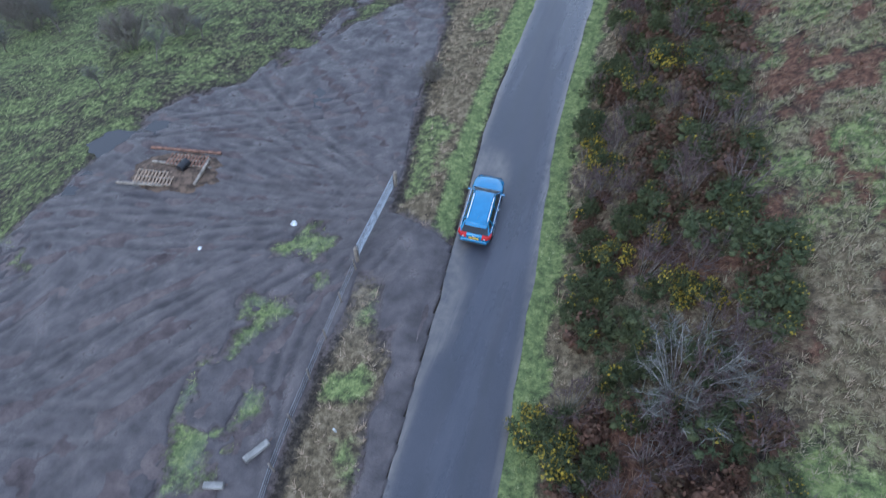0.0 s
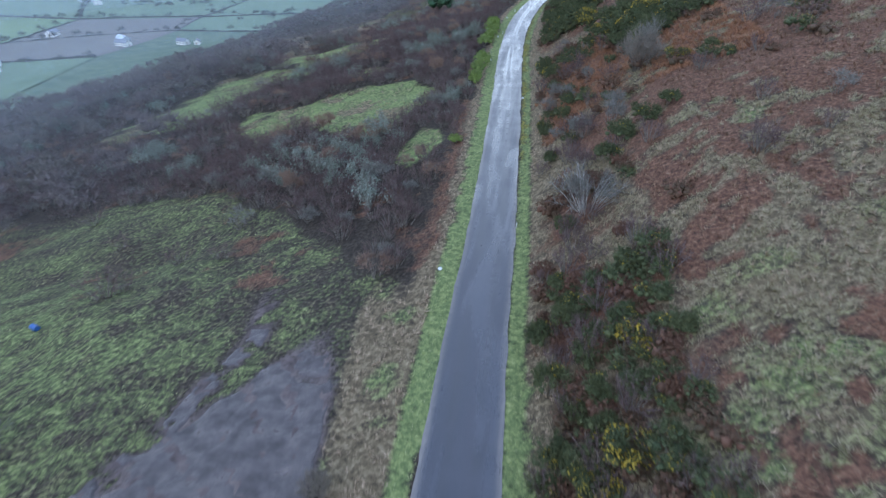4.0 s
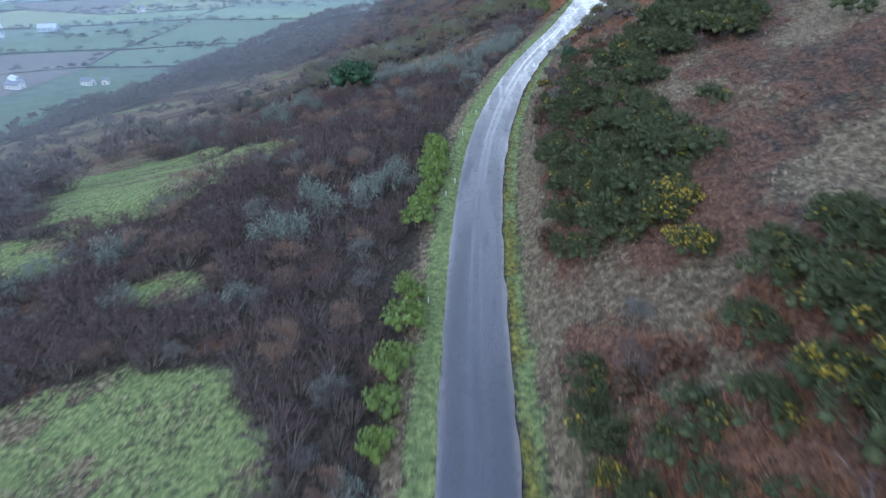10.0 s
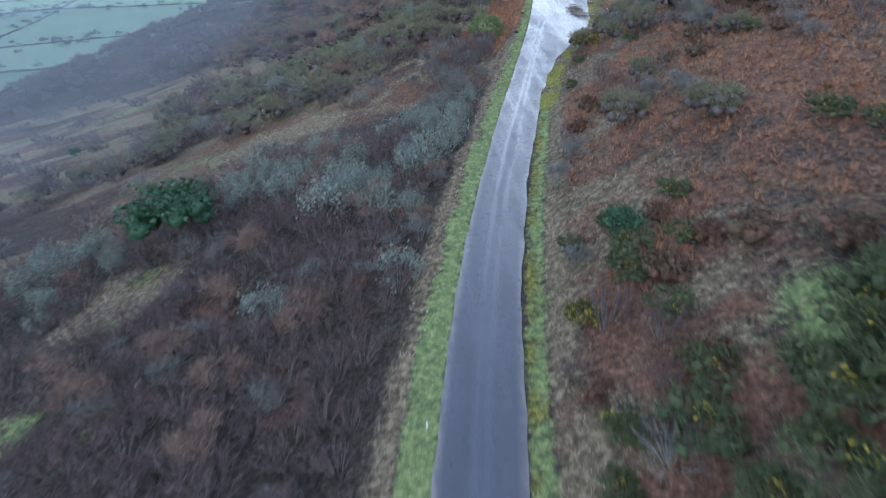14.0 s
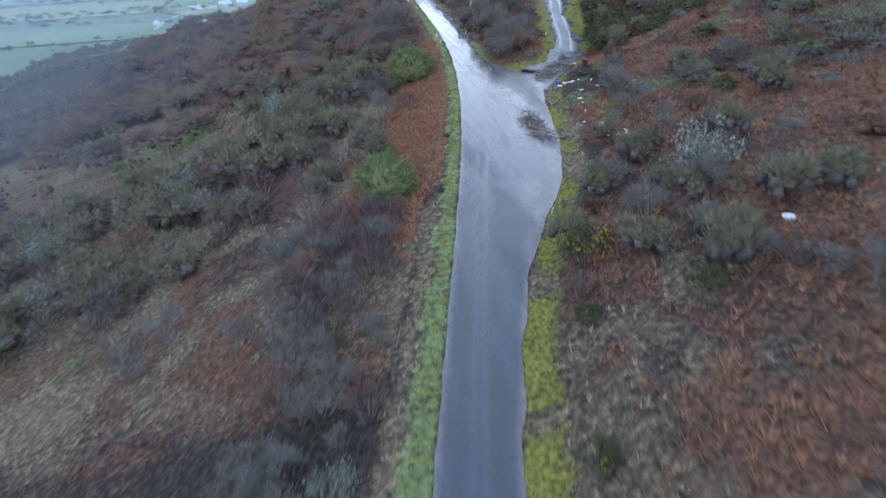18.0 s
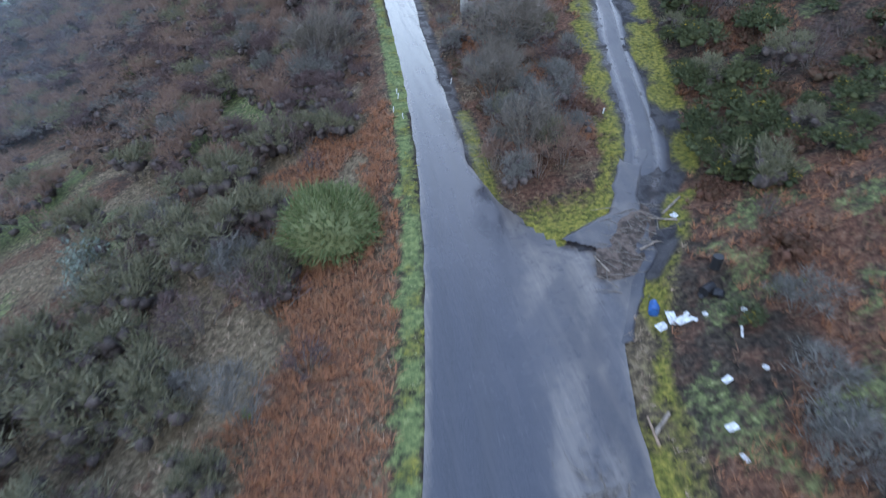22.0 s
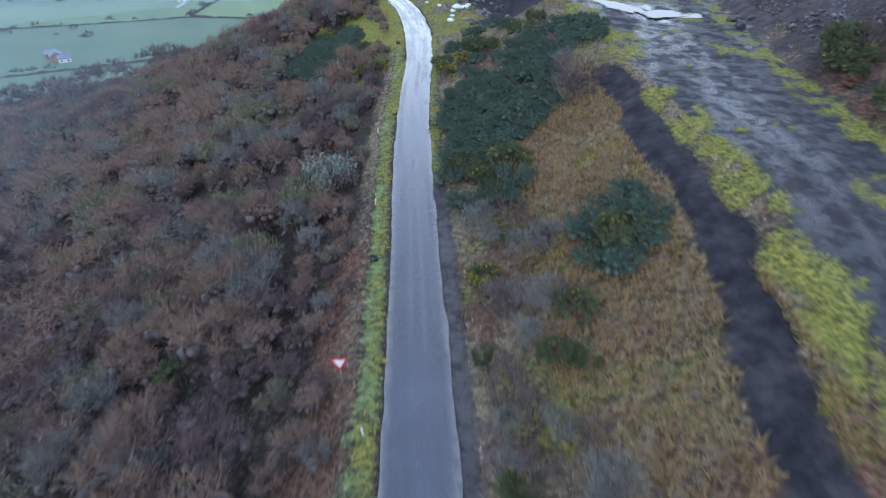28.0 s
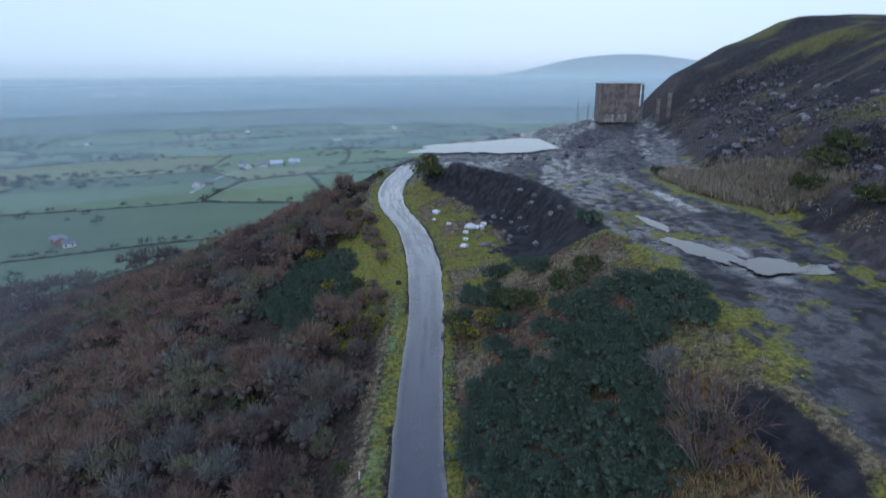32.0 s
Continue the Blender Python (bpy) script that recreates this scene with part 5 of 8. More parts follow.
species("holly", "holly_tree", "dark evergreen holly tree among bare scrub", "tree", "", meshes("holly", holly_s, ("trunk", "crown"), (BARK, LEAF_HOLLY)))
species("dome", "round_bush", "rounded green bush beside the bracken verge", "bush", "", meshes("dome", dome_s, ("stem_clump", "foliage"), (BARK, LEAF_DOME)))
species("bramble", "bramble_patch", "low bramble patch with dark and reddish leaves", "bramble", "bramble patches", meshes("bramble", bramble_s, ("foliage",), (LEAF_BRAMBLE,)))
species("tree", "bare_tree", "leafless grey-brown tree on the hillside", "tree", "bare trees", meshes("tree", tree_s, ("trunk", "crown"), (BARK, TWIG_GREY)))
species("pale", "spreading_bush", "leafless pale grey bush with spreading limbs", "bush", "", meshes("pale", pale_tree_s, ("trunk", "crown"), (BARK_PALE, TWIG_GREY)))


def plant_one(key, x, y, size=1.0, turn=None, tall=1.0, label=""):
    name, lab, cat, group, variants, roots, used = SPECIES[key]
    i = used[0] % len(variants)
    used[0] += 1
    m = Matrix.LocRotScale((x, y, land_at(x, y) - 0.05), Euler((0, 0, R.uniform(0, 6.28) if turn is None else turn)), None)
    if roots[i] is None:
        roots[i] = thing_of(name, lab, cat, group, variants[i])
        roots[i].scale = (1, 1, 1)
        roots[i].matrix_basis = m
        ob = roots[i]
    else:
        ob = copy_thing(roots[i], m)
    ob.scale = (size, size, size * tall)
    if label:
        ob["label"] = label
    return ob


def scatter(key, name, label, category, spots, soups):
    """Many plants of a kind that nobody could count, as one mesh of each material."""
    name_, lab_, cat_, group_, variants, _, _ = SPECIES[key]
    if not len(spots):
        return
    root = None
    for p in range(len(variants[0])):
        vs, fs, count = [], [], 0
        protos = [s[p].arrays() for s in soups]
        for x, y, z, size, turn, keep in spots:
            v, f = protos[int(turn * 100) % len(protos)]
            if keep < 1:
                f = f[: max(20, int(len(f) * keep))]
            c, s = math.cos(turn), math.sin(turn)
            q = np.column_stack([v[:, 0] * c - v[:, 1] * s, v[:, 0] * s + v[:, 1] * c, v[:, 2]]) * size + (x, y, z)
            vs.append(q)
            fs.append(f + count)
            count += len(q)
        me = mesh_of(name, np.concatenate(vs), np.concatenate(fs), False)
        me.materials.append(variants[0][p][1].materials[0])
        ob = new(name if p == 0 else variants[0][p][0], me)
        if root is None:
            root = tagged(ob, label, category, kind="stuff")
        else:
            ob.parent = root


# single plants that stand out, by kind: x, y, size
LANDMARKS = {
    "bloom": [(3.3, 35.5, 1.15), (3.9, 42.5, 1.1), (2.0, 33.8, 0.9), (1.4, 9.6, 0.9), (3.2, 8.3, 1.0), (3.0, 19.5, 0.8), (12, 82, 1.0), (10.5, 105, 1.6), (8.3, 103.5, 1.3), (6.3, 105, 1.2),
              (12.5, 103, 1.5), (9, 99.5, 1.3), (4.2, 121, 1.1), (4.6, 117, 1.2), (4.8, 122, 1.2), (3.2, 126.5, 1.2), (1.4, 130.5, 1.1), (14.5, 218, 1.25), (27, 327.6, 1.0), (28.8, 369.4, 1.0),
              (31.5, 370, 1.1), (16.2, 377.5, 1.2), (18.3, 376, 1.1), (20.5, 374.5, 1.0), (17, 416, 1.2), (15.4, 391, 1.0), (11, 407, 1.3), (7, 149.5, 1.3)],
    "gorse": [(0.6, 47, 1.0), (6.6, 43, 0.9), (4.6, 39, 0.9), (5.6, 69, 1.2), (4.3, 66, 1.1), (7.6, 70, 1.1), (9.6, 70.5, 0.9), (-0.3, 73, 0.8), (1.4, 75, 0.8), (11.5, 110, 1.6), (4, 105, 1.2), (13.5, 108, 1.5),
              (8, 109, 1.4), (10, 113, 1.3), (0.6, 123, 1.2), (2.4, 128, 1.3), (0.2, 131, 1.2), (-2.0, 140, 0.9), (0.6, 144, 1.2), (2.5, 147, 1.3), (3.6, 150, 1.3), (7, 142, 1.4), (9.5, 147, 1.6), (12, 149, 1.8),
              (16, 149, 1.8), (10.5, 155, 2.0), (13, 158, 2.0), (7, 146, 1.5), (5.2, 144, 1.3), (3, 143, 1.2), (15, 154, 1.8), (18.5, 119, 1.6), (20, 121, 1.4), (12, 212, 0.7), (8.7, 203, 0.7), (36.8, 264.8, 1.3), (37.2, 267.2, 1.4), (38.6, 270.0, 1.5), (40.6, 272.0, 1.5), (41.2, 268.5, 1.6), (43.2, 273.0, 1.5), (38.0, 263.0, 1.3),
              (39, 266.5, 1.3), (41, 276, 1.5), (44, 281, 1.7), (48, 279, 1.7), (46, 288, 1.8), (50, 296, 2.0), (52, 304, 2.1), (55, 299, 2.0), (49.5, 303, 1.6), (54, 312, 2.0), (58, 318, 2.0),
              (35, 325.5, 1.3), (34, 371, 1.4), (33, 373, 1.2), (38, 368.5, 1.4), (40, 370, 1.2), (31, 343, 1.1), (29, 341, 1.0), (28.5, 372, 1.0), (19, 387, 1.0), (14, 417, 1.3), (9, 427, 1.5), (22, 452, 0.8), (29.8, 434, 2.2), (31.8, 433, 1.8), (30.6, 438, 1.9),
              (70, 383, 1.5), (74, 386, 1.8), (78, 388, 2.0), (69, 373, 1.4), (66, 411, 0.9), (20.5, 441, 1.0), (15, 436, 1.2), (33, 488, 1.2), (50, 493, 1.0)],
    "willow": [(-19.2, 68.5, 1.3), (-27, 78, 1.2), (-30, 80.5, 1.3), (-24, 80.5, 1.1), (-33.5, 84, 1.3), (-36, 80, 1.2), (-38, 86, 1.2), (-28, 84.5, 1.1), (-22.5, 76, 1.2), (-21, 72, 1.1), (-41, 84, 1.1), (-31, 88, 1.0), (-33, 78, 1.1), (-25.5, 75, 1.0), (-19.6, 170, 1.1), (-10.8, 170, 1.1), (-8.8, 187, 1.4), (-7.5, 190, 1.3), (16.5, 345.2, 1.35), (-17.5, 184, 1.6), (-38, 124.5, 1.0), (-26.5, 122, 1.0)],
    "fresh": [(-12.6, 107.5, 1.0), (-12.9, 110.2, 1.1), (-12.6, 113.5, 1.3), (-12.7, 117.8, 1.4), (-12.9, 121.0, 1.2), (-13.4, 131.5, 1.3), (-13.2, 134, 1.2), (-13.2, 141.5, 1.5), (-13.0, 144, 1.4), (-13.4, 146.5, 1.3), (-13.0, 139, 1.3), (-13.6, 149, 1.0), (-13.2, 136.5, 1.1), (-12.2, 82.8, 0.8), (5.0, 256, 0.35), (-10.2, 191.5, 0.6)],
    "holly": [(-31.8, 185.5, 1.9), (3.0, 167.5, 0.62), (-47, 252, 0.45), (-84, 260, 0.6)],
    "dome": [(2.9, 234.4, 1.4), (10.4, 266.8, 1.6), (4.0, 243.5, 0.55)],
    "pale": [(6.8, 12.5, 1.0), (0.4, 153, 0.55)],
    "tree": [(1.8, 60.5, 0.7), (9.0, 85.5, 1.0), (-37, 31, 0.5), (-35, 35, 0.5), (-56, 37, 0.8), (-60, 33, 0.7), (-112, 228, 1.2), (-108, 235, 0.9), (-62, 233, 1.1), (-40, 27, 0.5), (20.6, 204, 0.55), (-95, 210, 1.0)],
}
for key, spots in LANDMARKS.items():
    for x, y, size in spots:
        plant_one(key, x, y, size)
plant_one("fan", 11.6, 302, 1.45)
plant_one("fan", 8.6, 84.5, 0.95, label="tall leafless grey bush on the bracken bank")
plant_one("pale", 2.4, 59.5, 1.2, label="spreading leafless pale bush on the roadside bank")
plant_one("fan", 29.2, 289.5, 1.35, label="large leafless grey bush between lane and track")
plant_one("fan", 27.5, 286.5, 0.75, label="large leafless grey bush between lane and track")
plant_one("fan", 32.0, 293, 0.7, label="large leafless grey bush between lane and track")
plant_one("fan", 25.6, 272.5, 0.95, label="leafless grey-brown bush on the mossy nose of the bank")
plant_one("fan", 25.8, 282.0, 1.0, label="large leafless grey bush between lane and track")
for fx, fy, fs in ((-42.5, 33.6, 0.8), (-38, 35.5, 0.6), (-66, 42, 1.1), (-61, 38, 0.9), (-70, 47, 1.2), (-57, 45, 0.8), (-12.6, 33.5, 0.35), (-72, 38, 1.0)):
    plant_one("fan", fx, fy, fs, label="leafless grey-brown bush at the edge of the pasture")
for fx, fy, fs in ((-34.5, 266.5, 1.8), (-29.6, 270.5, 1.7), (-14.9, 264, 1.6), (-5.3, 260.3, 1.5), (-3.5, 264.5, 1.4), (-44.4, 305, 1.7), (-27.2, 308, 1.6), (-13.4, 287, 1.6), (-1.6, 275, 1.5),
                   (-9.0, 267, 1.7), (-5.0, 271.5, 1.6), (0.5, 270.5, 1.4), (3.4, 272.5, 1.5), (-11.0, 297.5, 1.6), (-12.5, 365, 1.6), (-20, 262, 1.3), (-24.5, 267, 1.5)):
    plant_one("olive", fx, fy, fs * 1.2, tall=1.15)
for fx, fy, fs in ((-3.5, 235, 1.7), (1.3, 225, 1.5), (2.2, 229, 1.5), (8.3, 257.3, 1.1), (-6, 230, 1.6), (-1, 231.5, 1.5), (-2.0, 226, 1.5), (-4.5, 222, 1.5)):
    plant_one("bare", fx, fy, fs)
plant_one("willow", 23.1, 220.0, 1.5, label="grey-green willow bush on the bracken slope")
plant_one("grey", -4.8, 228.5, 1.6)
plant_one("grey", 29.2, 245.0, 1.4)
plant_one("willow", 15.8, 345.4, 1.5, label="pale lichened bush on the roadside bank")
plant_one("red", 16.9, 351.0, 1.0)
plant_one("fan", 17.3, 363.8, 0.75, label="leafless grey-brown bush on the roadside bank")
for fx, fy, fs in ((11.5, 286, 0.95), (12, 290, 1.0), (9.6, 294, 1.0), (12.8, 297.5, 0.9), (8, 289.5, 1.0), (12.2, 282.5, 0.85), (7.4, 298, 1.0)):
    plant_one("wood_brown", fx, fy, fs)
for fx, fy, fs in ((29.5, 340.0, 1.4), (27.6, 343.6, 1.2), (31.5, 340.5, 1.3), (30.2, 337.0, 1.1)):
    plant_one("gorse", fx, fy, fs)
plant_one("grey", 29.8, 287.5, 1.7)
plant_one("grey", 27.6, 291.5, 1.6)
plant_one("bare", 38.4, 347.0, 1.9, label="dark purple leafless bush beside the quarry track")
plant_one("bare", 37.6, 345.8, 1.6)
plant_one("grey", 38.6, 352.5, 1.1)
plant_one("grey", 22.4, 219.5, 1.2)
plant_one("olive", 21.4, 217.6, 0.9)
plant_one("grey", 29.5, 246.5, 1.3)
plant_one("grey", 31.0, 248.5, 1.2)


def sow(box, step, chance, seed, clear=()):
    """Jittered grid of spots over box, kept by chance(x, y)."""
    g = np.random.default_rng(seed)
    x0, x1, y0, y1 = box
    xs, ys = np.meshgrid(np.arange(x0, x1, step), np.arange(y0, y1, step))
    x = (xs + g.uniform(-0.45, 0.45, xs.shape) * step).ravel()
    y = (ys + g.uniform(-0.45, 0.45, xs.shape) * step).ravel()
    keep = g.uniform(size=x.shape) < chance(x, y)
    return np.column_stack([x[keep], y[keep]])


def rel(x, y):
    yc = np.clip(y, -40, 446)
    return left_edge(y) - x, x - right_edge(y), x - road_x(yc) - road_w(yc) / 2


def grassy(x, y):
    g = np.zeros_like(x)
    for i, (cx, cy, ax, ay) in enumerate(GRASSY):
        g = np.maximum(g, patch(x, y, cx, cy, ax, ay, 0.9, i))
    g = np.maximum(g, low_pasture(x, y) * np.interp(y, [46, 56], [1.0, 0.94]))
    return np.maximum(g, yard_share(x, y))


def chance_left(x, y):
    dl, _, _ = rel(x, y)
    thick = np.interp(y, [-40, 40, 62, 70, 195, 212, 250, 290, 330, 450], [0.02, 0.03, 0.5, 0.95, 0.95, 0.22, 0.2, 0.45, 0.9, 0.9])
    n = grain(x, y, 16, 91)
    thick = np.clip(thick + (n - 0.5) * 2.6 * ((y > 205) & (y < 300)), 0, 1)
    thick = np.where((dl > 8) & (dl < 30) & (y > 240) & (y < 300), np.maximum(thick, 0.36), thick)
    thick = np.where((dl > 28) & (y > 285) & (y < 335), thick * 0.5, thick)
    thick = np.where((dl < 11) & (y > 193) & (y < 232), 0.95, thick)
    thick = np.where((dl < 10) & (y >= 232) & (y < 262), thick * 0.3, thick)
    thick = np.where((dl > 26) & (y > 165) & (y < 340), thick * (1 - 0.85 * smooth(0.5, 0.58, grain(x * 0.5 + 0.25 * y, y, 15, 24))), thick)
    margin = np.interp(y, [-40, 60, 100, 200, 228, 240, 258, 268, 300, 450], [7, 5.5, 3.6, 3.4, 4.5, 6.5, 6.0, 3.2, 3.0, 3.2])
    heath = np.hypot((x - 12.5) / 8.5, (y - 392) / 16) < 1
    return (dl > margin) * thick * (1 - grassy(x, y)) * np.where(heath, 0.05, 1.0)


def chance_right(x, y):
    _, te, _ = rel(x, y)
    p = np.where(y < 52, 1.0 * (te < 10.2) * (te > 1.8), 0.0)
    p = np.where((y >= 52) & (y < 104), 0.7 * (te < 9) + 0.05 + 0.22 * (y > 74) * (te >= 9), p)
    p = np.where((y >= 104) & (y < 156), np.where(te < 8, 0.9 * (grain(x, y, 9, 93) > 0.4), 0.05) * (te > 3.2), p)
    p = np.where((y >= 156) & (y < 170), 0.6 * (te < 10) + 0.1, p)
    p = np.where((y >= 170) & (y < 262), 0.1 + 0.3 * (grain(x, y, 14, 94) > 0.52) + 0.22 * (y > 215), p)
    p = np.where((y >= 262) & (y < 345), 0.78, p)
    p = np.where(y >= 345, 0.02, p)
    return (te > np.where(y < 52, 1.6, 2.3)) * p


def chance_island(x, y):
    _, _, dr = rel(x, y)
    tl = track_left(y)
    return (np.hypot(x - 28.6, y - 302.5) > 3.2) * (y > 268) * (y < 384) * (dr > 1.6) * (x < tl - 1.0) * (np.abs(x - sx_at(y)) > 2.3) * ((x < 31.5) | (y < 305) | (y > 346)) * np.where(y < 300, 0.75, np.where(y < 345, np.where(dr < 7, 0.75, 0.3), 0.3))


def te_at(x, y):
    return x - float(right_edge(np.array([float(y)]))[0])


def kind_at(x, y, side, g):
    """Which plant grows here."""
    n = float(grain(np.array([x]), np.array([y]), 11, 95)[0])
    u = g.uniform()
    if side == "left":
        if y < 205:
            pale = n > 0.68 or (178 < y and n > 0.47)
            if pale and u < (0.65 if y > 178 else 0.4):
                return "willow"
            return "bare" if u < 0.88 else ("grey" if u < 0.94 else "tan")
        if y < 290:
            return "olive" if u < 0.42 and y > 232 else ("grey" if u < 0.6 else ("bare" if u < 0.92 else ("tan" if u < 0.97 else "willow")))
        return "wood_tan" if n > 0.5 and u < 0.5 else ("wood_brown" if u < 0.46 else ("wood_grey" if u < 0.6 else ("wood_tan" if u < 0.84 else ("olive" if u < 0.985 else "gorse"))))
    if side == "right":
        if y < 52:
            return "gorse" if u < 0.42 else ("bramble" if u < 0.66 else ("bare" if u < 0.94 else "bloom"))
        if y < 100:
            return "bramble" if u < 0.3 else ("bare" if u < 0.65 else ("gorse" if u < 0.85 else "grey"))
        if y < 170:
            return "gorse" if u < 0.6 else ("bramble" if u < 0.75 else ("bare" if u < 0.9 else ("bloom" if u < 0.94 else "grey")))
        if y < 262:
            return "grey" if u < 0.3 else ("bare" if u < 0.55 else ("olive" if u < 0.7 else ("bramble" if u < 0.86 else "gorse")))
        return "gorse" if u < 0.42 else ("bare" if u < 0.68 else ("bramble" if u < 0.9 else "olive"))
    if y < 300:
        return "wood_grey" if u < 0.22 else ("grey" if u < 0.34 else ("bare" if u < 0.66 else ("tan" if u < 0.76 else ("olive" if u < 0.84 else "bramble"))))
    if y < 335:
        return "bare" if u < 0.45 else ("gorse" if u < 0.6 else "grey")
    return "broom"


counts = {}
rest = {}
SOUPS = {"wood_tan": wood_s, "wood_brown": wood_s, "wood_grey": wood_s, "bare": bare_s, "grey": grey_s, "tan": tan_s, "olive": olive_s, "willow": willow_s, "gorse": gorse_s, "bramble": bramble_s, "bloom": bloom_s, "broom": broom_s, "tree": tree_s}
LIMIT = {"red": 5, "wood_tan": 115, "wood_brown": 115, "wood_grey": 80, "bare": 230, "grey": 150, "tan": 60, "olive": 120, "willow": 150, "gorse": 115, "bramble": 130, "bloom": 12, "broom": 150}
G2 = np.random.default_rng(23)
spots = []
for side, box, step, chance in (("left", (-75, 30, -5, 440), 2.0, chance_left), ("left", (-128, -75, 74, 215), 2.7, chance_left), ("right", (-5, 85, 52, 345), 2.1, chance_right), ("right", (-5, 20, -6, 52), 1.35, chance_right), ("island", (20, 46, 266, 384), 1.9, chance_island)):
    for x, y in sow(box, step, chance, len(side)):
        dl, te, dr = (float(a[0]) for a in rel(np.array([x]), np.array([y])))
        away = max(dl, te if side == "right" else 0)
        spots.append((away, x, y, side))
spots.sort()
# nearest first; the far ones thin out into one mass
for away, x, y, side in spots:
    if side == "left" and away > 40 and G2.uniform() < 0.3:
        continue
    key = kind_at(x, y, side, G2)
    size = {"wood_tan": 0.72, "wood_brown": 0.66, "wood_grey": 0.7, "bare": 1.05 if side == "left" else 0.9, "grey": 0.9, "tan": 1.0, "olive": 1.05, "willow": 1.0, "gorse": 0.8, "bramble": 0.95, "bloom": 0.75, "broom": 0.9}[key] * G2.uniform(0.7, 1.25)
    if side == "left" and 205 < y < 300 and away > 9:
        size *= 1.35
    if side == "left" and y >= 295:
        if away > 7 and G2.uniform() < 0.3:
            continue
        size *= 1.3 if away > 7 else 0.9
    if side == "left" and away < 6:
        size *= 0.75
    if side == "right" and y > 290:
        size *= 1.25
    counts[key] = counts.get(key, 0) + 1
    if side == "right" and 104 < y < 156 and key == "gorse":
        size *= 1.35
    if counts[key] <= LIMIT[key]:
        plant_one(key, x, y, size, tall=G2.uniform(0.95, 1.4))
    else:
        turn = G2.uniform(0, 6.28)
        rest.setdefault(key, []).append((x, y, land_at(x, y) - 0.05, size * (1.35 if away > 25 else 1.1), turn, 0.5 if away > 25 else 0.7))

# close gorse on the brow of the bank
for cx, cy, ax, ay in ((9.5, 107, 5.0, 7.0), (13.0, 101.5, 6.5, 6.0), (10.5, 97, 5.0, 4.0), (4.0, 126.5, 3.6, 6.5), (3.4, 134, 4.6, 8.5), (11.5, 151, 7.0, 7.0), (2.6, 146, 3.0, 4.0)):
    for x, y in sow((cx - ax, cx + ax, cy - ay, cy + ay), 2.3, lambda x, y: ((x - cx) / ax) ** 2 + ((y - cy) / ay) ** 2 < 1, int(cx + cy)):
        rich = 100 < cy < 110 and G2.uniform() < 0.08
        if rich or G2.uniform() < 0.22:
            plant_one("bloom" if rich else "gorse", x, y, G2.uniform(1.1, 1.6))
        else:
            rest.setdefault("gorse", []).append((x, y, land_at(x, y) - 0.05, G2.uniform(1.1, 1.6), G2.uniform(0, 6.28), 1.0))
# broom blankets between lane and track, and above the bend
for cx, cy, ax, ay, step in ((32.6, 352.5, 6.0, 9.5, 1.4), (40.5, 361, 4.2, 6.0, 1.5), (35.2, 326.5, 3.0, 3.6, 1.5), (12.5, 396, 5.0, 10.0, 1.6), (15.0, 383, 4.5, 8.0, 1.6), (8.5, 400, 4.5, 10.0, 1.8), (12, 418, 3.5, 6, 1.9)):
    for x, y in sow((cx - ax, cx + ax, cy - ay, cy + ay), step, lambda x, y: ((x - cx) / ax) ** 2 + ((y - cy) / ay) ** 2 < 1, int(cx + cy)):
        counts["broom"] = counts.get("broom", 0) + 1
        if counts["broom"] <= LIMIT["broom"]:
            plant_one("broom", x, y, G2.uniform(0.65, 1.0))
        else:
            rest.setdefault("broom", []).append((x, y, land_at(x, y) - 0.05, G2.uniform(0.65, 1.0), G2.uniform(0, 6.28), 1.0))
SCRUB = {"wood_tan": ("tan_woodland", "leafless tan-brown hillside wood"), "wood_brown": ("brown_woodland", "leafless purple-brown hillside wood"), "wood_grey": ("grey_woodland", "leafless grey hillside wood"), "bare": ("bare_scrub", "thicket of leafless purple-brown scrub"), "grey": ("grey_scrub", "thicket of grey leafless scrub"), "tan": ("young_wood", "leafless tan-brown young woodland"),
         "olive": ("hawthorn_scrub", "scattered olive-grey hawthorn scrub"), "willow": ("willow_scrub", "pale grey-green willow scrub"), "gorse": ("gorse_scrub", "dark green gorse scrub"),
         "bramble": ("bramble_scrub", "low dark bramble scrub"), "broom": ("broom_scrub", "dense low blue-green broom"), "bloom": ("gorse_in_bloom", "gorse scrub with yellow blossom")}
for key, items in rest.items():
    scatter(key, SCRUB[key][0], SCRUB[key][1], "scrub", items, SOUPS[key])

# woods farther down the hillside
wood_spots = []
for x, y in sow((-470, -40, -60, 900), 5.0, lambda x, y: ((rel(x, y)[0] > 60) & (land(x, y) > VALLEY + 8)) * np.where(grain(x, y, 40, 97) > 0.42, 0.95, 0.3) * np.where((y > 205) & (y < 330) & (x > -190), 0.2, 1.0) * (1 - grassy(x, y)) * (1 - 0.7 * smooth(0.5, 0.58, grain(x * 0.5 + 0.25 * y, y, 15, 24)) * (y > 165)), 5):
    wood_spots.append((x, y, land_at(x, y) - 0.1, G2.uniform(1.3, 2.7), G2.uniform(0, 6.28), 1.0))


def far_mass(name, label, spots_, material, kinds=far_wood_s):
    vs, fs, count = [], [], 0
    for x, y, z, size, turn, keep in spots_:
        v, f = kinds[int(turn * 100) % 4][1].arrays()
        c, s_ = math.cos(turn), math.sin(turn)
        vs.append(np.column_stack([v[:, 0] * c - v[:, 1] * s_, v[:, 0] * s_ + v[:, 1] * c, v[:, 2]]) * size + (x, y, z))
        fs.append(f + count)
        count += len(v)
    me = mesh_of(name, np.concatenate(vs), np.concatenate(fs), False)
    me.materials.append(material)
    tagged(new(name, me), label, "wood", kind="stuff")


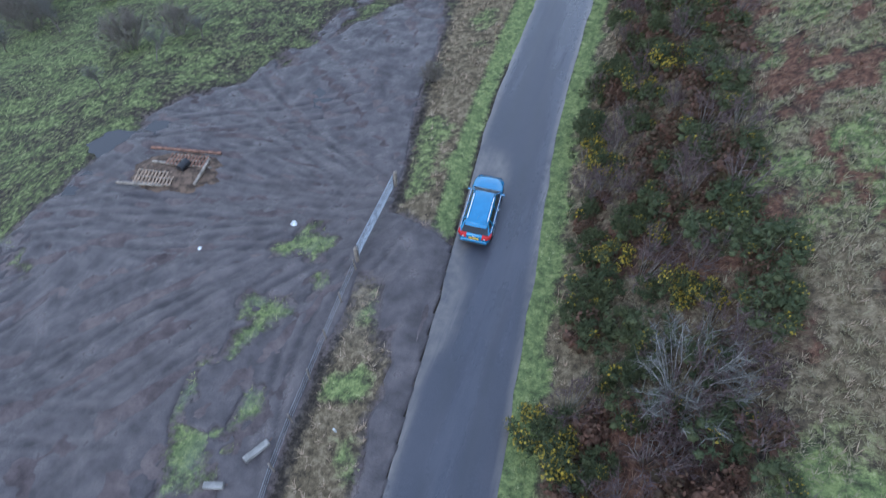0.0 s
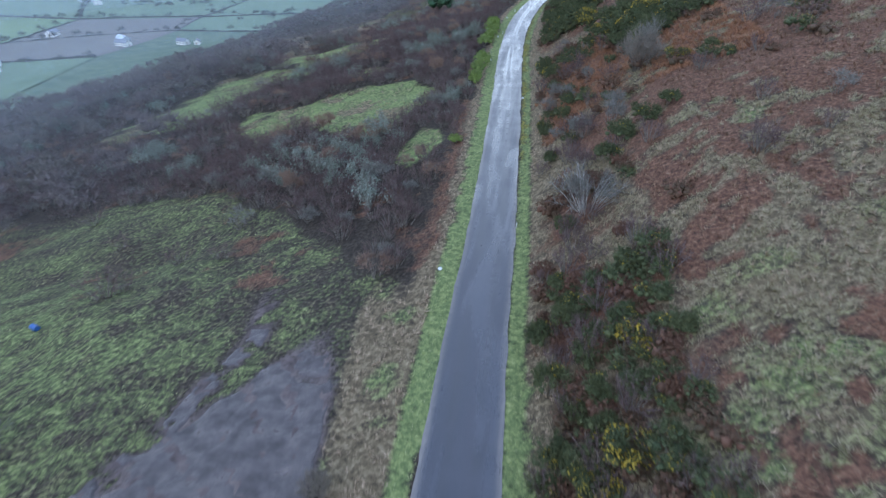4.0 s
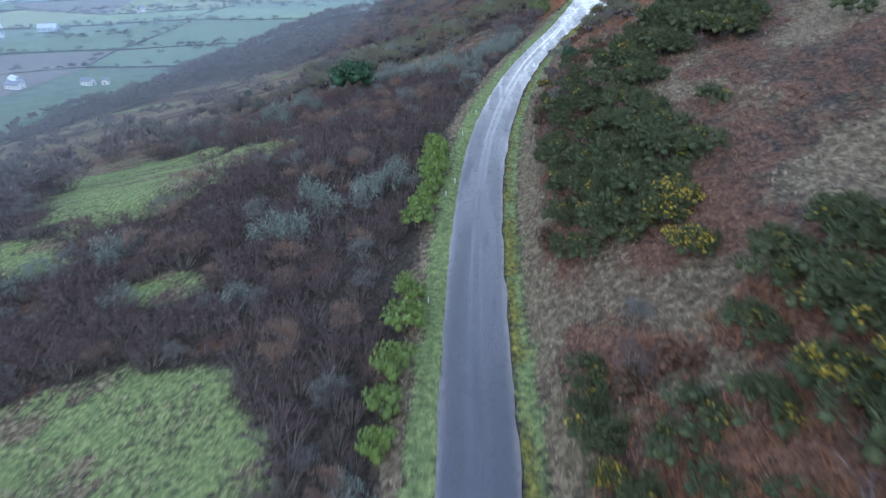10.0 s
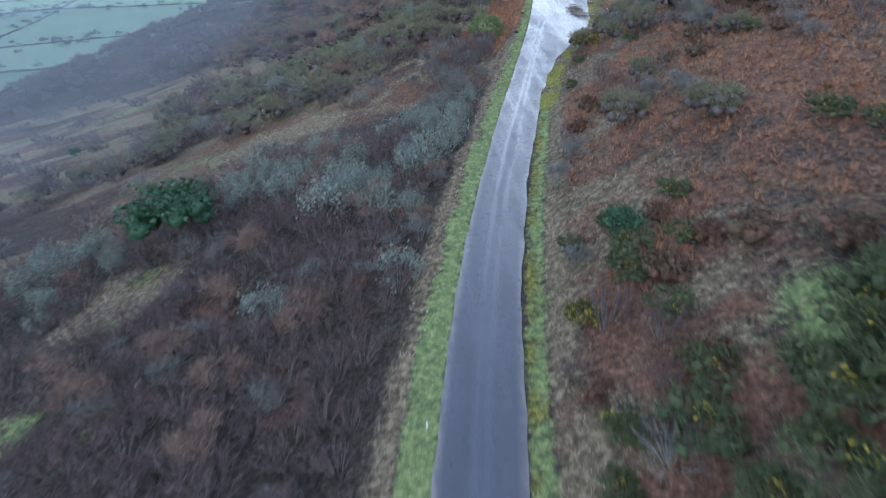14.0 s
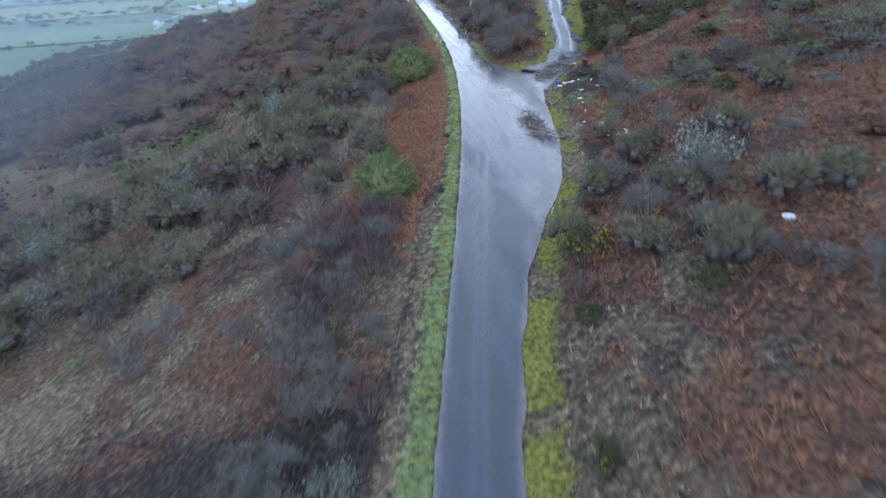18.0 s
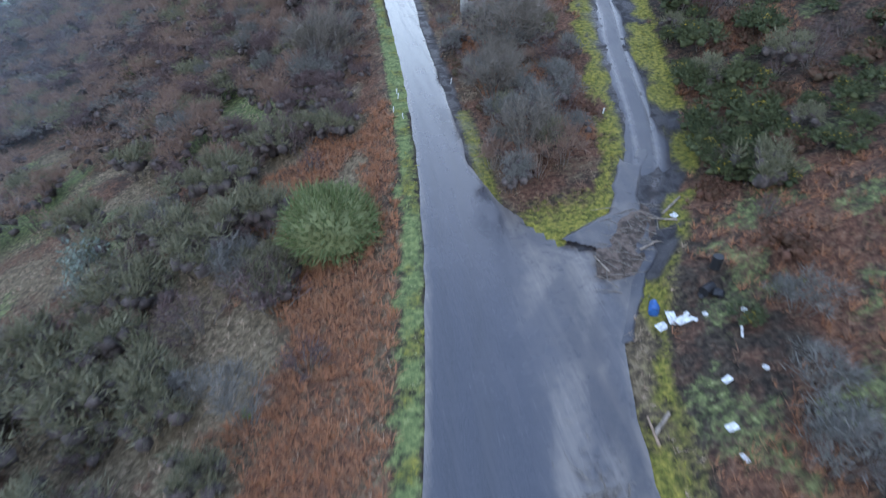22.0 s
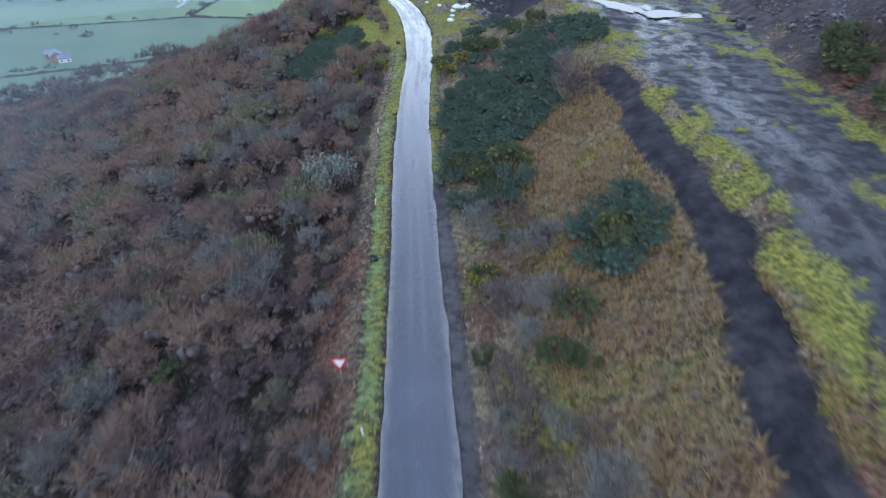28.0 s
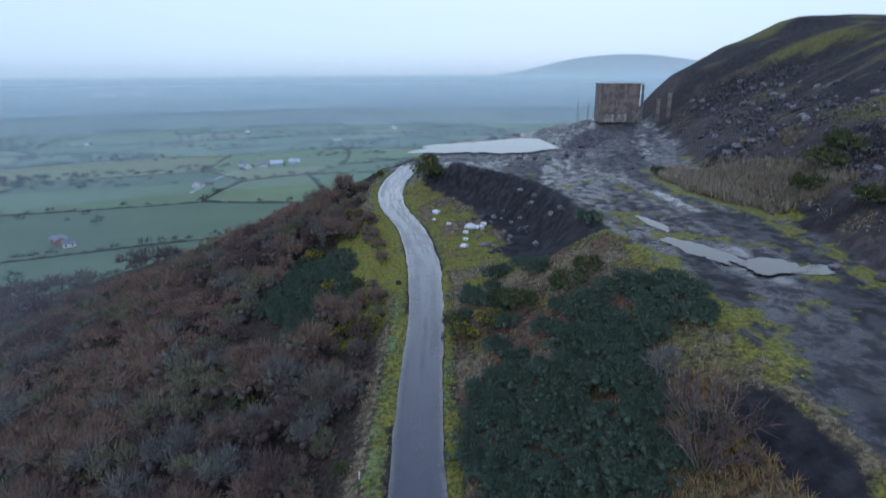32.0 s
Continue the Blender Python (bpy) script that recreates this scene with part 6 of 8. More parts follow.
far_mass("far_purple_wood", "leafless dim purple woodland on the lower slope", wood_spots[0::4], TWIG_DIM)
far_mass("far_brown_wood", "leafless purple-brown woodland on the lower slope", wood_spots[1::4], TWIG_DIM)
far_mass("far_grey_wood", "leafless grey woodland on the lower slope", wood_spots[2::4], TWIG_FAR)
far_mass("far_olive_wood", "leafless olive-brown woodland on the lower slope", wood_spots[3::4], TWIG_FAR)

# ---------------------------------------------------------------- helpers for built things
def box(bm, sx, sy, sz, m=Matrix(), bevel=0.0):
    r = bmesh.ops.create_cube(bm, size=1.0, matrix=m @ Matrix.Diagonal((sx, sy, sz, 1)))
    if bevel:
        bmesh.ops.bevel(bm, geom=list({e for v in r["verts"] for e in v.link_edges}), offset=bevel, segments=1, affect="EDGES")


def rod(bm, a, b, r, sides=8, r2=None):
    a, b = Vector(a), Vector(b)
    q = (b - a).to_track_quat("Z", "Y").to_matrix().to_4x4()
    bmesh.ops.create_cone(bm, cap_ends=True, segments=sides, radius1=r, radius2=r if r2 is None else r2, depth=(b - a).length, matrix=Matrix.Translation((a + b) / 2) @ q)


def prism(bm, outline, y0, y1, m=Matrix()):
    """An outline in x and z, drawn out from y0 to y1."""
    a = [bm.verts.new(m @ Vector((x, y0, z))) for x, z in outline]
    b = [bm.verts.new(m @ Vector((x, y1, z))) for x, z in outline]
    n = len(outline)
    bm.faces.new(a[::-1])
    bm.faces.new(b)
    for i in range(n):
        bm.faces.new((a[i], a[(i + 1) % n], b[(i + 1) % n], b[i]))


def part(name, bm, material, parent=None, label="", smooth_shade=False):
    bmesh.ops.recalc_face_normals(bm, faces=bm.faces)
    me = bpy.data.meshes.new(name)
    bm.to_mesh(me)
    bm.free()
    me.materials.append(material)
    if smooth_shade:
        me.polygons.foreach_set("use_smooth", np.ones(len(me.polygons), bool))
    ob = new(name, me)
    if parent is not None:
        ob.parent = parent
    if label:
        ob["label"] = label
    return ob


def base(name, label, category, x, y, lift=0.0, turn=0.0, group="", z=None):
    ob = tagged(new(name), label, category, group)
    ob.matrix_basis = pose(x, y, (land_at(x, y) if z is None else z) + lift, 0, 0, turn)
    return ob


PAINT_BLUE = plain("blue_car_paint", (0.014, 0.19, 0.37), 0.22, 0.35, 0.05, 3)
PAINT_BLUE.node_tree.nodes["Principled BSDF"].inputs["Coat Weight"].default_value = 0.8
GLASS_DARK = plain("tinted_glass", (0.02, 0.025, 0.03), 0.06, 0.0, 0.05, 2)
RUBBER = plain("black_rubber", (0.02, 0.02, 0.021), 0.75, 0, 0.2, 8)
ALLOY = plain("alloy", (0.55, 0.56, 0.58), 0.3, 0.9, 0.08, 8)
CHROME = plain("bright_trim", (0.75, 0.76, 0.78), 0.18, 1.0, 0.03, 8)
RED_LENS = plain("red_lens", (0.5, 0.02, 0.02), 0.2, 0, 0.1, 8)
CLEAR_LENS = plain("clear_lens", (0.6, 0.62, 0.64), 0.15, 0, 0.1, 8)
YELLOW_PLATE = plain("yellow_plate", (0.75, 0.5, 0.04), 0.4, 0, 0.05, 8)
BLACK = plain("black_plastic", (0.018, 0.018, 0.02), 0.5, 0, 0.2, 8)
ZINC = plain("galvanised_steel", (0.36, 0.39, 0.42), 0.45, 0.7, 0.18, 3)
TIMBER = plain("weathered_timber", (0.24, 0.2, 0.16), 0.85, 0, 0.35, 5, 0.01)
TIMBER_NEW = plain("sawn_timber", (0.27, 0.19, 0.13), 0.8, 0, 0.3, 5, 0.005)
TIMBER_RUST = plain("stained_timber", (0.2, 0.1, 0.065), 0.8, 0, 0.35, 5, 0.005)
CONCRETE = plain("weathered_concrete", (0.3, 0.285, 0.26), 0.85, 0, 0.35, 0.8, 0.01)
CONCRETE_BROWN = plain("stained_concrete", (0.18, 0.15, 0.135), 0.85, 0, 0.3, 0.6, 0.02)
WHITE = plain("dirty_white_plastic", (0.6, 0.61, 0.61), 0.5, 0, 0.3, 6)
BLUE_PLASTIC = plain("blue_plastic", (0.03, 0.1, 0.3), 0.45, 0, 0.2, 4)
SIGN_RED = plain("sign_red", (0.55, 0.03, 0.03), 0.4, 0, 0.08, 8)
SIGN_WHITE = plain("sign_white", (0.8, 0.78, 0.78), 0.4, 0, 0.05, 8)
SOIL = plain("heaped_soil", (0.1, 0.075, 0.06), 0.95, 0, 0.5, 2.0, 0.06)
SOIL_BROWN = plain("brown_soil", (0.105, 0.07, 0.048), 0.95, 0, 0.5, 2.0, 0.06)
SLATE = plain("slate_roof", (0.16, 0.17, 0.2), 0.6, 0, 0.25, 0.5)
TILE_RED = plain("clay_tile_roof", (0.3, 0.15, 0.1), 0.7, 0, 0.3, 0.5)
RENDER_WALL = plain("rendered_wall", (0.7, 0.69, 0.66), 0.85, 0, 0.12, 0.6)
SHEET = plain("pale_sheet_roof", (0.5, 0.55, 0.6), 0.5, 0.2, 0.2, 0.4)


# ---------------------------------------------------------------- the estate car on the lane
def loft(bm, stations, m=Matrix()):
    """Skin through closed rings of equal length; the ends are capped."""
    rings = [[bm.verts.new(m @ Vector(p)) for p in ring] for ring in stations]
    n = len(rings[0])
    for a, b in zip(rings, rings[1:]):
        for i in range(n):
            bm.faces.new((a[i], a[(i + 1) % n], b[(i + 1) % n], b[i]))
    bm.faces.new(rings[0][::-1])
    bm.faces.new(rings[-1])


def car_at(x, y, z, turn):
    car = base("estate_car", "blue metallic estate car with silver roof rails, driving on the lane", "car", x, y, 0, turn, z=z)

    def section(yy, half, lo, belt, crown):
        # ring round the lower body: sill, flank, shoulder, deck
        return [(-half * 0.82, yy, lo), (-half * 0.97, yy, lo + 0.14), (-half, yy, lo + 0.36), (-half * 0.98, yy, belt - 0.08), (-half * 0.9, yy, belt), (-half * 0.45, yy, crown),
                (half * 0.45, yy, crown), (half * 0.9, yy, belt), (half * 0.98, yy, belt - 0.08), (half, yy, lo + 0.36), (half * 0.97, yy, lo + 0.14), (half * 0.82, yy, lo)]

    bm = bmesh.new()
    loft(bm, [section(-2.42, 0.68, 0.42, 0.74, 0.76), section(-2.38, 0.8, 0.32, 0.9, 0.92), section(-2.2, 0.9, 0.26, 0.98, 1.0), section(-1.8, 0.93, 0.24, 1.0, 1.02), section(-0.9, 0.935, 0.22, 1.0, 1.02),
              section(0.2, 0.93, 0.22, 0.99, 1.01), section(0.95, 0.92, 0.22, 0.96, 1.0), section(1.5, 0.92, 0.23, 0.92, 0.98), section(2.0, 0.89, 0.25, 0.86, 0.92), section(2.3, 0.79, 0.3, 0.76, 0.81), section(2.44, 0.62, 0.36, 0.64, 0.67)])
    body = part("body", bm, PAINT_BLUE, car, "blue metallic bodywork", True)
    bm = bmesh.new()

    def cabin(yy, low, high, zl, zh):
        return [(-low, yy, zl), (-(low + high) / 2 - 0.02, yy, (zl + zh) / 2), (-high, yy, zh), (high, yy, zh), ((low + high) / 2 + 0.02, yy, (zl + zh) / 2), (low, yy, zl)]

    loft(bm, [cabin(-2.28, 0.76, 0.72, 0.96, 1.0), cabin(-1.75, 0.83, 0.64, 0.97, 1.38), cabin(-1.4, 0.85, 0.62, 0.97, 1.41), cabin(0.1, 0.86, 0.62, 0.96, 1.43), cabin(0.45, 0.86, 0.62, 0.96, 1.4), cabin(1.15, 0.82, 0.74, 0.93, 0.99)])
    part("windows", bm, GLASS_DARK, car, "dark tinted cabin glass").name = "cabin_glass"
    bm = bmesh.new()
    loft(bm, [[(-h, yy, zz - 0.05), (-h * 0.98, yy, zz), (-h * 0.6, yy, zz + 0.035), (0, yy, zz + 0.05), (h * 0.6, yy, zz + 0.035), (h * 0.98, yy, zz), (h, yy, zz - 0.05)]
              for yy, h, zz in ((-1.98, 0.63, 1.36), (-1.7, 0.66, 1.4), (-1.0, 0.665, 1.425), (0.0, 0.665, 1.435), (0.42, 0.65, 1.41), (0.55, 0.63, 1.37))])
    part("roof", bm, PAINT_BLUE, car, "blue metallic roof panel", True)
    for s in (-1, 1):
        bm = bmesh.new()
        for p, q in (((0.56, -1.68, 1.46), (0.57, -1.6, 1.5)), ((0.57, -1.6, 1.5), (0.57, 0.1, 1.52)), ((0.57, 0.1, 1.52), (0.56, 0.25, 1.46))):
            rod(bm, (s * p[0], p[1], p[2]), (s * q[0], q[1], q[2]), 0.022, 6)
        part("roof_rail", bm, CHROME, car, "silver roof rail")
        for p, q, w in (((0.84, 1.1, 0.97), (0.64, 0.5, 1.38), 0.05), ((0.86, -0.35, 0.98), (0.64, -0.4, 1.41), 0.04), ((0.85, -1.45, 0.99), (0.64, -1.5, 1.4), 0.07), ((0.78, -2.2, 0.98), (0.65, -1.8, 1.38), 0.07)):
            bm = bmesh.new()
            rod(bm, (s * p[0], p[1], p[2]), (s * q[0], q[1], q[2]), w * 0.7, 6)
            part("pillar", bm, PAINT_BLUE, car)
        bm = bmesh.new()
        box(bm, 0.02, 2.9, 0.02, Matrix.Translation((s * 0.875, -0.55, 1.0)))
        part("window_trim", bm, CHROME, car, "bright window trim")
        mirror = None
        bm = bmesh.new()
        box(bm, 0.2, 0.12, 0.13, Matrix.Translation((s * 1.0, 0.82, 1.04)), 0.03)
        mirror = part("wing_mirror", bm, PAINT_BLUE, car)
        bm = bmesh.new()
        box(bm, 0.15, 0.01, 0.1, Matrix.Translation((s * 1.0, 0.752, 1.04)))
        part("mirror_glass", bm, CHROME, mirror)
        for yy in (-0.15, -1.2):
            bm = bmesh.new()
            rod(bm, (s * 0.945, yy - 0.09, 0.86), (s * 0.945, yy + 0.09, 0.86), 0.015, 6)
            part("door_handle", bm, CHROME, car)
        bm = bmesh.new()
        loft(bm, [[(s * 0.44, -2.47, 0.76), (s * 0.44, -2.43, 0.93), (s * 0.44, -2.28, 0.97), (s * 0.44, -2.3, 0.74)], [(s * 0.72, -2.45, 0.77), (s * 0.72, -2.41, 0.95), (s * 0.72, -2.22, 0.98), (s * 0.72, -2.2, 0.75)], [(s * 0.93, -2.26, 0.78), (s * 0.93, -2.22, 0.96), (s * 0.92, -2.02, 0.97), (s * 0.93, -2.02, 0.78)]])
        lamp = part("tail_lamp", bm, RED_LENS, car, "red rear lamp")
        bm = bmesh.new()
        box(bm, 0.12, 0.02, 0.05, Matrix.Translation((s * 0.6, -2.46, 0.82)))
        part("reversing_lens", bm, CLEAR_LENS, lamp)
        bm = bmesh.new()
        loft(bm, [[(s * 0.42, 2.4, 0.56), (s * 0.42, 2.36, 0.66), (s * 0.42, 2.2, 0.68), (s * 0.42, 2.2, 0.56)], [(s * 0.8, 2.2, 0.6), (s * 0.8, 2.15, 0.72), (s * 0.8, 1.9, 0.74), (s * 0.8, 1.9, 0.6)]])
        part("headlamp", bm, CLEAR_LENS, car, "clear headlamp")
        bm = bmesh.new()
        rod(bm, (s * 0.55, -2.46, 0.33), (s * 0.55, -2.3, 0.33), 0.04, 8)
        part("tailpipe", bm, CHROME, car)
        for yy in (1.48, -1.42):
            bm = bmesh.new()
            rod(bm, (s * 0.74, yy, 0.33), (s * 0.95, yy, 0.33), 0.33, 20)
            tyre = part("wheel", bm, RUBBER, car)
            bm = bmesh.new()
            rod(bm, (s * 0.94, yy, 0.33), (s * 0.958, yy, 0.33), 0.23, 20)
            part("rim", bm, ALLOY, tyre, "silver alloy rim")
    bm = bmesh.new()
    box(bm, 1.5, 0.12, 0.2, Matrix.Translation((0, -2.42, 0.5)), 0.03)
    part("rear_bumper", bm, PAINT_BLUE, car)
    bm = bmesh.new()
    box(bm, 1.2, 0.1, 0.1, Matrix.Translation((0, -2.43, 0.34)), 0.02)
    part("rear_diffuser", bm, BLACK, car)
    bm = bmesh.new()
    box(bm, 0.52, 0.015, 0.11, Matrix.Translation((0, -2.47, 0.78)) @ pose(0, 0, 0, -22, 0, 0))
    plate = part("number_plate", bm, YELLOW_PLATE, car, "yellow rear plate with dark bars")
    for i in range(6):
        bm = bmesh.new()
        box(bm, 0.045, 0.006, 0.06, Matrix.Translation((-0.2 + 0.078 * i, -2.482, 0.786)) @ pose(0, 0, 0, -22, 0, 0))
        part("plate_bar", bm, BLACK, plate)
    bm = bmesh.new()
    rod(bm, (-0.1, -2.43, 0.88), (0.1, -2.43, 0.88), 0.02, 6)
    part("boot_trim", bm, CHROME, car)
    bm = bmesh.new()
    box(bm, 1.2, 0.25, 0.03, Matrix.Translation((0, -2.02, 1.4)) @ pose(0, 0, 0, -6, 0, 0), 0.01)
    part("roof_spoiler", bm, PAINT_BLUE, car)
    bm = bmesh.new()
    rod(bm, (0, -1.5, 1.47), (0, -1.62, 1.53), 0.025, 6, 0.008)
    part("aerial", bm, BLACK, car)
    bm = bmesh.new()
    box(bm, 0.9, 0.05, 0.22, Matrix.Translation((0, 2.4, 0.48)), 0.02)
    part("grille", bm, BLACK, car)
    car.scale = (1.04, 1.04, 1.04)
    return car


car_at(-4.87, 21.7, float(road_z(21.7)) + 0.05, 5.5)


# ---------------------------------------------------------------- gate, fence and yard
gate = base("field_gate", "closed galvanised seven-bar field gate at the muddy entrance", "gate", -10.75, 16.5, 0.12, 2.0)
for i in range(7):
    bm = bmesh.new()
    z = 0.12 + (0.0, 0.13, 0.27, 0.42, 0.6, 0.8, 1.02)[i]
    rod(bm, (0, 0, z), (0, 5.6, z), 0.022 if i < 6 else 0.03, 8)
    part("gate_bar", bm, ZINC, gate)
for yy in (0.0, 5.6, 2.8):
    bm = bmesh.new()
    rod(bm, (0, yy, 0.08), (0, yy, 1.2), 0.03, 8)
    part("upright", bm, ZINC, gate)
bm = bmesh.new()
rod(bm, (0.03, 0.05, 0.15), (0.03, 2.8, 1.12), 0.02, 8)
part("diagonal_brace", bm, ZINC, gate)
for yy in (-0.3, 6.0):
    post = base("gate_post", "thick weathered timber gate post", "post", -10.72 - 0.035 * yy, 16.5 + yy, -0.1, 0, "gate posts")
    bm = bmesh.new()
    rod(bm, (0, 0, 0), (0, 0, 1.35), 0.13, 10, 0.12)
    part("shaft", bm, TIMBER, post)
    bm = bmesh.new()
    rod(bm, (0, 0, 1.35), (0, 0, 1.42), 0.13, 10, 0.03)
    part("post_cap", bm, TIMBER, post)
fence = base("wire_fence", "post and wire fence with leaning timber posts along the verge", "fence", -9.8, 8.0)
line = [(-10.5, 15.6), (-10.3, 13.3), (-10.1, 11.0), (-9.85, 8.7), (-9.55, 6.4), (-9.2, 4.1), (-8.8, 1.8), (-8.4, -0.5), (-8.0, -2.8)]
tops = []
for x, y in line:
    z = land_at(x, y) - fence.location.z
    bm = bmesh.new()
    lean = R.uniform(-0.06, 0.06)
    rod(bm, (x + 9.8, y - 8.0, z - 0.2), (x + 9.8 + lean, y - 8.0 + lean, z + 1.1), 0.05, 7, 0.045)
    part("fence_post", bm, TIMBER, fence)
    tops.append(Vector((x + 9.8 + lean, y - 8.0 + lean, z)))
for h in (0.35, 0.65, 0.95):
    for a, b in zip(tops, tops[1:]):
        bm = bmesh.new()
        rod(bm, a + Vector((0, 0, h)), b + Vector((0, 0, h)), 0.008, 4)
        part("wire", bm, ZINC, fence)
for x, y, turn, length in ((-10.4, 4.6, 62, 1.3), (-11.4, 2.6, 20, 0.9)):
    stub = base("concrete_post", "broken concrete post lying in the grass", "post", x, y, 0.15, turn)
    bm = bmesh.new()
    box(bm, length, 0.3, 0.28, Matrix(), 0.03)
    part("shaft", bm, CONCRETE, stub)
    bm = bmesh.new()
    rod(bm, (length / 2, 0, 0), (length / 2 + 0.2, 0.03, 0.02), 0.012, 5)
    part("steel_bar", bm, TIMBER_RUST, stub)


def heap(name, label, category, cx, cy, ax, ay, h, material, seed, turn=0.0):
    """An uneven mound that follows the ground."""
    n, k = 40, 9
    a = np.linspace(0, 2 * math.pi, n, endpoint=False)
    vs = []
    c, s = math.cos(radians(turn)), math.sin(radians(turn))
    for i in range(k):
        f = i / (k - 1)
        r = f * (0.8 + 0.4 * grain(np.cos(a) * 1.7 + seed, np.sin(a) * 1.7, 1.0, seed))
        px, py = np.cos(a) * ax * r, np.sin(a) * ay * r
        x, y = cx + px * c - py * s, cy + px * s + py * c
        z = land(x, y) + h * (1 - f**2) ** 1.2 * (0.7 + 0.6 * grain(x, y, 0.8, seed + 2)) - 0.06
        vs.append(np.stack([x, y, z], -1))
    vs = np.concatenate(vs)
    q = np.arange(n)
    fs = np.concatenate([np.stack([q + n * i, (q + 1) % n + n * i, (q + 1) % n + n * (i + 1), q + n * (i + 1)], 1) for i in range(k - 1)])
    me = mesh_of(name, vs, fs)
    me.materials.append(material)
    return tagged(new(name, me), label, category)


heap("earth_mound", "low mound of brown soil and rotten wood in the yard", "mound", -25.6, 19.0, 3.9, 2.5, 0.5, SOIL_BROWN, 3, 15)


def pallet(x, y, turn, tilt, material, lift):
    p = tagged(new("pallet"), "broken wooden pallet lying on the soil heap", "pallet", "pallets in the yard")
    p.matrix_basis = pose(x, y, land_at(x, y) + lift, tilt, 0, turn)
    for i in range(3):
        bm = bmesh.new()
        box(bm, 2.6, 0.1, 0.1, Matrix.Translation((0, -0.5 + 0.5 * i, 0.05)))
        part("bearer", bm, TIMBER, p)
    for i in range(11):
        bm = bmesh.new()
        box(bm, 0.12, 1.15, 0.022, Matrix.Translation((-1.22 + 0.244 * i, R.uniform(-0.06, 0.06), 0.112)) @ pose(0, 0, 0, 0, 0, R.uniform(-3, 3)))
        part("slat", bm, material, p)
    return p


pallet(-26.4, 18.0, 12, 4, TIMBER_NEW, 0.42)
pallet(-25.2, 20.0, 14, -6, TIMBER_RUST, 0.42)
for x, y, turn, length in ((-26.0, 20.9, 14, 5.0), (-25.4, 19.6, 12, 4.2), (-27.0, 17.2, 16, 3.2), (-23.6, 19.4, 100, 2.4)):
    b = base("timber_beam", "long rotting timber beam on the soil heap", "beam", x, y, 0.4, turn)
    bm = bmesh.new()
    box(bm, length, 0.18, 0.14, Matrix(), 0.015)
    part("plank", bm, TIMBER_RUST if length > 4.5 else TIMBER, b)
    b["label"] = "long rotting timber beam on the soil heap"


def drum(x, y, material, label, lift=0.3, lie=True):
    d = base("plastic_drum", label, "drum", x, y, lift, R.uniform(0, 360))
    bm = bmesh.new()
    a, b = ((-0.4, 0, 0), (0.4, 0, 0)) if lie else ((0, 0, -0.3), (0, 0, 0.5))
    rod(bm, a, b, 0.28, 14)
    part("barrel", bm, material, d)
    bm = bmesh.new()
    m = Vector(a).lerp(Vector(b), 0.5)
    rod(bm, m + (Vector(a) - m) * 0.1, m - (Vector(a) - m) * 0.1, 0.295, 14)
    part("hoop", bm, material, d)


drum(-25.0, 19.4, BLACK, "dark blue plastic drum lying among pallets", 0.65)
drum(-47, 50, BLUE_PLASTIC, "blue plastic drum lying on the grass slope")
drum(30.2, 255.6, BLACK, "black plastic drum dumped on the mossy verge")
drum(30.9, 256.4, BLACK, "black plastic drum dumped on the mossy verge", 0.4, False)
drum(27.4, 255.8, BLUE_PLASTIC, "blue plastic tub dumped beside the lay-by", 0.25)


def bag(x, y, size, label, material=WHITE, lift=0.0):
    """A crumpled sack."""
    bm = bmesh.new()
    bmesh.ops.create_icosphere(bm, subdivisions=2, radius=size)
    for v in bm.verts:
        v.co *= 1 + 0.35 * (noise.noise(v.co * (2.2 / size) + Vector((x, y, 0))))
        v.co.z *= 0.55
    ob = part("rubbish_bag", bm, material)
    ob.location = (x, y, land_at(x, y) + size * 0.3 + lift)
    return tagged(ob, label, "rubbish")


for x, y, s in ((-15.66, 17.5, 0.22), (-20.0, 13.9, 0.14), (-9.3, 54.5, 0.2), (22.4, 211, 0.35), (15.5, 306.5, 0.3), (20.4, 384, 0.35), (15.6, 402, 0.35), (-4.6, 100.2, 0.2), (13.1, 344.5, 0.25)):
    bag(x, y, s, "small white plastic sack lying in the grass")
for x, y, s in ((28.6, 254.7, 0.14), (29.3, 254.2, 0.15), (32.5, 262.9, 0.26), (31.0, 253.6, 0.16), (24.8, 241.8, 0.16), (26.0, 244.4, 0.12), (29.9, 250.2, 0.16)):
    bag(x, y, s, "white household rubbish sack dumped on the verge")
for x, y, s in ((30.2, 412.6, 0.7), (34.4, 403, 0.9), (35.6, 402.2, 0.7), (33.4, 401.0, 0.5), (32.4, 395, 0.6), (31.5, 406, 0.45), (36.5, 404, 0.5), (33.0, 398, 0.4), (29.5, 409, 0.35)):
    bag(x, y, s, "white fly-tipped rubbish spilled in the hollow")


def appliance(x, y, turn, w, h, d, label):
    a = base("fridge", label, "appliance", x, y, 0.05, turn, "dumped appliances")
    bm = bmesh.new()
    box(bm, w, d, h, Matrix.Translation((0, 0, h / 2)), 0.02)
    part("cabinet", bm, WHITE, a)
    bm = bmesh.new()
    box(bm, w * 0.96, 0.04, h * 0.94, Matrix.Translation((0, -d / 2 - 0.02, h / 2)), 0.01)
    door = part("door", bm, WHITE, a)
    bm = bmesh.new()
    box(bm, 0.03, 0.03, 0.3, Matrix.Translation((w * 0.38, -d / 2 - 0.06, h * 0.6)))
    part("handle", bm, BLACK, door)


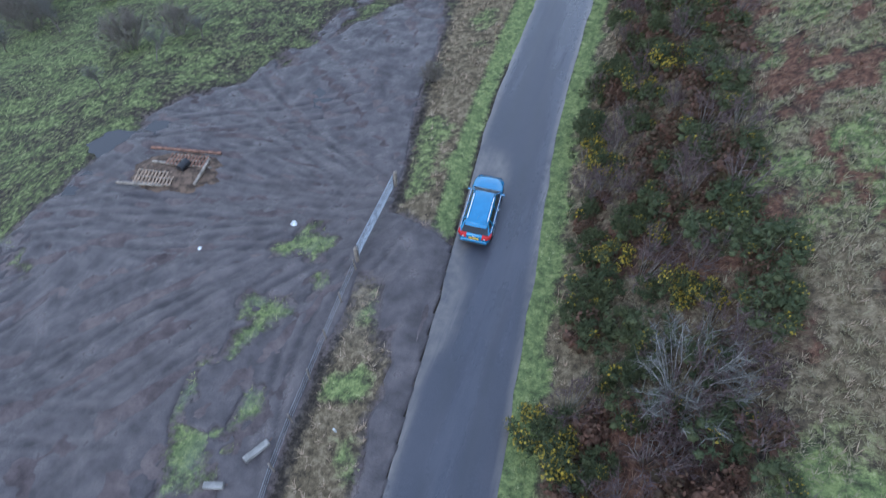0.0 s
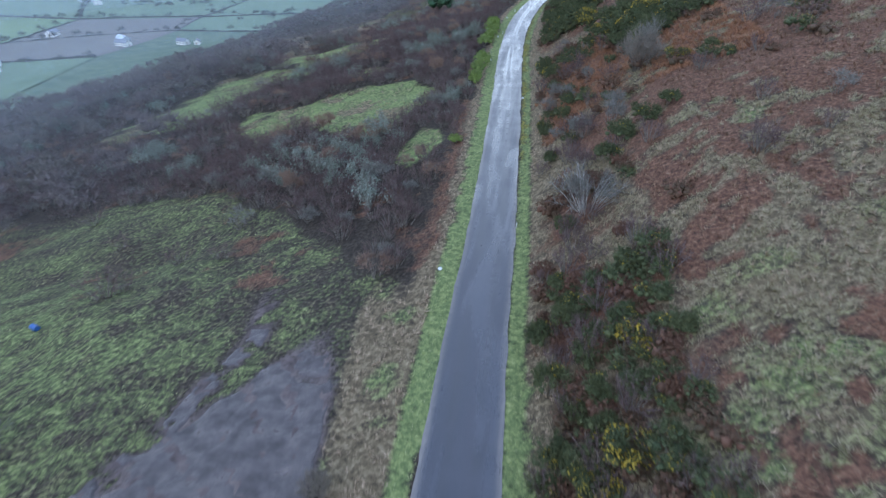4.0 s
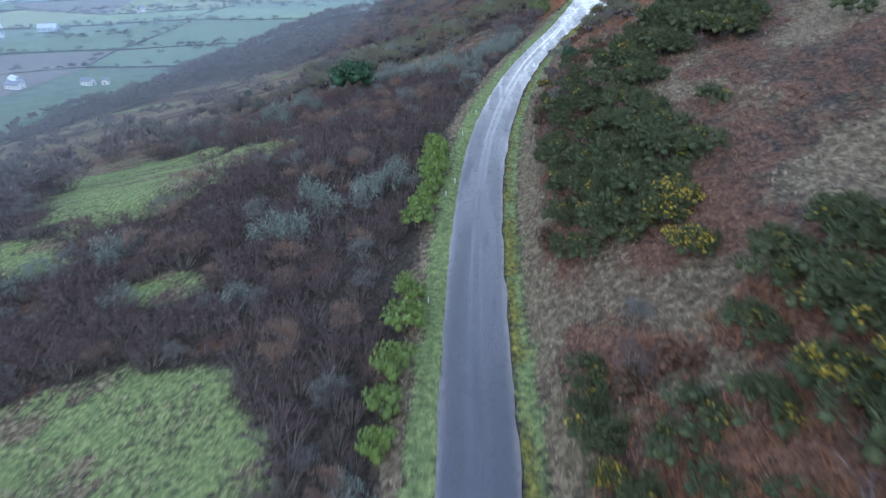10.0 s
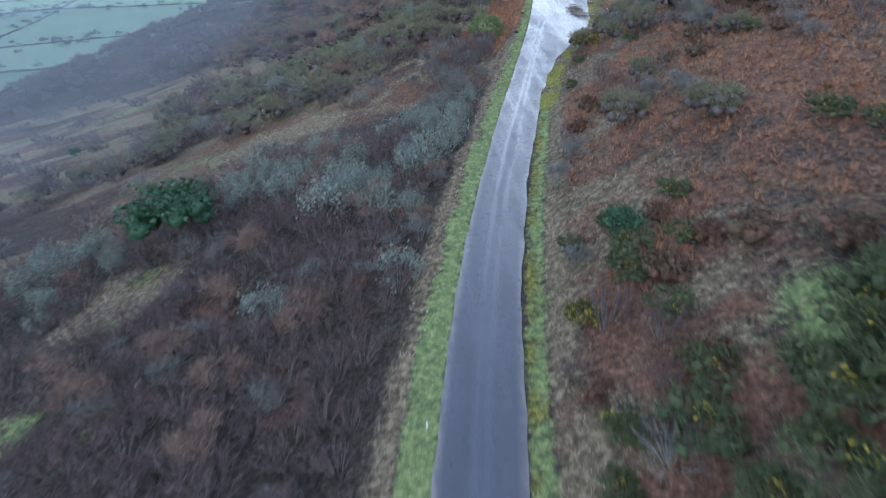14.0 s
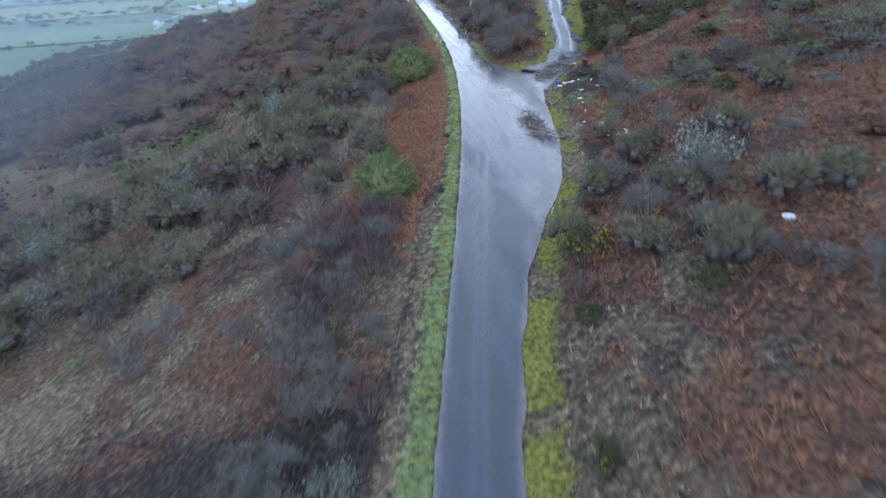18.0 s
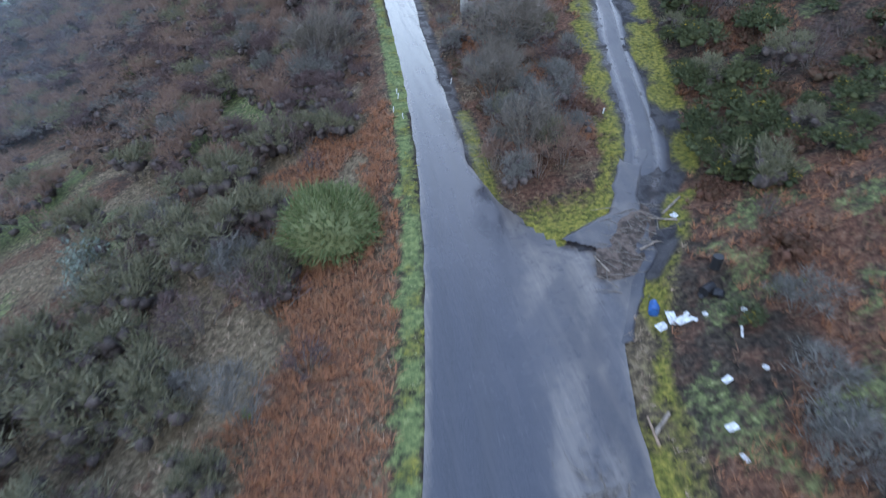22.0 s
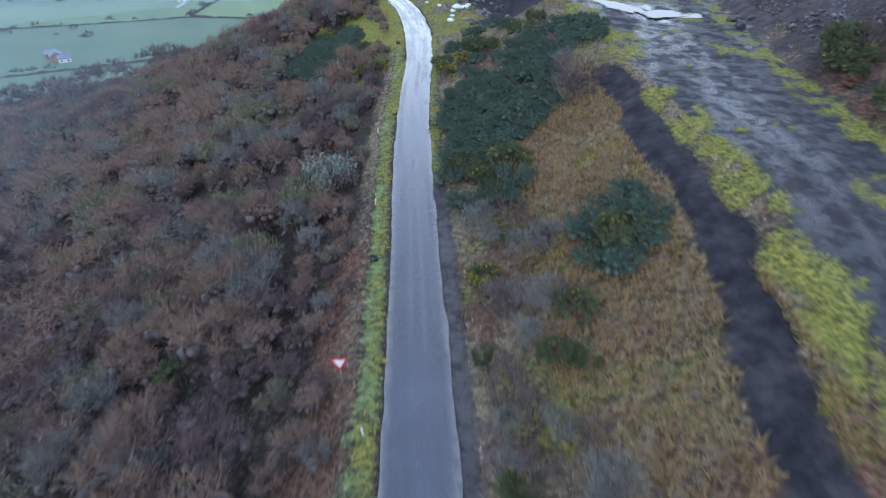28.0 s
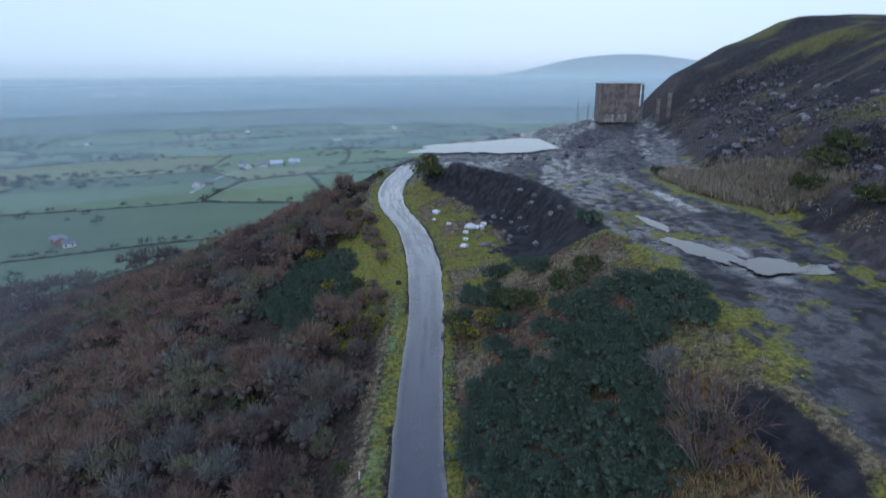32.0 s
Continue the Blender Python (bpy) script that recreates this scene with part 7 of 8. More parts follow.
appliance(25.2, 238.6, 20, 0.5, 0.6, 0.45, "white fridge dumped upright on the verge")
appliance(25.9, 238.2, 35, 0.45, 0.6, 0.45, "white fridge dumped upright on the verge")
for x, y, turn in ((24.4, 236.9, 30), (25.3, 235.4, 70), (25.9, 235.2, 10), (26.3, 235.9, 130), (24.9, 236.2, 100)):
    s = base("panel_board", "broken white board dumped on the verge", "board", x, y, 0.12, turn, "dumped boards")
    bm = bmesh.new()
    box(bm, 0.5, 0.3, 0.05, pose(0, 0, 0, R.uniform(-12, 12), R.uniform(-10, 10), 0), 0.01)
    part("sheet", bm, WHITE, s)


for x, y, turn, w in ((27.1, 254.4, 20, 0.75), (27.8, 254.7, 80, 0.9), (28.15, 254.3, 10, 0.95), (28.6, 254.1, 130, 0.4), (30.1, 252.4, 60, 0.8), (28.0, 250.2, 20, 0.5), (26.9, 248.0, 5, 0.55), (26.6, 246.6, 100, 0.4)):
    s = base("panel_board", "flat white sheet of packaging dropped on the verge", "board", x, y, 0.14, turn, "dumped boards")
    bm = bmesh.new()
    box(bm, w, 0.12 if w == 0.8 else w * 0.6, 0.04, pose(0, 0, 0, R.uniform(-10, 10), R.uniform(-8, 8), 0), 0.01)
    part("sheet", bm, WHITE, s)
for x, y, size in ((30.6, 255.2, 0.36), (29.9, 255.5, 0.26)):
    bag(x, y, size, "black plastic rubbish sack dumped on the verge", BLACK)


def tyre(x, y, lift=0.1):
    bm = bmesh.new()
    t = Soup()
    n = 18
    a = np.linspace(0, 2 * math.pi, n, endpoint=False)
    rings = [[(math.cos(q) * r, math.sin(q) * r, z) for q in a] for r, z in ((0.2, 0), (0.31, 0), (0.34, 0.05), (0.34, 0.15), (0.31, 0.2), (0.2, 0.2))]
    vs = [[bm.verts.new(p) for p in ring] for ring in rings]
    for i in range(len(vs)):
        p, q = vs[i], vs[(i + 1) % len(vs)]
        for k in range(n):
            bm.faces.new((p[k], p[(k + 1) % n], q[(k + 1) % n], q[k]))
    ob = part("old_tyre", bm, RUBBER)
    ob.matrix_basis = pose(x, y, land_at(x, y) + lift, R.uniform(-10, 10), 8, 0)
    return tagged(ob, "old black tyre lying on the mossy verge", "tyre", "tyres on the verge")


for x, y in ((10.2, 242.3), (7.3, 231.2), (19.8, 331.6), (26.6, 309.5), (23.4, 383.6)):
    tyre(x, y)


def log(x, y, turn, length, r, material, lift=0.12, pitch=0.0):
    ob = base("log", "old split log on the debris pile", "log", x, y, lift, turn, "logs on the debris pile")
    bm = bmesh.new()
    rod(bm, (-length / 2, 0, 0), (length / 2, 0.05, pitch), r, 7, r * 0.75)
    part("bark_shell", bm, material, ob)
    bm = bmesh.new()
    rod(bm, (length / 2, 0.05, pitch), (length / 2 + 0.02, 0.05, pitch), r * 0.7, 7)
    part("cut_face", bm, TIMBER_NEW, ob)


def brushwood(cx, cy, ax, ay, turn, count, label, material, seed):
    """Loose branches and twigs lying across one another."""
    g = np.random.default_rng(seed)
    pile = tagged(new("brushwood_pile"), label, "brushwood")
    pile.location = (cx, cy, land_at(cx, cy))
    c, s = math.cos(radians(turn)), math.sin(radians(turn))
    for name, k, length, thick in (("branch_tangle", count, (0.8, 2.2), 0.07), ("twig_litter", count * 6, (0.2, 0.8), 0.035)):
        soup = Soup()
        u, v = g.normal(size=k) * ax * 0.5, g.normal(size=k) * ay * 0.5
        px, py = u * c - v * s, u * s + v * c
        a = g.normal(0.5, 0.9, k) + radians(turn) + 1.5
        ln = g.uniform(*length, k) / 2
        z = land(cx + px, cy + py) - pile.location.z + 0.06 + np.abs(g.normal(size=k)) * 0.12
        d = np.column_stack([np.cos(a) * ln, np.sin(a) * ln, g.normal(size=k) * 0.08])
        p = np.column_stack([px, py, z])
        for e in range(k if name == "branch_tangle" else 0):
            tube(soup, [p[e] - d[e], p[e] + (0, 0, 0.05), p[e] + d[e]], [thick * 0.6, thick * 0.45, thick * 0.2], 4)
        if name == "twig_litter":
            blades(soup, p - d, p + d, thick, g)
        ob = tagged(new(name, soup.mesh(name, material)), kind="stuff")
        ob.parent = pile


heap("debris_mound", "flattened mound of leaves and soil on the lay-by", "mound", 20.0, 244.2, 1.5, 4.2, 0.12, SOIL, 12, -8)
brushwood(20.0, 244.4, 1.5, 4.4, -8, 60, "dead branches and twigs raked onto the lay-by", BARK, 71)
heap("mud_bar", "ridge of churned brown mud across the mouth of the track", "mound", 28.6, 261.6, 4.6, 1.6, 0.25, SOIL, 14, 50)
brushwood(28.6, 261.6, 5.0, 1.7, 50, 45, "broken branches strewn across the mouth of the track", BARK, 72)
for x, y, turn, ln, r in ((20.4, 245.3, 96, 2.0, 0.07), (20.0, 242.0, 118, 2.9, 0.12), (20.3, 240.6, 115, 2.6, 0.1), (19.5, 241.0, 108, 2.0, 0.09), (20.9, 241.6, 60, 1.6, 0.12), (21.2, 241.2, 40, 1.4, 0.1), (19.4, 243.4, 70, 1.5, 0.07),
                          (21.4, 239.5, 15, 1.5, 0.13), (19.0, 245.0, 150, 1.2, 0.06), (20.8, 243.0, 20, 1.3, 0.07), (23.2, 243.3, 30, 1.6, 0.08), (24.4, 249.2, 35, 1.5, 0.12), (23.8, 248.9, 80, 1.5, 0.07), (26.0, 259.6, 98, 1.6, 0.06),
                          (32.8, 263.8, 35, 2.6, 0.09), (31.5, 262.6, 160, 1.8, 0.07), (29.5, 260.5, 20, 1.5, 0.08)):
    log(x, y, turn, ln, r, R.choice([TIMBER, BARK, TIMBER_NEW], p=[0.6, 0.3, 0.1]), 0.28 if x < 24 else 0.2)

# give-way sign, marker posts, retaining wall
sign = base("give_way_sign", "red and white triangular road sign on a grey post", "sign", 18.1, 320.3, 0, -4)
bm = bmesh.new()
rod(bm, (0, 0.04, -0.2), (0, 0.04, 2.0), 0.04, 10)
part("post", bm, ZINC, sign)
for name, s, mat, y0, y1 in (("sign_border", 0.52, SIGN_RED, -0.02, 0.0), ("sign_face", 0.34, SIGN_WHITE, -0.027, -0.0201), ("sign_back", 0.5, ZINC, 0.001, 0.012)):
    bm = bmesh.new()
    prism(bm, [(-s, 1.78 + s * 0.58), (0, 1.78 - s * 1.15), (s, 1.78 + s * 0.58)], y0, y1)
    part(name, bm, mat, sign)
for x, y in ((-3.35, 62.2), (-10.7, 139.5), (-11.4, 136.8), (-11.3, 120.3), (-9.3, 157.8), (-10.6, 151), (15.4, 226.1), (17.5, 285.6), (17.5, 284.6), (22.9, 286.9), (17.3, 280.6), (16.7, 282), (25.8, 313.2), (19.3, 316.6), (20.3, 353.2), (20.0, 339.4), (32.7, 275), (-7.3, 6.6)):
    p = base("marker_post", "short white plastic marker post on the verge", "post", x, y, -0.05, R.uniform(-20, 20), "verge marker posts")
    bm = bmesh.new()
    box(bm, 0.1, 0.06, 0.55, Matrix.Translation((0, 0, 0.27)) @ pose(0, 0, 0, R.uniform(-8, 8), R.uniform(-8, 8), 0), 0.008)
    part("blade", bm, WHITE, p)
wall = base("retaining_wall", "weathered concrete retaining wall of an old abutment in the bank", "wall", 28.4, 303.6, 0.3)
bm = bmesh.new()
box(bm, 0.45, 2.0, 3.0, Matrix.Translation((0, 1.0, 0.8)), 0.03)
part("side_slab", bm, CONCRETE, wall)
bm = bmesh.new()
box(bm, 2.2, 0.35, 1.2, Matrix.Translation((1.31, 0.3, 0.5)), 0.03)
part("front_slab", bm, CONCRETE_BROWN, wall)

# ---------------------------------------------------------------- quarry: stones and old building
def boulder_mesh(i, material):
    g = np.random.default_rng(300 + i)
    bm = bmesh.new()
    bmesh.ops.create_icosphere(bm, subdivisions=1, radius=1.0)
    off = Vector(g.uniform(-20, 20, 3))
    for v in bm.verts:
        v.co *= 1 + 0.5 * noise.noise(v.co * 1.1 + off)
        v.co.x *= 1.3
        v.co.z *= 0.75
    me = bpy.data.meshes.new("boulder")
    bm.to_mesh(me)
    bm.free()
    me.materials.append(material)
    return me


STONES = [boulder_mesh(i, SLAG if i % 2 else STONE) for i in range(8)]


def stone(x, y, size, label, group):
    ob = new("boulder", STONES[int(R.integers(0, 8))])
    ob.matrix_basis = Matrix.LocRotScale((x, y, land_at(x, y) + size * 0.25), Euler(R.uniform(-0.5, 0.5, 3) + np.array([0, 0, R.uniform(0, 6)])), (size, size, size))
    tagged(ob, label, "boulder", group)


for x, y in sow((62, 112, 368, 470), 3.4, lambda x, y: ((x - right_edge(y) > 5) & (x - right_edge(y) < 30)) * np.where(grain(x, y, 10, 55) > 0.42, 0.75, 0.2), 41):
    stone(x, y, R.uniform(0.3, 0.8), "angular dark quarry boulder on the spoil slope", "boulders on the spoil slope")
for x, y in sow((35, 46, 392, 408), 1.7, lambda x, y: ((x < track_left(y) - 1.5) * 0.55), 42):
    stone(x, y, R.uniform(0.25, 0.6), "dark boulder at the foot of the cut face", "boulders in the hollow")
for x, y in [(60, 441), (57, 442.5), (54, 443), (51, 444), (64, 443), (62, 446), (66, 450), (68, 454), (70, 452), (59.5, 358), (60.5, 361), (61.5, 359.5), (58.5, 364), (67, 405), (64, 417), (69, 418), (77, 446), (72, 430)]:
    stone(x, y, R.uniform(0.4, 0.8), "dark boulder at the edge of the quarry yard", "boulders in the yard")
heap("spoil_mound", "mound of dark quarry spoil beside the yard", "heap", 72.0, 460, 7.5, 4.5, 2.6, SLAG, 21, 20)

hall = base("quarry_building", "derelict flat-roofed brown concrete quarry building", "building", 84, 487, 0, -14, z=22.0)
W, D, HT = 11.0, 12.0, 10.4
for name, m, sx, sy in (("wall", (W / 2, 0, HT / 2), W, 0.5), ("wall", (W / 2, D, HT / 2), W, 0.5), ("wall", (0.25, D / 2, HT / 2), 0.5, D - 0.5), ("wall", (W - 0.25, D / 2, HT / 2), 0.5, D - 0.5)):
    bm = bmesh.new()
    box(bm, sx, sy, HT, Matrix.Translation(m))
    part(name, bm, CONCRETE_BROWN, hall)
bm = bmesh.new()
box(bm, W + 0.6, D + 0.6, 0.4, Matrix.Translation((W / 2, D / 2, HT + 0.2)), 0.05)
part("roof_slab", bm, CONCRETE_BROWN, hall)
for i in range(4):
    bm = bmesh.new()
    box(bm, 0.6, 0.5, HT, Matrix.Translation((1.2 + 3.5 * i, -0.5, HT / 2)))
    part("buttress", bm, CONCRETE_BROWN, hall)
for i in range(2):
    bm = bmesh.new()
    box(bm, 2.6, 0.12, 2.0, Matrix.Translation((3.0 + 3.5 * i, -0.3, 1.2)))
    part("loading_door", bm, CONCRETE, hall, "faded grey loading door")
for i, h in enumerate((6.5, 6.0)):
    pier = base("concrete_pier", "tall weathered concrete pier against the quarry cliff", "pier", 95.5 + 1.5 * i, 474.0 - 3.0 * i, -0.5, -20, "concrete piers")
    bm = bmesh.new()
    box(bm, 0.9, 0.9, h, Matrix.Translation((0, 0, h / 2)), 0.05)
    part("shaft", bm, CONCRETE_BROWN, pier)
    bm = bmesh.new()
    box(bm, 1.2, 1.2, 0.4, Matrix.Translation((0, 0, h + 0.2)), 0.04)
    part("cap_block", bm, CONCRETE_BROWN, pier)
for x, y in ((81.5, 489), (79.0, 491)):
    p = base("utility_pole", "thin timber utility pole by the quarry building", "pole", x, y, -0.3, 0, "utility poles")
    bm = bmesh.new()
    rod(bm, (0, 0, 0), (0, 0, 6.5), 0.12, 8, 0.08)
    part("shaft", bm, TIMBER, p)
    bm = bmesh.new()
    box(bm, 1.2, 0.1, 0.1, Matrix.Translation((0, 0, 6.0)))
    part("crossarm", bm, TIMBER, p)

# ---------------------------------------------------------------- the valley
FIELD_GREENS = []
for i, (a, b) in enumerate((((0.12, 0.18, 0.085), (0.15, 0.21, 0.1)), ((0.15, 0.21, 0.095), (0.18, 0.24, 0.11)), ((0.095, 0.145, 0.08), (0.12, 0.17, 0.095)), ((0.2, 0.225, 0.11), (0.23, 0.25, 0.13)), ((0.125, 0.112, 0.1), (0.145, 0.13, 0.112)))):
    m, n, l, p = nodes_of("pasture")
    f = noise_node(n, l, 0.02, 5)
    col = ramp(n, l, f, [(0.2, a), (0.8, b)])
    col = blend(n, l, maths(n, l, "MULTIPLY", noise_node(n, l, 0.3, 4), 0.25), col, tuple(c * 0.75 for c in a))
    l.new(col, p.inputs["Base Color"])
    p.inputs["Roughness"].default_value = 0.9
    FIELD_GREENS.append(m)
HEDGE = plant("hedge", (0.05, 0.05, 0.045), (0.07, 0.058, 0.056), (0.05, 0.056, 0.042))

VG = np.random.default_rng(77)
NI, NJ = 17, 18
CELL_X, CELL_Y = 185.0, 135.0


def valley_z(x, y):
    return VALLEY + (grain(x, y, 500, 9, 2) - 0.5) * 10


node = np.zeros((NI, NJ, 2))
for i in range(NI):
    for j in range(NJ):
        px, py = (i - 12) * CELL_X + VG.uniform(-60, 60), 260 + j * CELL_Y + VG.uniform(-42, 42)
        node[i, j] = (px - 0.32 * (py - 700) * 0.25, py + 0.22 * px)
hedge_lines = []
for i in range(NI - 1):
    for j in range(NJ - 1):
        q = np.array([node[i, j], node[i + 1, j], node[i + 1, j + 1], node[i, j + 1]])
        if land(q[:, 0], q[:, 1]).max() > VALLEY + 24 or np.hypot(q[:, 0].mean(), q[:, 1].mean() - 320) > 2250:
            continue
        k = 6
        s, t = np.meshgrid(np.linspace(0, 1, k), np.linspace(0, 1, k))
        xy = ((1 - s) * (1 - t))[..., None] * q[0] + (s * (1 - t))[..., None] * q[1] + (s * t)[..., None] * q[2] + ((1 - s) * t)[..., None] * q[3]
        z = land(xy[..., 0], xy[..., 1]) + 0.6
        me = mesh_of("field", np.concatenate([xy, z[..., None]], -1).reshape(-1, 3), sheet_faces(k, k))
        which = int(VG.choice(5, p=[0.28, 0.26, 0.24, 0.16, 0.06]))
        me.materials.append(FIELD_GREENS[which])
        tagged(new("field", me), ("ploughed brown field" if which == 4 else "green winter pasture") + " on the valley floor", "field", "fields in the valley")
        hedge_lines.append((q[0], q[1]))
        hedge_lines.append((q[0], q[3]))
hv, hf, hc = [], [], 0
tree_spots = []
for a, b in hedge_lines:
    if VG.uniform() < 0.2:
        continue
    L = np.linalg.norm(b - a)
    n = max(4, int(L / 5))
    t = np.linspace(0, 1, n)
    line = a + (b - a) * t[:, None] + np.column_stack([np.sin(t * 3.1) * VG.uniform(-9, 9), np.sin(t * 3.1) * VG.uniform(-9, 9)])
    side = np.array([-(b - a)[1], (b - a)[0]]) / L
    gz_ = land(line[:, 0], line[:, 1])
    h = VG.uniform(1.3, 2.6) * VG.uniform(0.55, 1.3, n)
    wd = VG.uniform(0.8, 1.8) * VG.uniform(0.7, 1.3, n)
    ring = [np.column_stack([line - side * wd[:, None], gz_]), np.column_stack([line - side * wd[:, None] * 0.6, gz_ + h]), np.column_stack([line + side * wd[:, None] * 0.6, gz_ + h * VG.uniform(0.8, 1.1, n)]), np.column_stack([line + side * wd[:, None], gz_])]
    hv.append(np.stack(ring, 1).reshape(-1, 3))
    q = np.arange(n - 1)[:, None] * 4
    for e in range(3):
        hf.append(np.concatenate([q + e, q + e + 1, q + e + 5, q + e + 4], 1) + hc)
    hc += n * 4
    for p in line[:: max(1, int(VG.integers(2, 7)))]:
        if VG.uniform() < 0.8:
            tree_spots.append((p[0], p[1], land_at(p[0], p[1]) - 0.2, VG.uniform(1.4, 3.6), VG.uniform(0, 6.28), 0.22))
me = mesh_of("hedgerow", np.concatenate(hv), np.concatenate(hf), False)
me.materials.append(HEDGE)
tagged(new("hedgerow", me), "dark clipped hedgerows round the valley fields", "hedge", kind="stuff")
for k in range(80):
    cx, cy = VG.uniform(-1300, 350), VG.uniform(700, 2000)
    if land_at(cx, cy) < VALLEY + 14:
        for e in range(int(VG.integers(8, 30))):
            px, py = cx + VG.normal() * 45, cy + VG.normal() * 13
            tree_spots.insert(0, (px, py, land_at(px, py) - 0.2, VG.uniform(1.8, 3.8), VG.uniform(0, 6.28), 0.22))
far_mass("hedge_trees", "leafless trees in the valley hedgerows and copses", tree_spots[:4200], HEDGE, far_s)


def house(x, y, turn, w, d, h, roof, walls, label, name="farmhouse", chimney=True):
    o = base(name, label, "house", x, y, 0.3, turn)
    bm = bmesh.new()
    prism(bm, [(-w / 2, -1), (w / 2, -1), (w / 2, h), (0, h + w * 0.32), (-w / 2, h)], -d / 2, d / 2)
    part("wall", bm, walls, o)
    for s in (-1, 1):
        bm = bmesh.new()
        e, top = w / 2 + 0.35, h + w * 0.32 + 0.15
        prism(bm, [(s * e, h - 0.15), (0, top), (0, top + 0.25), (s * (e + 0.1), h + 0.1)], -d / 2 - 0.4, d / 2 + 0.4)
        part("roof_slope", bm, roof, o)
        for k in range(max(2, int(d / 3.2))):
            yy = -d / 2 + (k + 0.5) * d / max(2, int(d / 3.2))
            bm = bmesh.new()
            box(bm, 0.08, 1.1, 1.2, Matrix.Translation((s * (w / 2 + 0.03), yy, h * 0.55)))
            win = part("window", bm, GLASS_DARK, o)
            bm = bmesh.new()
            box(bm, 0.14, 1.3, 0.1, Matrix.Translation((s * (w / 2 + 0.06), yy, h * 0.55 - 0.65)))
            part("sill", bm, RENDER_WALL, win)
    bm = bmesh.new()
    box(bm, 1.0, 0.08, 2.1, Matrix.Translation((0, -d / 2 - 0.03, 1.05)))
    part("door", bm, TIMBER, o)
    if chimney:
        bm = bmesh.new()
        box(bm, 0.7, 1.0, 1.8, Matrix.Translation((0, d / 2 - 0.8, h + w * 0.32 + 0.4)))
        part("chimney", bm, TILE_RED, o)


HOUSES = [(-241, 787, 30, 9, 16, 4.5, SLATE, TILE_RED, "brick farmhouse with slate roof below the hill"), (-232, 781, 120, 7, 9, 3.2, SLATE, RENDER_WALL, "white annexe beside the brick farmhouse"),
          (-250, 795, 40, 6, 10, 3, SLATE, TILE_RED, "low outbuilding beside the brick farmhouse"),
          (-207, 1020, 10, 8, 12, 4.5, SLATE, RENDER_WALL, "white farmhouse by a lane in the valley"), (-196, 1034, 100, 8, 10, 4, SLATE, TIMBER, "dark barn by a lane in the valley"),
          (-178, 1160, 20, 10, 14, 5, SLATE, RENDER_WALL, "white farmhouse among farm sheds"), (-160, 1168, 110, 9, 14, 5, SLATE, RENDER_WALL, "white gabled house among farm sheds"),
          (-142, 1180, 100, 12, 18, 4.5, SHEET, SHEET, "long pale sheet-roofed farm shed"), (-118, 1196, 95, 11, 16, 4, SHEET, SHEET, "long pale sheet-roofed farm shed"), (-190, 1185, 60, 8, 12, 4, SLATE, RENDER_WALL, "white cottage among farm sheds"),
          (-353, 552, 75, 7, 11, 3.2, SLATE, RENDER_WALL, "white bungalow with slate roof at the wood's edge"), (-340, 556, 20, 5, 7, 2.8, SLATE, RENDER_WALL, "white garage wing of a bungalow"),
          (-404, 532, 80, 8, 14, 3.6, SLATE, RENDER_WALL, "slate-roofed white barn below the wood"), (-415, 548, 60, 8, 14, 4, SHEET, SHEET, "blue-grey metal farm shed"),
          (-440, 420, 50, 7, 11, 3.4, SLATE, RENDER_WALL, "white cottage in the hamlet below the hill"), (-455, 432, 120, 8, 12, 4, SLATE, RENDER_WALL, "white cottage in the hamlet below the hill"), (-470, 410, 30, 7, 13, 3.6, TILE_RED, RENDER_WALL, "house with tan roof in the hamlet"),
          (-492, 425, 70, 9, 16, 4.5, SHEET, SHEET, "metal-roofed shed in the hamlet"), (-520, 500, 40, 8, 14, 4, SLATE, RENDER_WALL, "white house in the hamlet"), (-560, 512, 100, 8, 13, 4, SLATE, RENDER_WALL, "white house in the hamlet"),
          (-500, 555, 10, 8, 13, 4, SLATE, RENDER_WALL, "pale barn in the hamlet"), (-620, 760, 60, 12, 26, 5, SHEET, SHEET, "long pale farm shed in the valley"), (-590, 745, 30, 9, 14, 5, SLATE, RENDER_WALL, "white farmhouse in the valley"),
          (-640, 800, 80, 9, 14, 5, SLATE, RENDER_WALL, "white farmhouse in the valley"), (-560, 790, 100, 12, 22, 5, SHEET, SHEET, "pale farm shed in the valley"), (-530, 950, 20, 10, 18, 5, SLATE, RENDER_WALL, "large white house in the fields"),
          (-300, 1700, 20, 9, 14, 5, SLATE, RENDER_WALL, "distant white farmhouse in the valley"), (-80, 1500, 60, 9, 16, 5, SLATE, RENDER_WALL, "distant white farmhouse in the valley"), (-560, 1500, 30, 10, 18, 5, SLATE, RENDER_WALL, "distant white farmhouse in the valley"), (40, 1750, 10, 10, 20, 5, SHEET, RENDER_WALL, "distant pale barn in the valley")]
for h_ in HOUSES:
    house(*h_[:3], *h_[3:6], h_[6], h_[7], h_[8], "farmhouse" if "shed" not in h_[8] and "barn" not in h_[8] else "farm_shed", "shed" not in h_[8] and "barn" not in h_[8])

# farm lane in the valley
ly = np.linspace(0, 1, 30)
lx_ = -178 - 30 * ly - 8 * np.sin(ly * 4)
lyy = 1150 - 170 * ly
me = mesh_of("farm_lane", np.stack([np.stack([lx_ + s, lyy, land(lx_, lyy) + 0.9], -1) for s in (-2.2, 2.2)], 1).reshape(-1, 3), sheet_faces(30, 2))
me.materials.append(plain("pale_lane", (0.3, 0.3, 0.3), 0.5, 0, 0.2, 0.4))
tagged(new("farm_lane", me), "pale farm lane between valley fields", "lane", kind="structure")


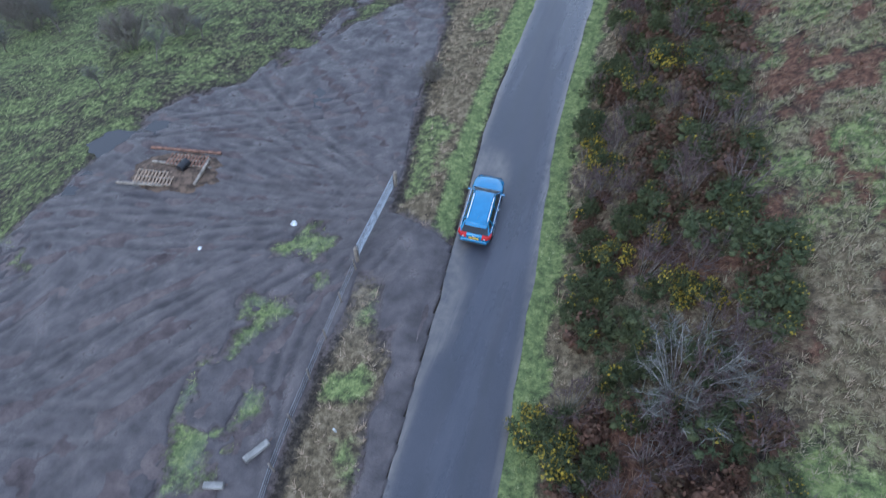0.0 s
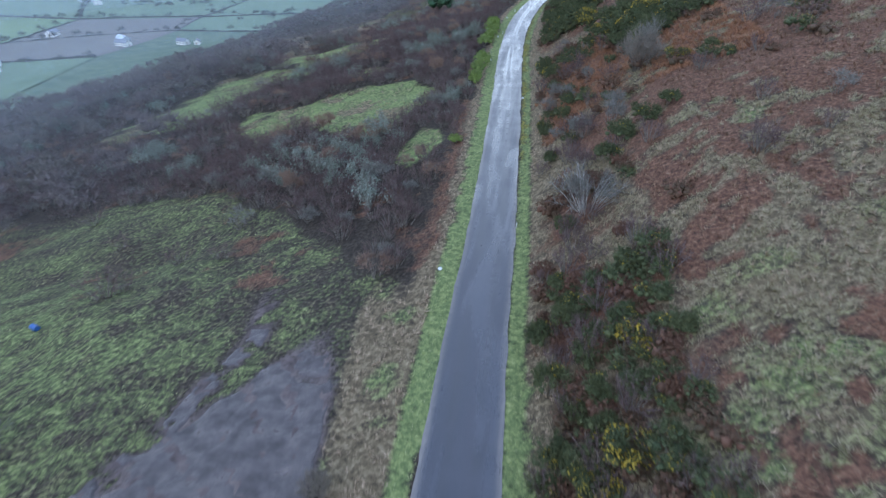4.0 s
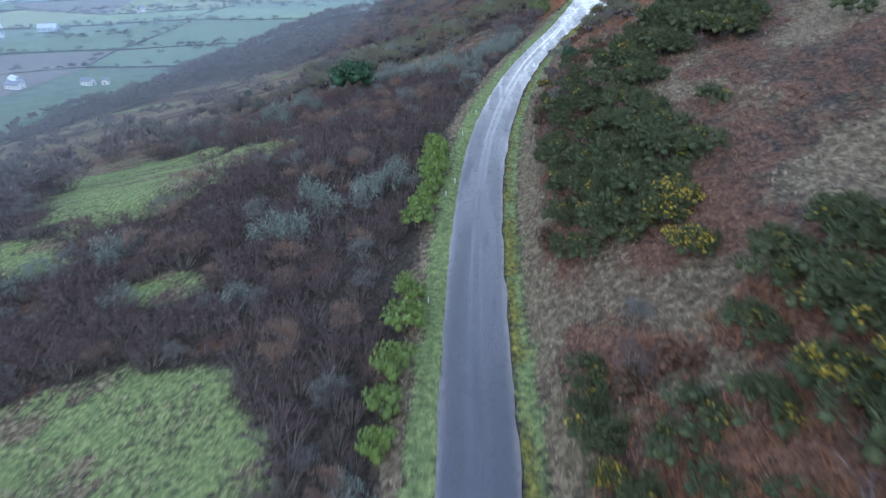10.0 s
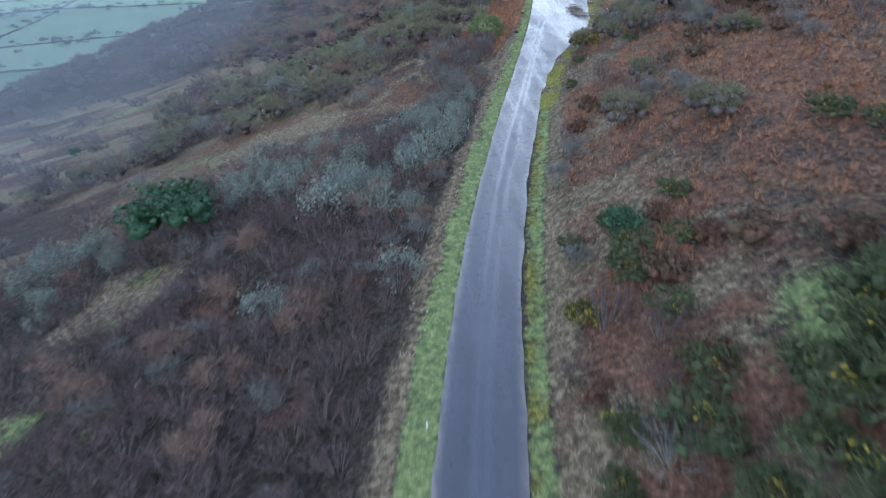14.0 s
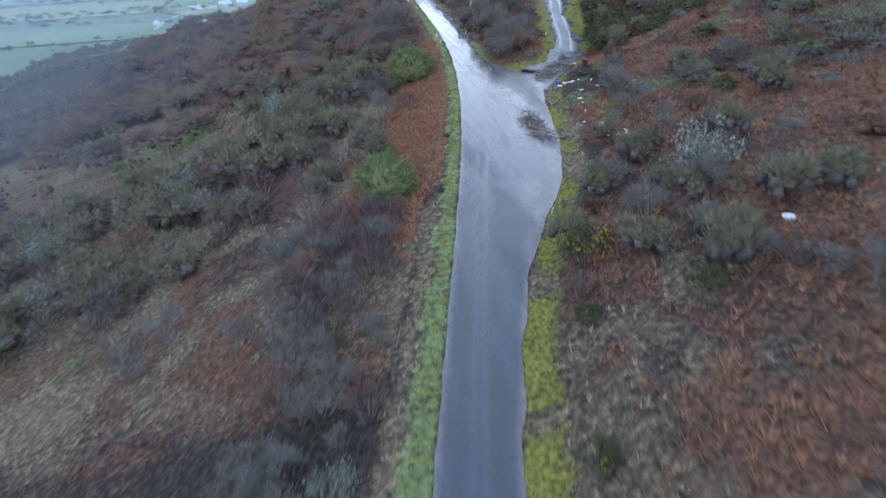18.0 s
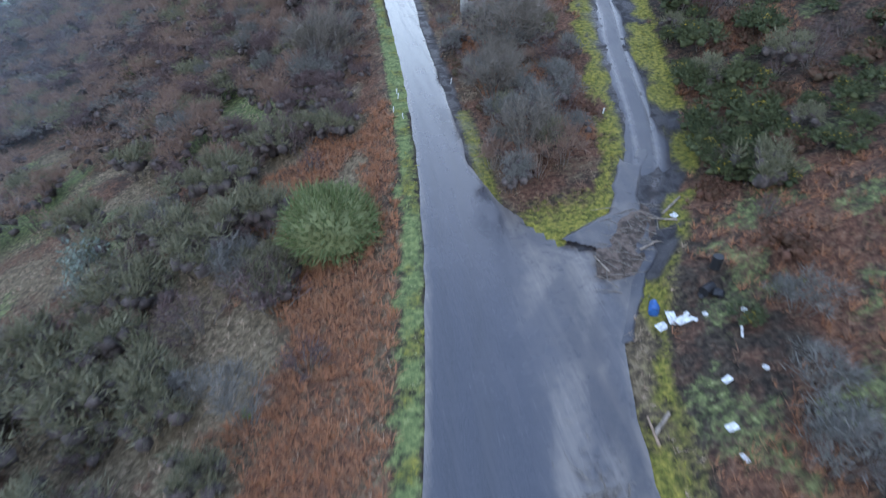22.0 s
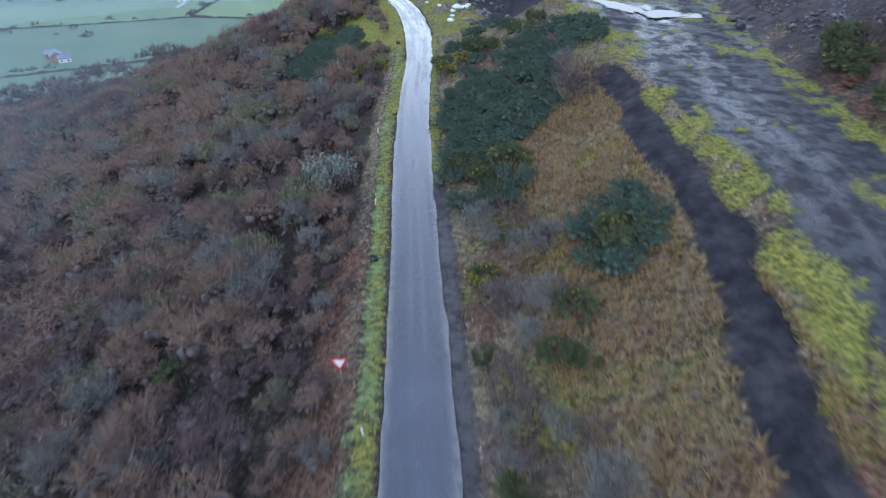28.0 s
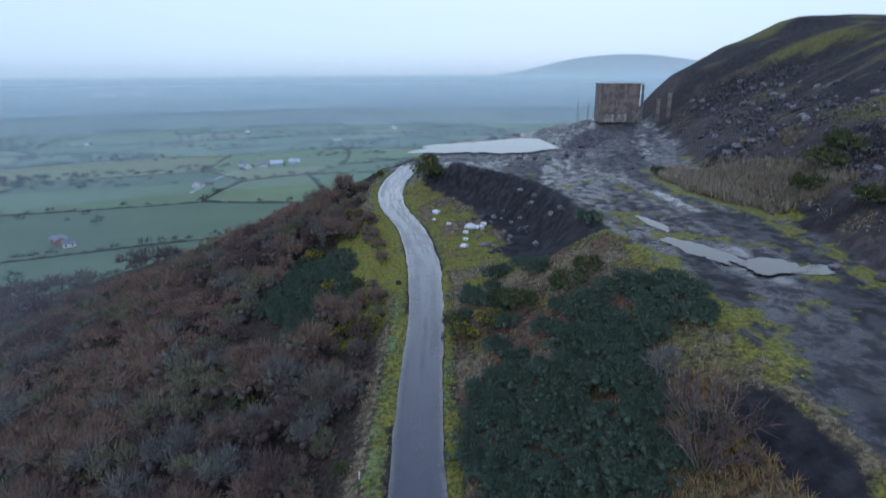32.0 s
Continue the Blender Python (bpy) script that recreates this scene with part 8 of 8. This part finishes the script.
# backdrop plain and hills at the valley's far end, haze painted as glow
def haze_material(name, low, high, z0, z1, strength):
    """Glowing distance: haze painted as colour by height, broken into faint bands."""
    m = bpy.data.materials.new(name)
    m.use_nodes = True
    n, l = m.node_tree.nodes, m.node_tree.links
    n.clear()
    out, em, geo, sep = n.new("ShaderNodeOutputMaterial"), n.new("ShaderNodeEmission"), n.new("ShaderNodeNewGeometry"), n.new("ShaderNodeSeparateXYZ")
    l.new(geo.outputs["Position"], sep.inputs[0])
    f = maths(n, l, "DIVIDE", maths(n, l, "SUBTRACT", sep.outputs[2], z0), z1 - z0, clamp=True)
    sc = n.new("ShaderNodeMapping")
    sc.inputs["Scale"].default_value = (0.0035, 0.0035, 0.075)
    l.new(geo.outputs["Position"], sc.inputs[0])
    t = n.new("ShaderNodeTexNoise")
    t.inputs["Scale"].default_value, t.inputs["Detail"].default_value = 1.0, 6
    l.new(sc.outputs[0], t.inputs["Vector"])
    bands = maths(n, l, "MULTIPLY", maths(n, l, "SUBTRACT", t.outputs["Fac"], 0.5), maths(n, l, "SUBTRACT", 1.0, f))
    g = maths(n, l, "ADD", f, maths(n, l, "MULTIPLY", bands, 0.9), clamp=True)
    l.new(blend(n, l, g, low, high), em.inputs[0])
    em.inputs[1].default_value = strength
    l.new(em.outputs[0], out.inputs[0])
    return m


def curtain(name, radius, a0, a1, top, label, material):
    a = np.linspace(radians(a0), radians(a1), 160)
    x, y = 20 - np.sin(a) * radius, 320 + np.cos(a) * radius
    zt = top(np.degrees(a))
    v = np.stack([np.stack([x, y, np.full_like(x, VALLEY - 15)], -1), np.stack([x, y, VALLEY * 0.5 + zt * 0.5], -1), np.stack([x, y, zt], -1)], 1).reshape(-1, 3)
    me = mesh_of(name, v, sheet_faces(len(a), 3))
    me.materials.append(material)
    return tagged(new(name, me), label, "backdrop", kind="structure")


PLAIN = haze_material("painted_haze_plain", (0.2, 0.31, 0.36), (0.52, 0.71, 0.81), VALLEY + 8, 28, 1.0)
curtain("backdrop_plain", 2350, -75, 100, lambda a: 27 + 1.0 * np.sin(a * 0.7), "glowing backdrop of a blue-green plain with painted haze", PLAIN)
HILL = haze_material("painted_haze_hill", (0.5, 0.66, 0.74), (0.36, 0.5, 0.6), VALLEY + 90, 90, 1.0)
curtain("backdrop_hill", 2450, -60, 6, lambda a: 18 + 78 * np.exp(-((a + 23) / 8.0) ** 2) + 14 * np.exp(-((a + 17) / 4) ** 2) + 40 * np.exp(-((a + 42) / 10) ** 2), "glowing backdrop of a blue hill with painted haze", HILL)


# translucent sheets added to imitate valley mist, denser with every sheet
def haze_sheet_material(share, rising=False):
    """rising: the imitated mist thins out towards the foot of the sheet."""
    m = bpy.data.materials.new("translucent_haze")
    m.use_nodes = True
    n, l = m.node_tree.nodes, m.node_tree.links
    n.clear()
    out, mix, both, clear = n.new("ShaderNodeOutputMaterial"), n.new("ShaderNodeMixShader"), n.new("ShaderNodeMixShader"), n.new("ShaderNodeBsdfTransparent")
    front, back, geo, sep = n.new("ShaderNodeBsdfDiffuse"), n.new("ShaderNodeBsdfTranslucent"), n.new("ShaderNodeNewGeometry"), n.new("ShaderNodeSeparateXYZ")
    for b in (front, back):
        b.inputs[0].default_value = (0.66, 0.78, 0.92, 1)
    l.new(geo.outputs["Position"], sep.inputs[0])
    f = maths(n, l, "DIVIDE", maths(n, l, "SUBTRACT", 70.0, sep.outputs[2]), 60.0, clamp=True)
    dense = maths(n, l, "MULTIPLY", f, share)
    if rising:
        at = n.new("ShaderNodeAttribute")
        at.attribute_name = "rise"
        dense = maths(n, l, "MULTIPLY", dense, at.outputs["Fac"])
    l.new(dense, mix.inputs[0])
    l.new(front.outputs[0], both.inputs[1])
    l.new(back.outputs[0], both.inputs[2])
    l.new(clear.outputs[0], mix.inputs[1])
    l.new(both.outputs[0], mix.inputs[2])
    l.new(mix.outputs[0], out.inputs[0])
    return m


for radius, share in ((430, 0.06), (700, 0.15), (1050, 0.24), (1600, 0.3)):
    veil = curtain("mist_veil", radius, -62, 150, lambda a: 72 + 0 * a, "pale translucent sheet standing in for mist over the valley", haze_sheet_material(share))

# two more sheets beside the road, added to imitate haze on the hillside
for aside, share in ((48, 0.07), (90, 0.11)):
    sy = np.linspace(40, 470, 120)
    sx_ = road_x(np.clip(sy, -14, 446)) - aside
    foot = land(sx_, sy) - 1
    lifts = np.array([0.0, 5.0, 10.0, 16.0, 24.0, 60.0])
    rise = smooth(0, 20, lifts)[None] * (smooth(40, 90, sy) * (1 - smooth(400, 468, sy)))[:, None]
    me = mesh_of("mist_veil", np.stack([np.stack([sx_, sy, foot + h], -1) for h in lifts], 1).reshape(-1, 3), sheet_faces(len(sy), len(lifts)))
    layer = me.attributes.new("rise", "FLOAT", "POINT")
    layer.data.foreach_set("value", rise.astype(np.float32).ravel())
    me.materials.append(haze_sheet_material(share, True))
    tagged(new("mist_veil", me), "pale translucent sheet standing in for mist over the hillside", "backdrop", kind="structure")

GLOW = bpy.data.materials.new("lit_windows")
GLOW.use_nodes = True
GLOW.node_tree.nodes["Principled BSDF"].inputs["Emission Color"].default_value = (1, 0.95, 0.88, 1)
GLOW.node_tree.nodes["Principled BSDF"].inputs["Emission Strength"].default_value = 2.0
for k in range(14):
    az = radians(24.5 + (0.62 * k if k < 9 else 0.62 * k + 2.2))
    a = 2330
    o = tagged(new("distant_lamp"), "distant white lamps of a lit works on the plain", "lamp", "lamps on the plain")
    az = radians(25.3 - 0.22 * k - (1.3 if k >= 9 else 0))
    o.location = (20 - math.sin(az) * a, 320 + math.cos(az) * a, -28 - 2 * (k % 3))
    bm = bmesh.new()
    box(bm, 3.5, 1, 3 + 1.5 * (k % 2))
    part("lens", bm, GLOW, o)
    bm = bmesh.new()
    rod(bm, (0, 0.6, -66), (0, 0.6, 0), 0.2, 5)
    part("mast", bm, ZINC, o)

# ---------------------------------------------------------------- tufts, fronds and blades that nobody could count
def tuft_field(name, label, category, key, box_, count, make, material, seed, size, floor=0.3, beyond=None):
    g = np.random.default_rng(seed)
    y = g.uniform(box_[2], box_[3], count)
    x = road_x(np.clip(y, -14, 446)) + g.uniform(box_[0], box_[1], count)
    w = sum(cover(x, y)[k] for k in key)
    ok = (w > floor) & (g.uniform(size=count) < w)
    if beyond is not None:
        ok &= x > right_edge(y) + beyond
    ok &= ~((x > road_x(np.clip(y, -14, 446)) - road_w(y) / 2 - 0.12) & (x < tarmac_right(y) + 0.12))
    x, y = x[ok], y[ok]
    z = land(x, y)
    v, f = make(g, len(x), size)
    v = v.reshape(len(x), -1, 3) + np.stack([x, y, z], -1)[:, None]
    me = mesh_of(name, v.reshape(-1, 3), f, False)
    me.materials.append(material)
    tagged(new(name, me), label, category, kind="stuff")


def grass_tufts(blades_each, spread_, width, droop):
    def make(g, n, size):
        a = g.uniform(0, 2 * math.pi, (n, blades_each))
        s = size * g.uniform(0.6, 1.4, (n, 1))
        out = g.uniform(0.3, 1.0, (n, blades_each)) * s * spread_
        tip = np.stack([np.cos(a) * out, np.sin(a) * out, s * g.uniform(0.5, 1.1, (n, blades_each)) * droop], -1)
        foot = np.stack([np.cos(a) * 0.06 * s, np.sin(a) * 0.06 * s, np.full_like(a, -0.03)], -1)
        side = np.stack([-np.sin(a), np.cos(a), np.zeros_like(a)], -1) * (width * s)[..., None]
        v = np.stack([foot - side, foot + side, tip], 2)
        return v.reshape(-1, 3), np.arange(n * blades_each * 3).reshape(-1, 3)
    return make


REED = plant("dry_reeds", (0.26, 0.21, 0.15), (0.2, 0.16, 0.115), (0.34, 0.29, 0.21))
tuft_field("bracken_litter", "collapsed rust-brown dead bracken", "bracken", ("rust",), (-60, 48, -10, 345), 150000, grass_tufts(8, 1.0, 0.036, 0.7), BRACKEN, 201, 0.55)
FOX = plant("fresh_bracken", (0.31, 0.125, 0.058), (0.24, 0.1, 0.05), (0.36, 0.2, 0.11))
for k, span in enumerate(((-15, -2.5, 222, 285, 12000), (4, 26, 78, 112, 9000), (5, 40, 162, 262, 14000), (16, 46, 266, 300, 7000), (5, 12, 272, 300, 3000))):
    tuft_field("bracken_fronds", "fox-red dead bracken fronds", "bracken", ("rust",), span[:4], span[4], grass_tufts(8, 1.0, 0.04, 0.75), FOX, 220 + k, 0.6, 0.35)
tuft_field("dry_grass", "tussocks of pale dead grass", "grass", ("pale",), (-45, 50, -10, 440), 130000, grass_tufts(7, 0.9, 0.045, 0.75), STRAW, 202, 0.4)
tuft_field("moor_grass", "tussocks of green and straw coloured moor grass", "grass", ("green", "pale"), (6, 48, -10, 100), 60000, grass_tufts(8, 1.0, 0.045, 0.7), STRAW_GREEN, 203, 0.38)
tuft_field("green_grass", "short wet green grass", "grass", ("green",), (-60, 12, -10, 440), 120000, grass_tufts(6, 0.9, 0.07, 0.6), BLADE, 204, 0.22)
tuft_field("moss_cushions", "cushions of yellow-green moss", "moss", ("moss",), (-14, 44, 190, 440), 60000, grass_tufts(6, 1.3, 0.22, 0.35), MOSS, 205, 0.24)
tuft_field("reed_bed", "stand of tall pale dry reeds beside the track", "reeds", ("pale",), (36, 60, 374, 420), 9000, grass_tufts(8, 0.9, 0.05, 1.0), REED, 206, 1.0)
TAWNY = plant("tawny_grass", (0.36, 0.27, 0.12), (0.3, 0.21, 0.085), (0.24, 0.14, 0.075))
tuft_field("tawny_grass", "tall tawny dead grass on the bank between lane and track", "grass", ("pale", "moss", "rust"), (7, 17.5, 309, 352), 6500, grass_tufts(8, 0.9, 0.05, 0.85), TAWNY, 208, 0.5)
tuft_field("stones", "loose dark stones on the spoil slope", "stones", ("slag", "mud"), (36, 95, 345, 470), 30000, grass_tufts(4, 1.0, 0.6, 0.55), STONE, 207, 0.3, 0.3, 3.5)
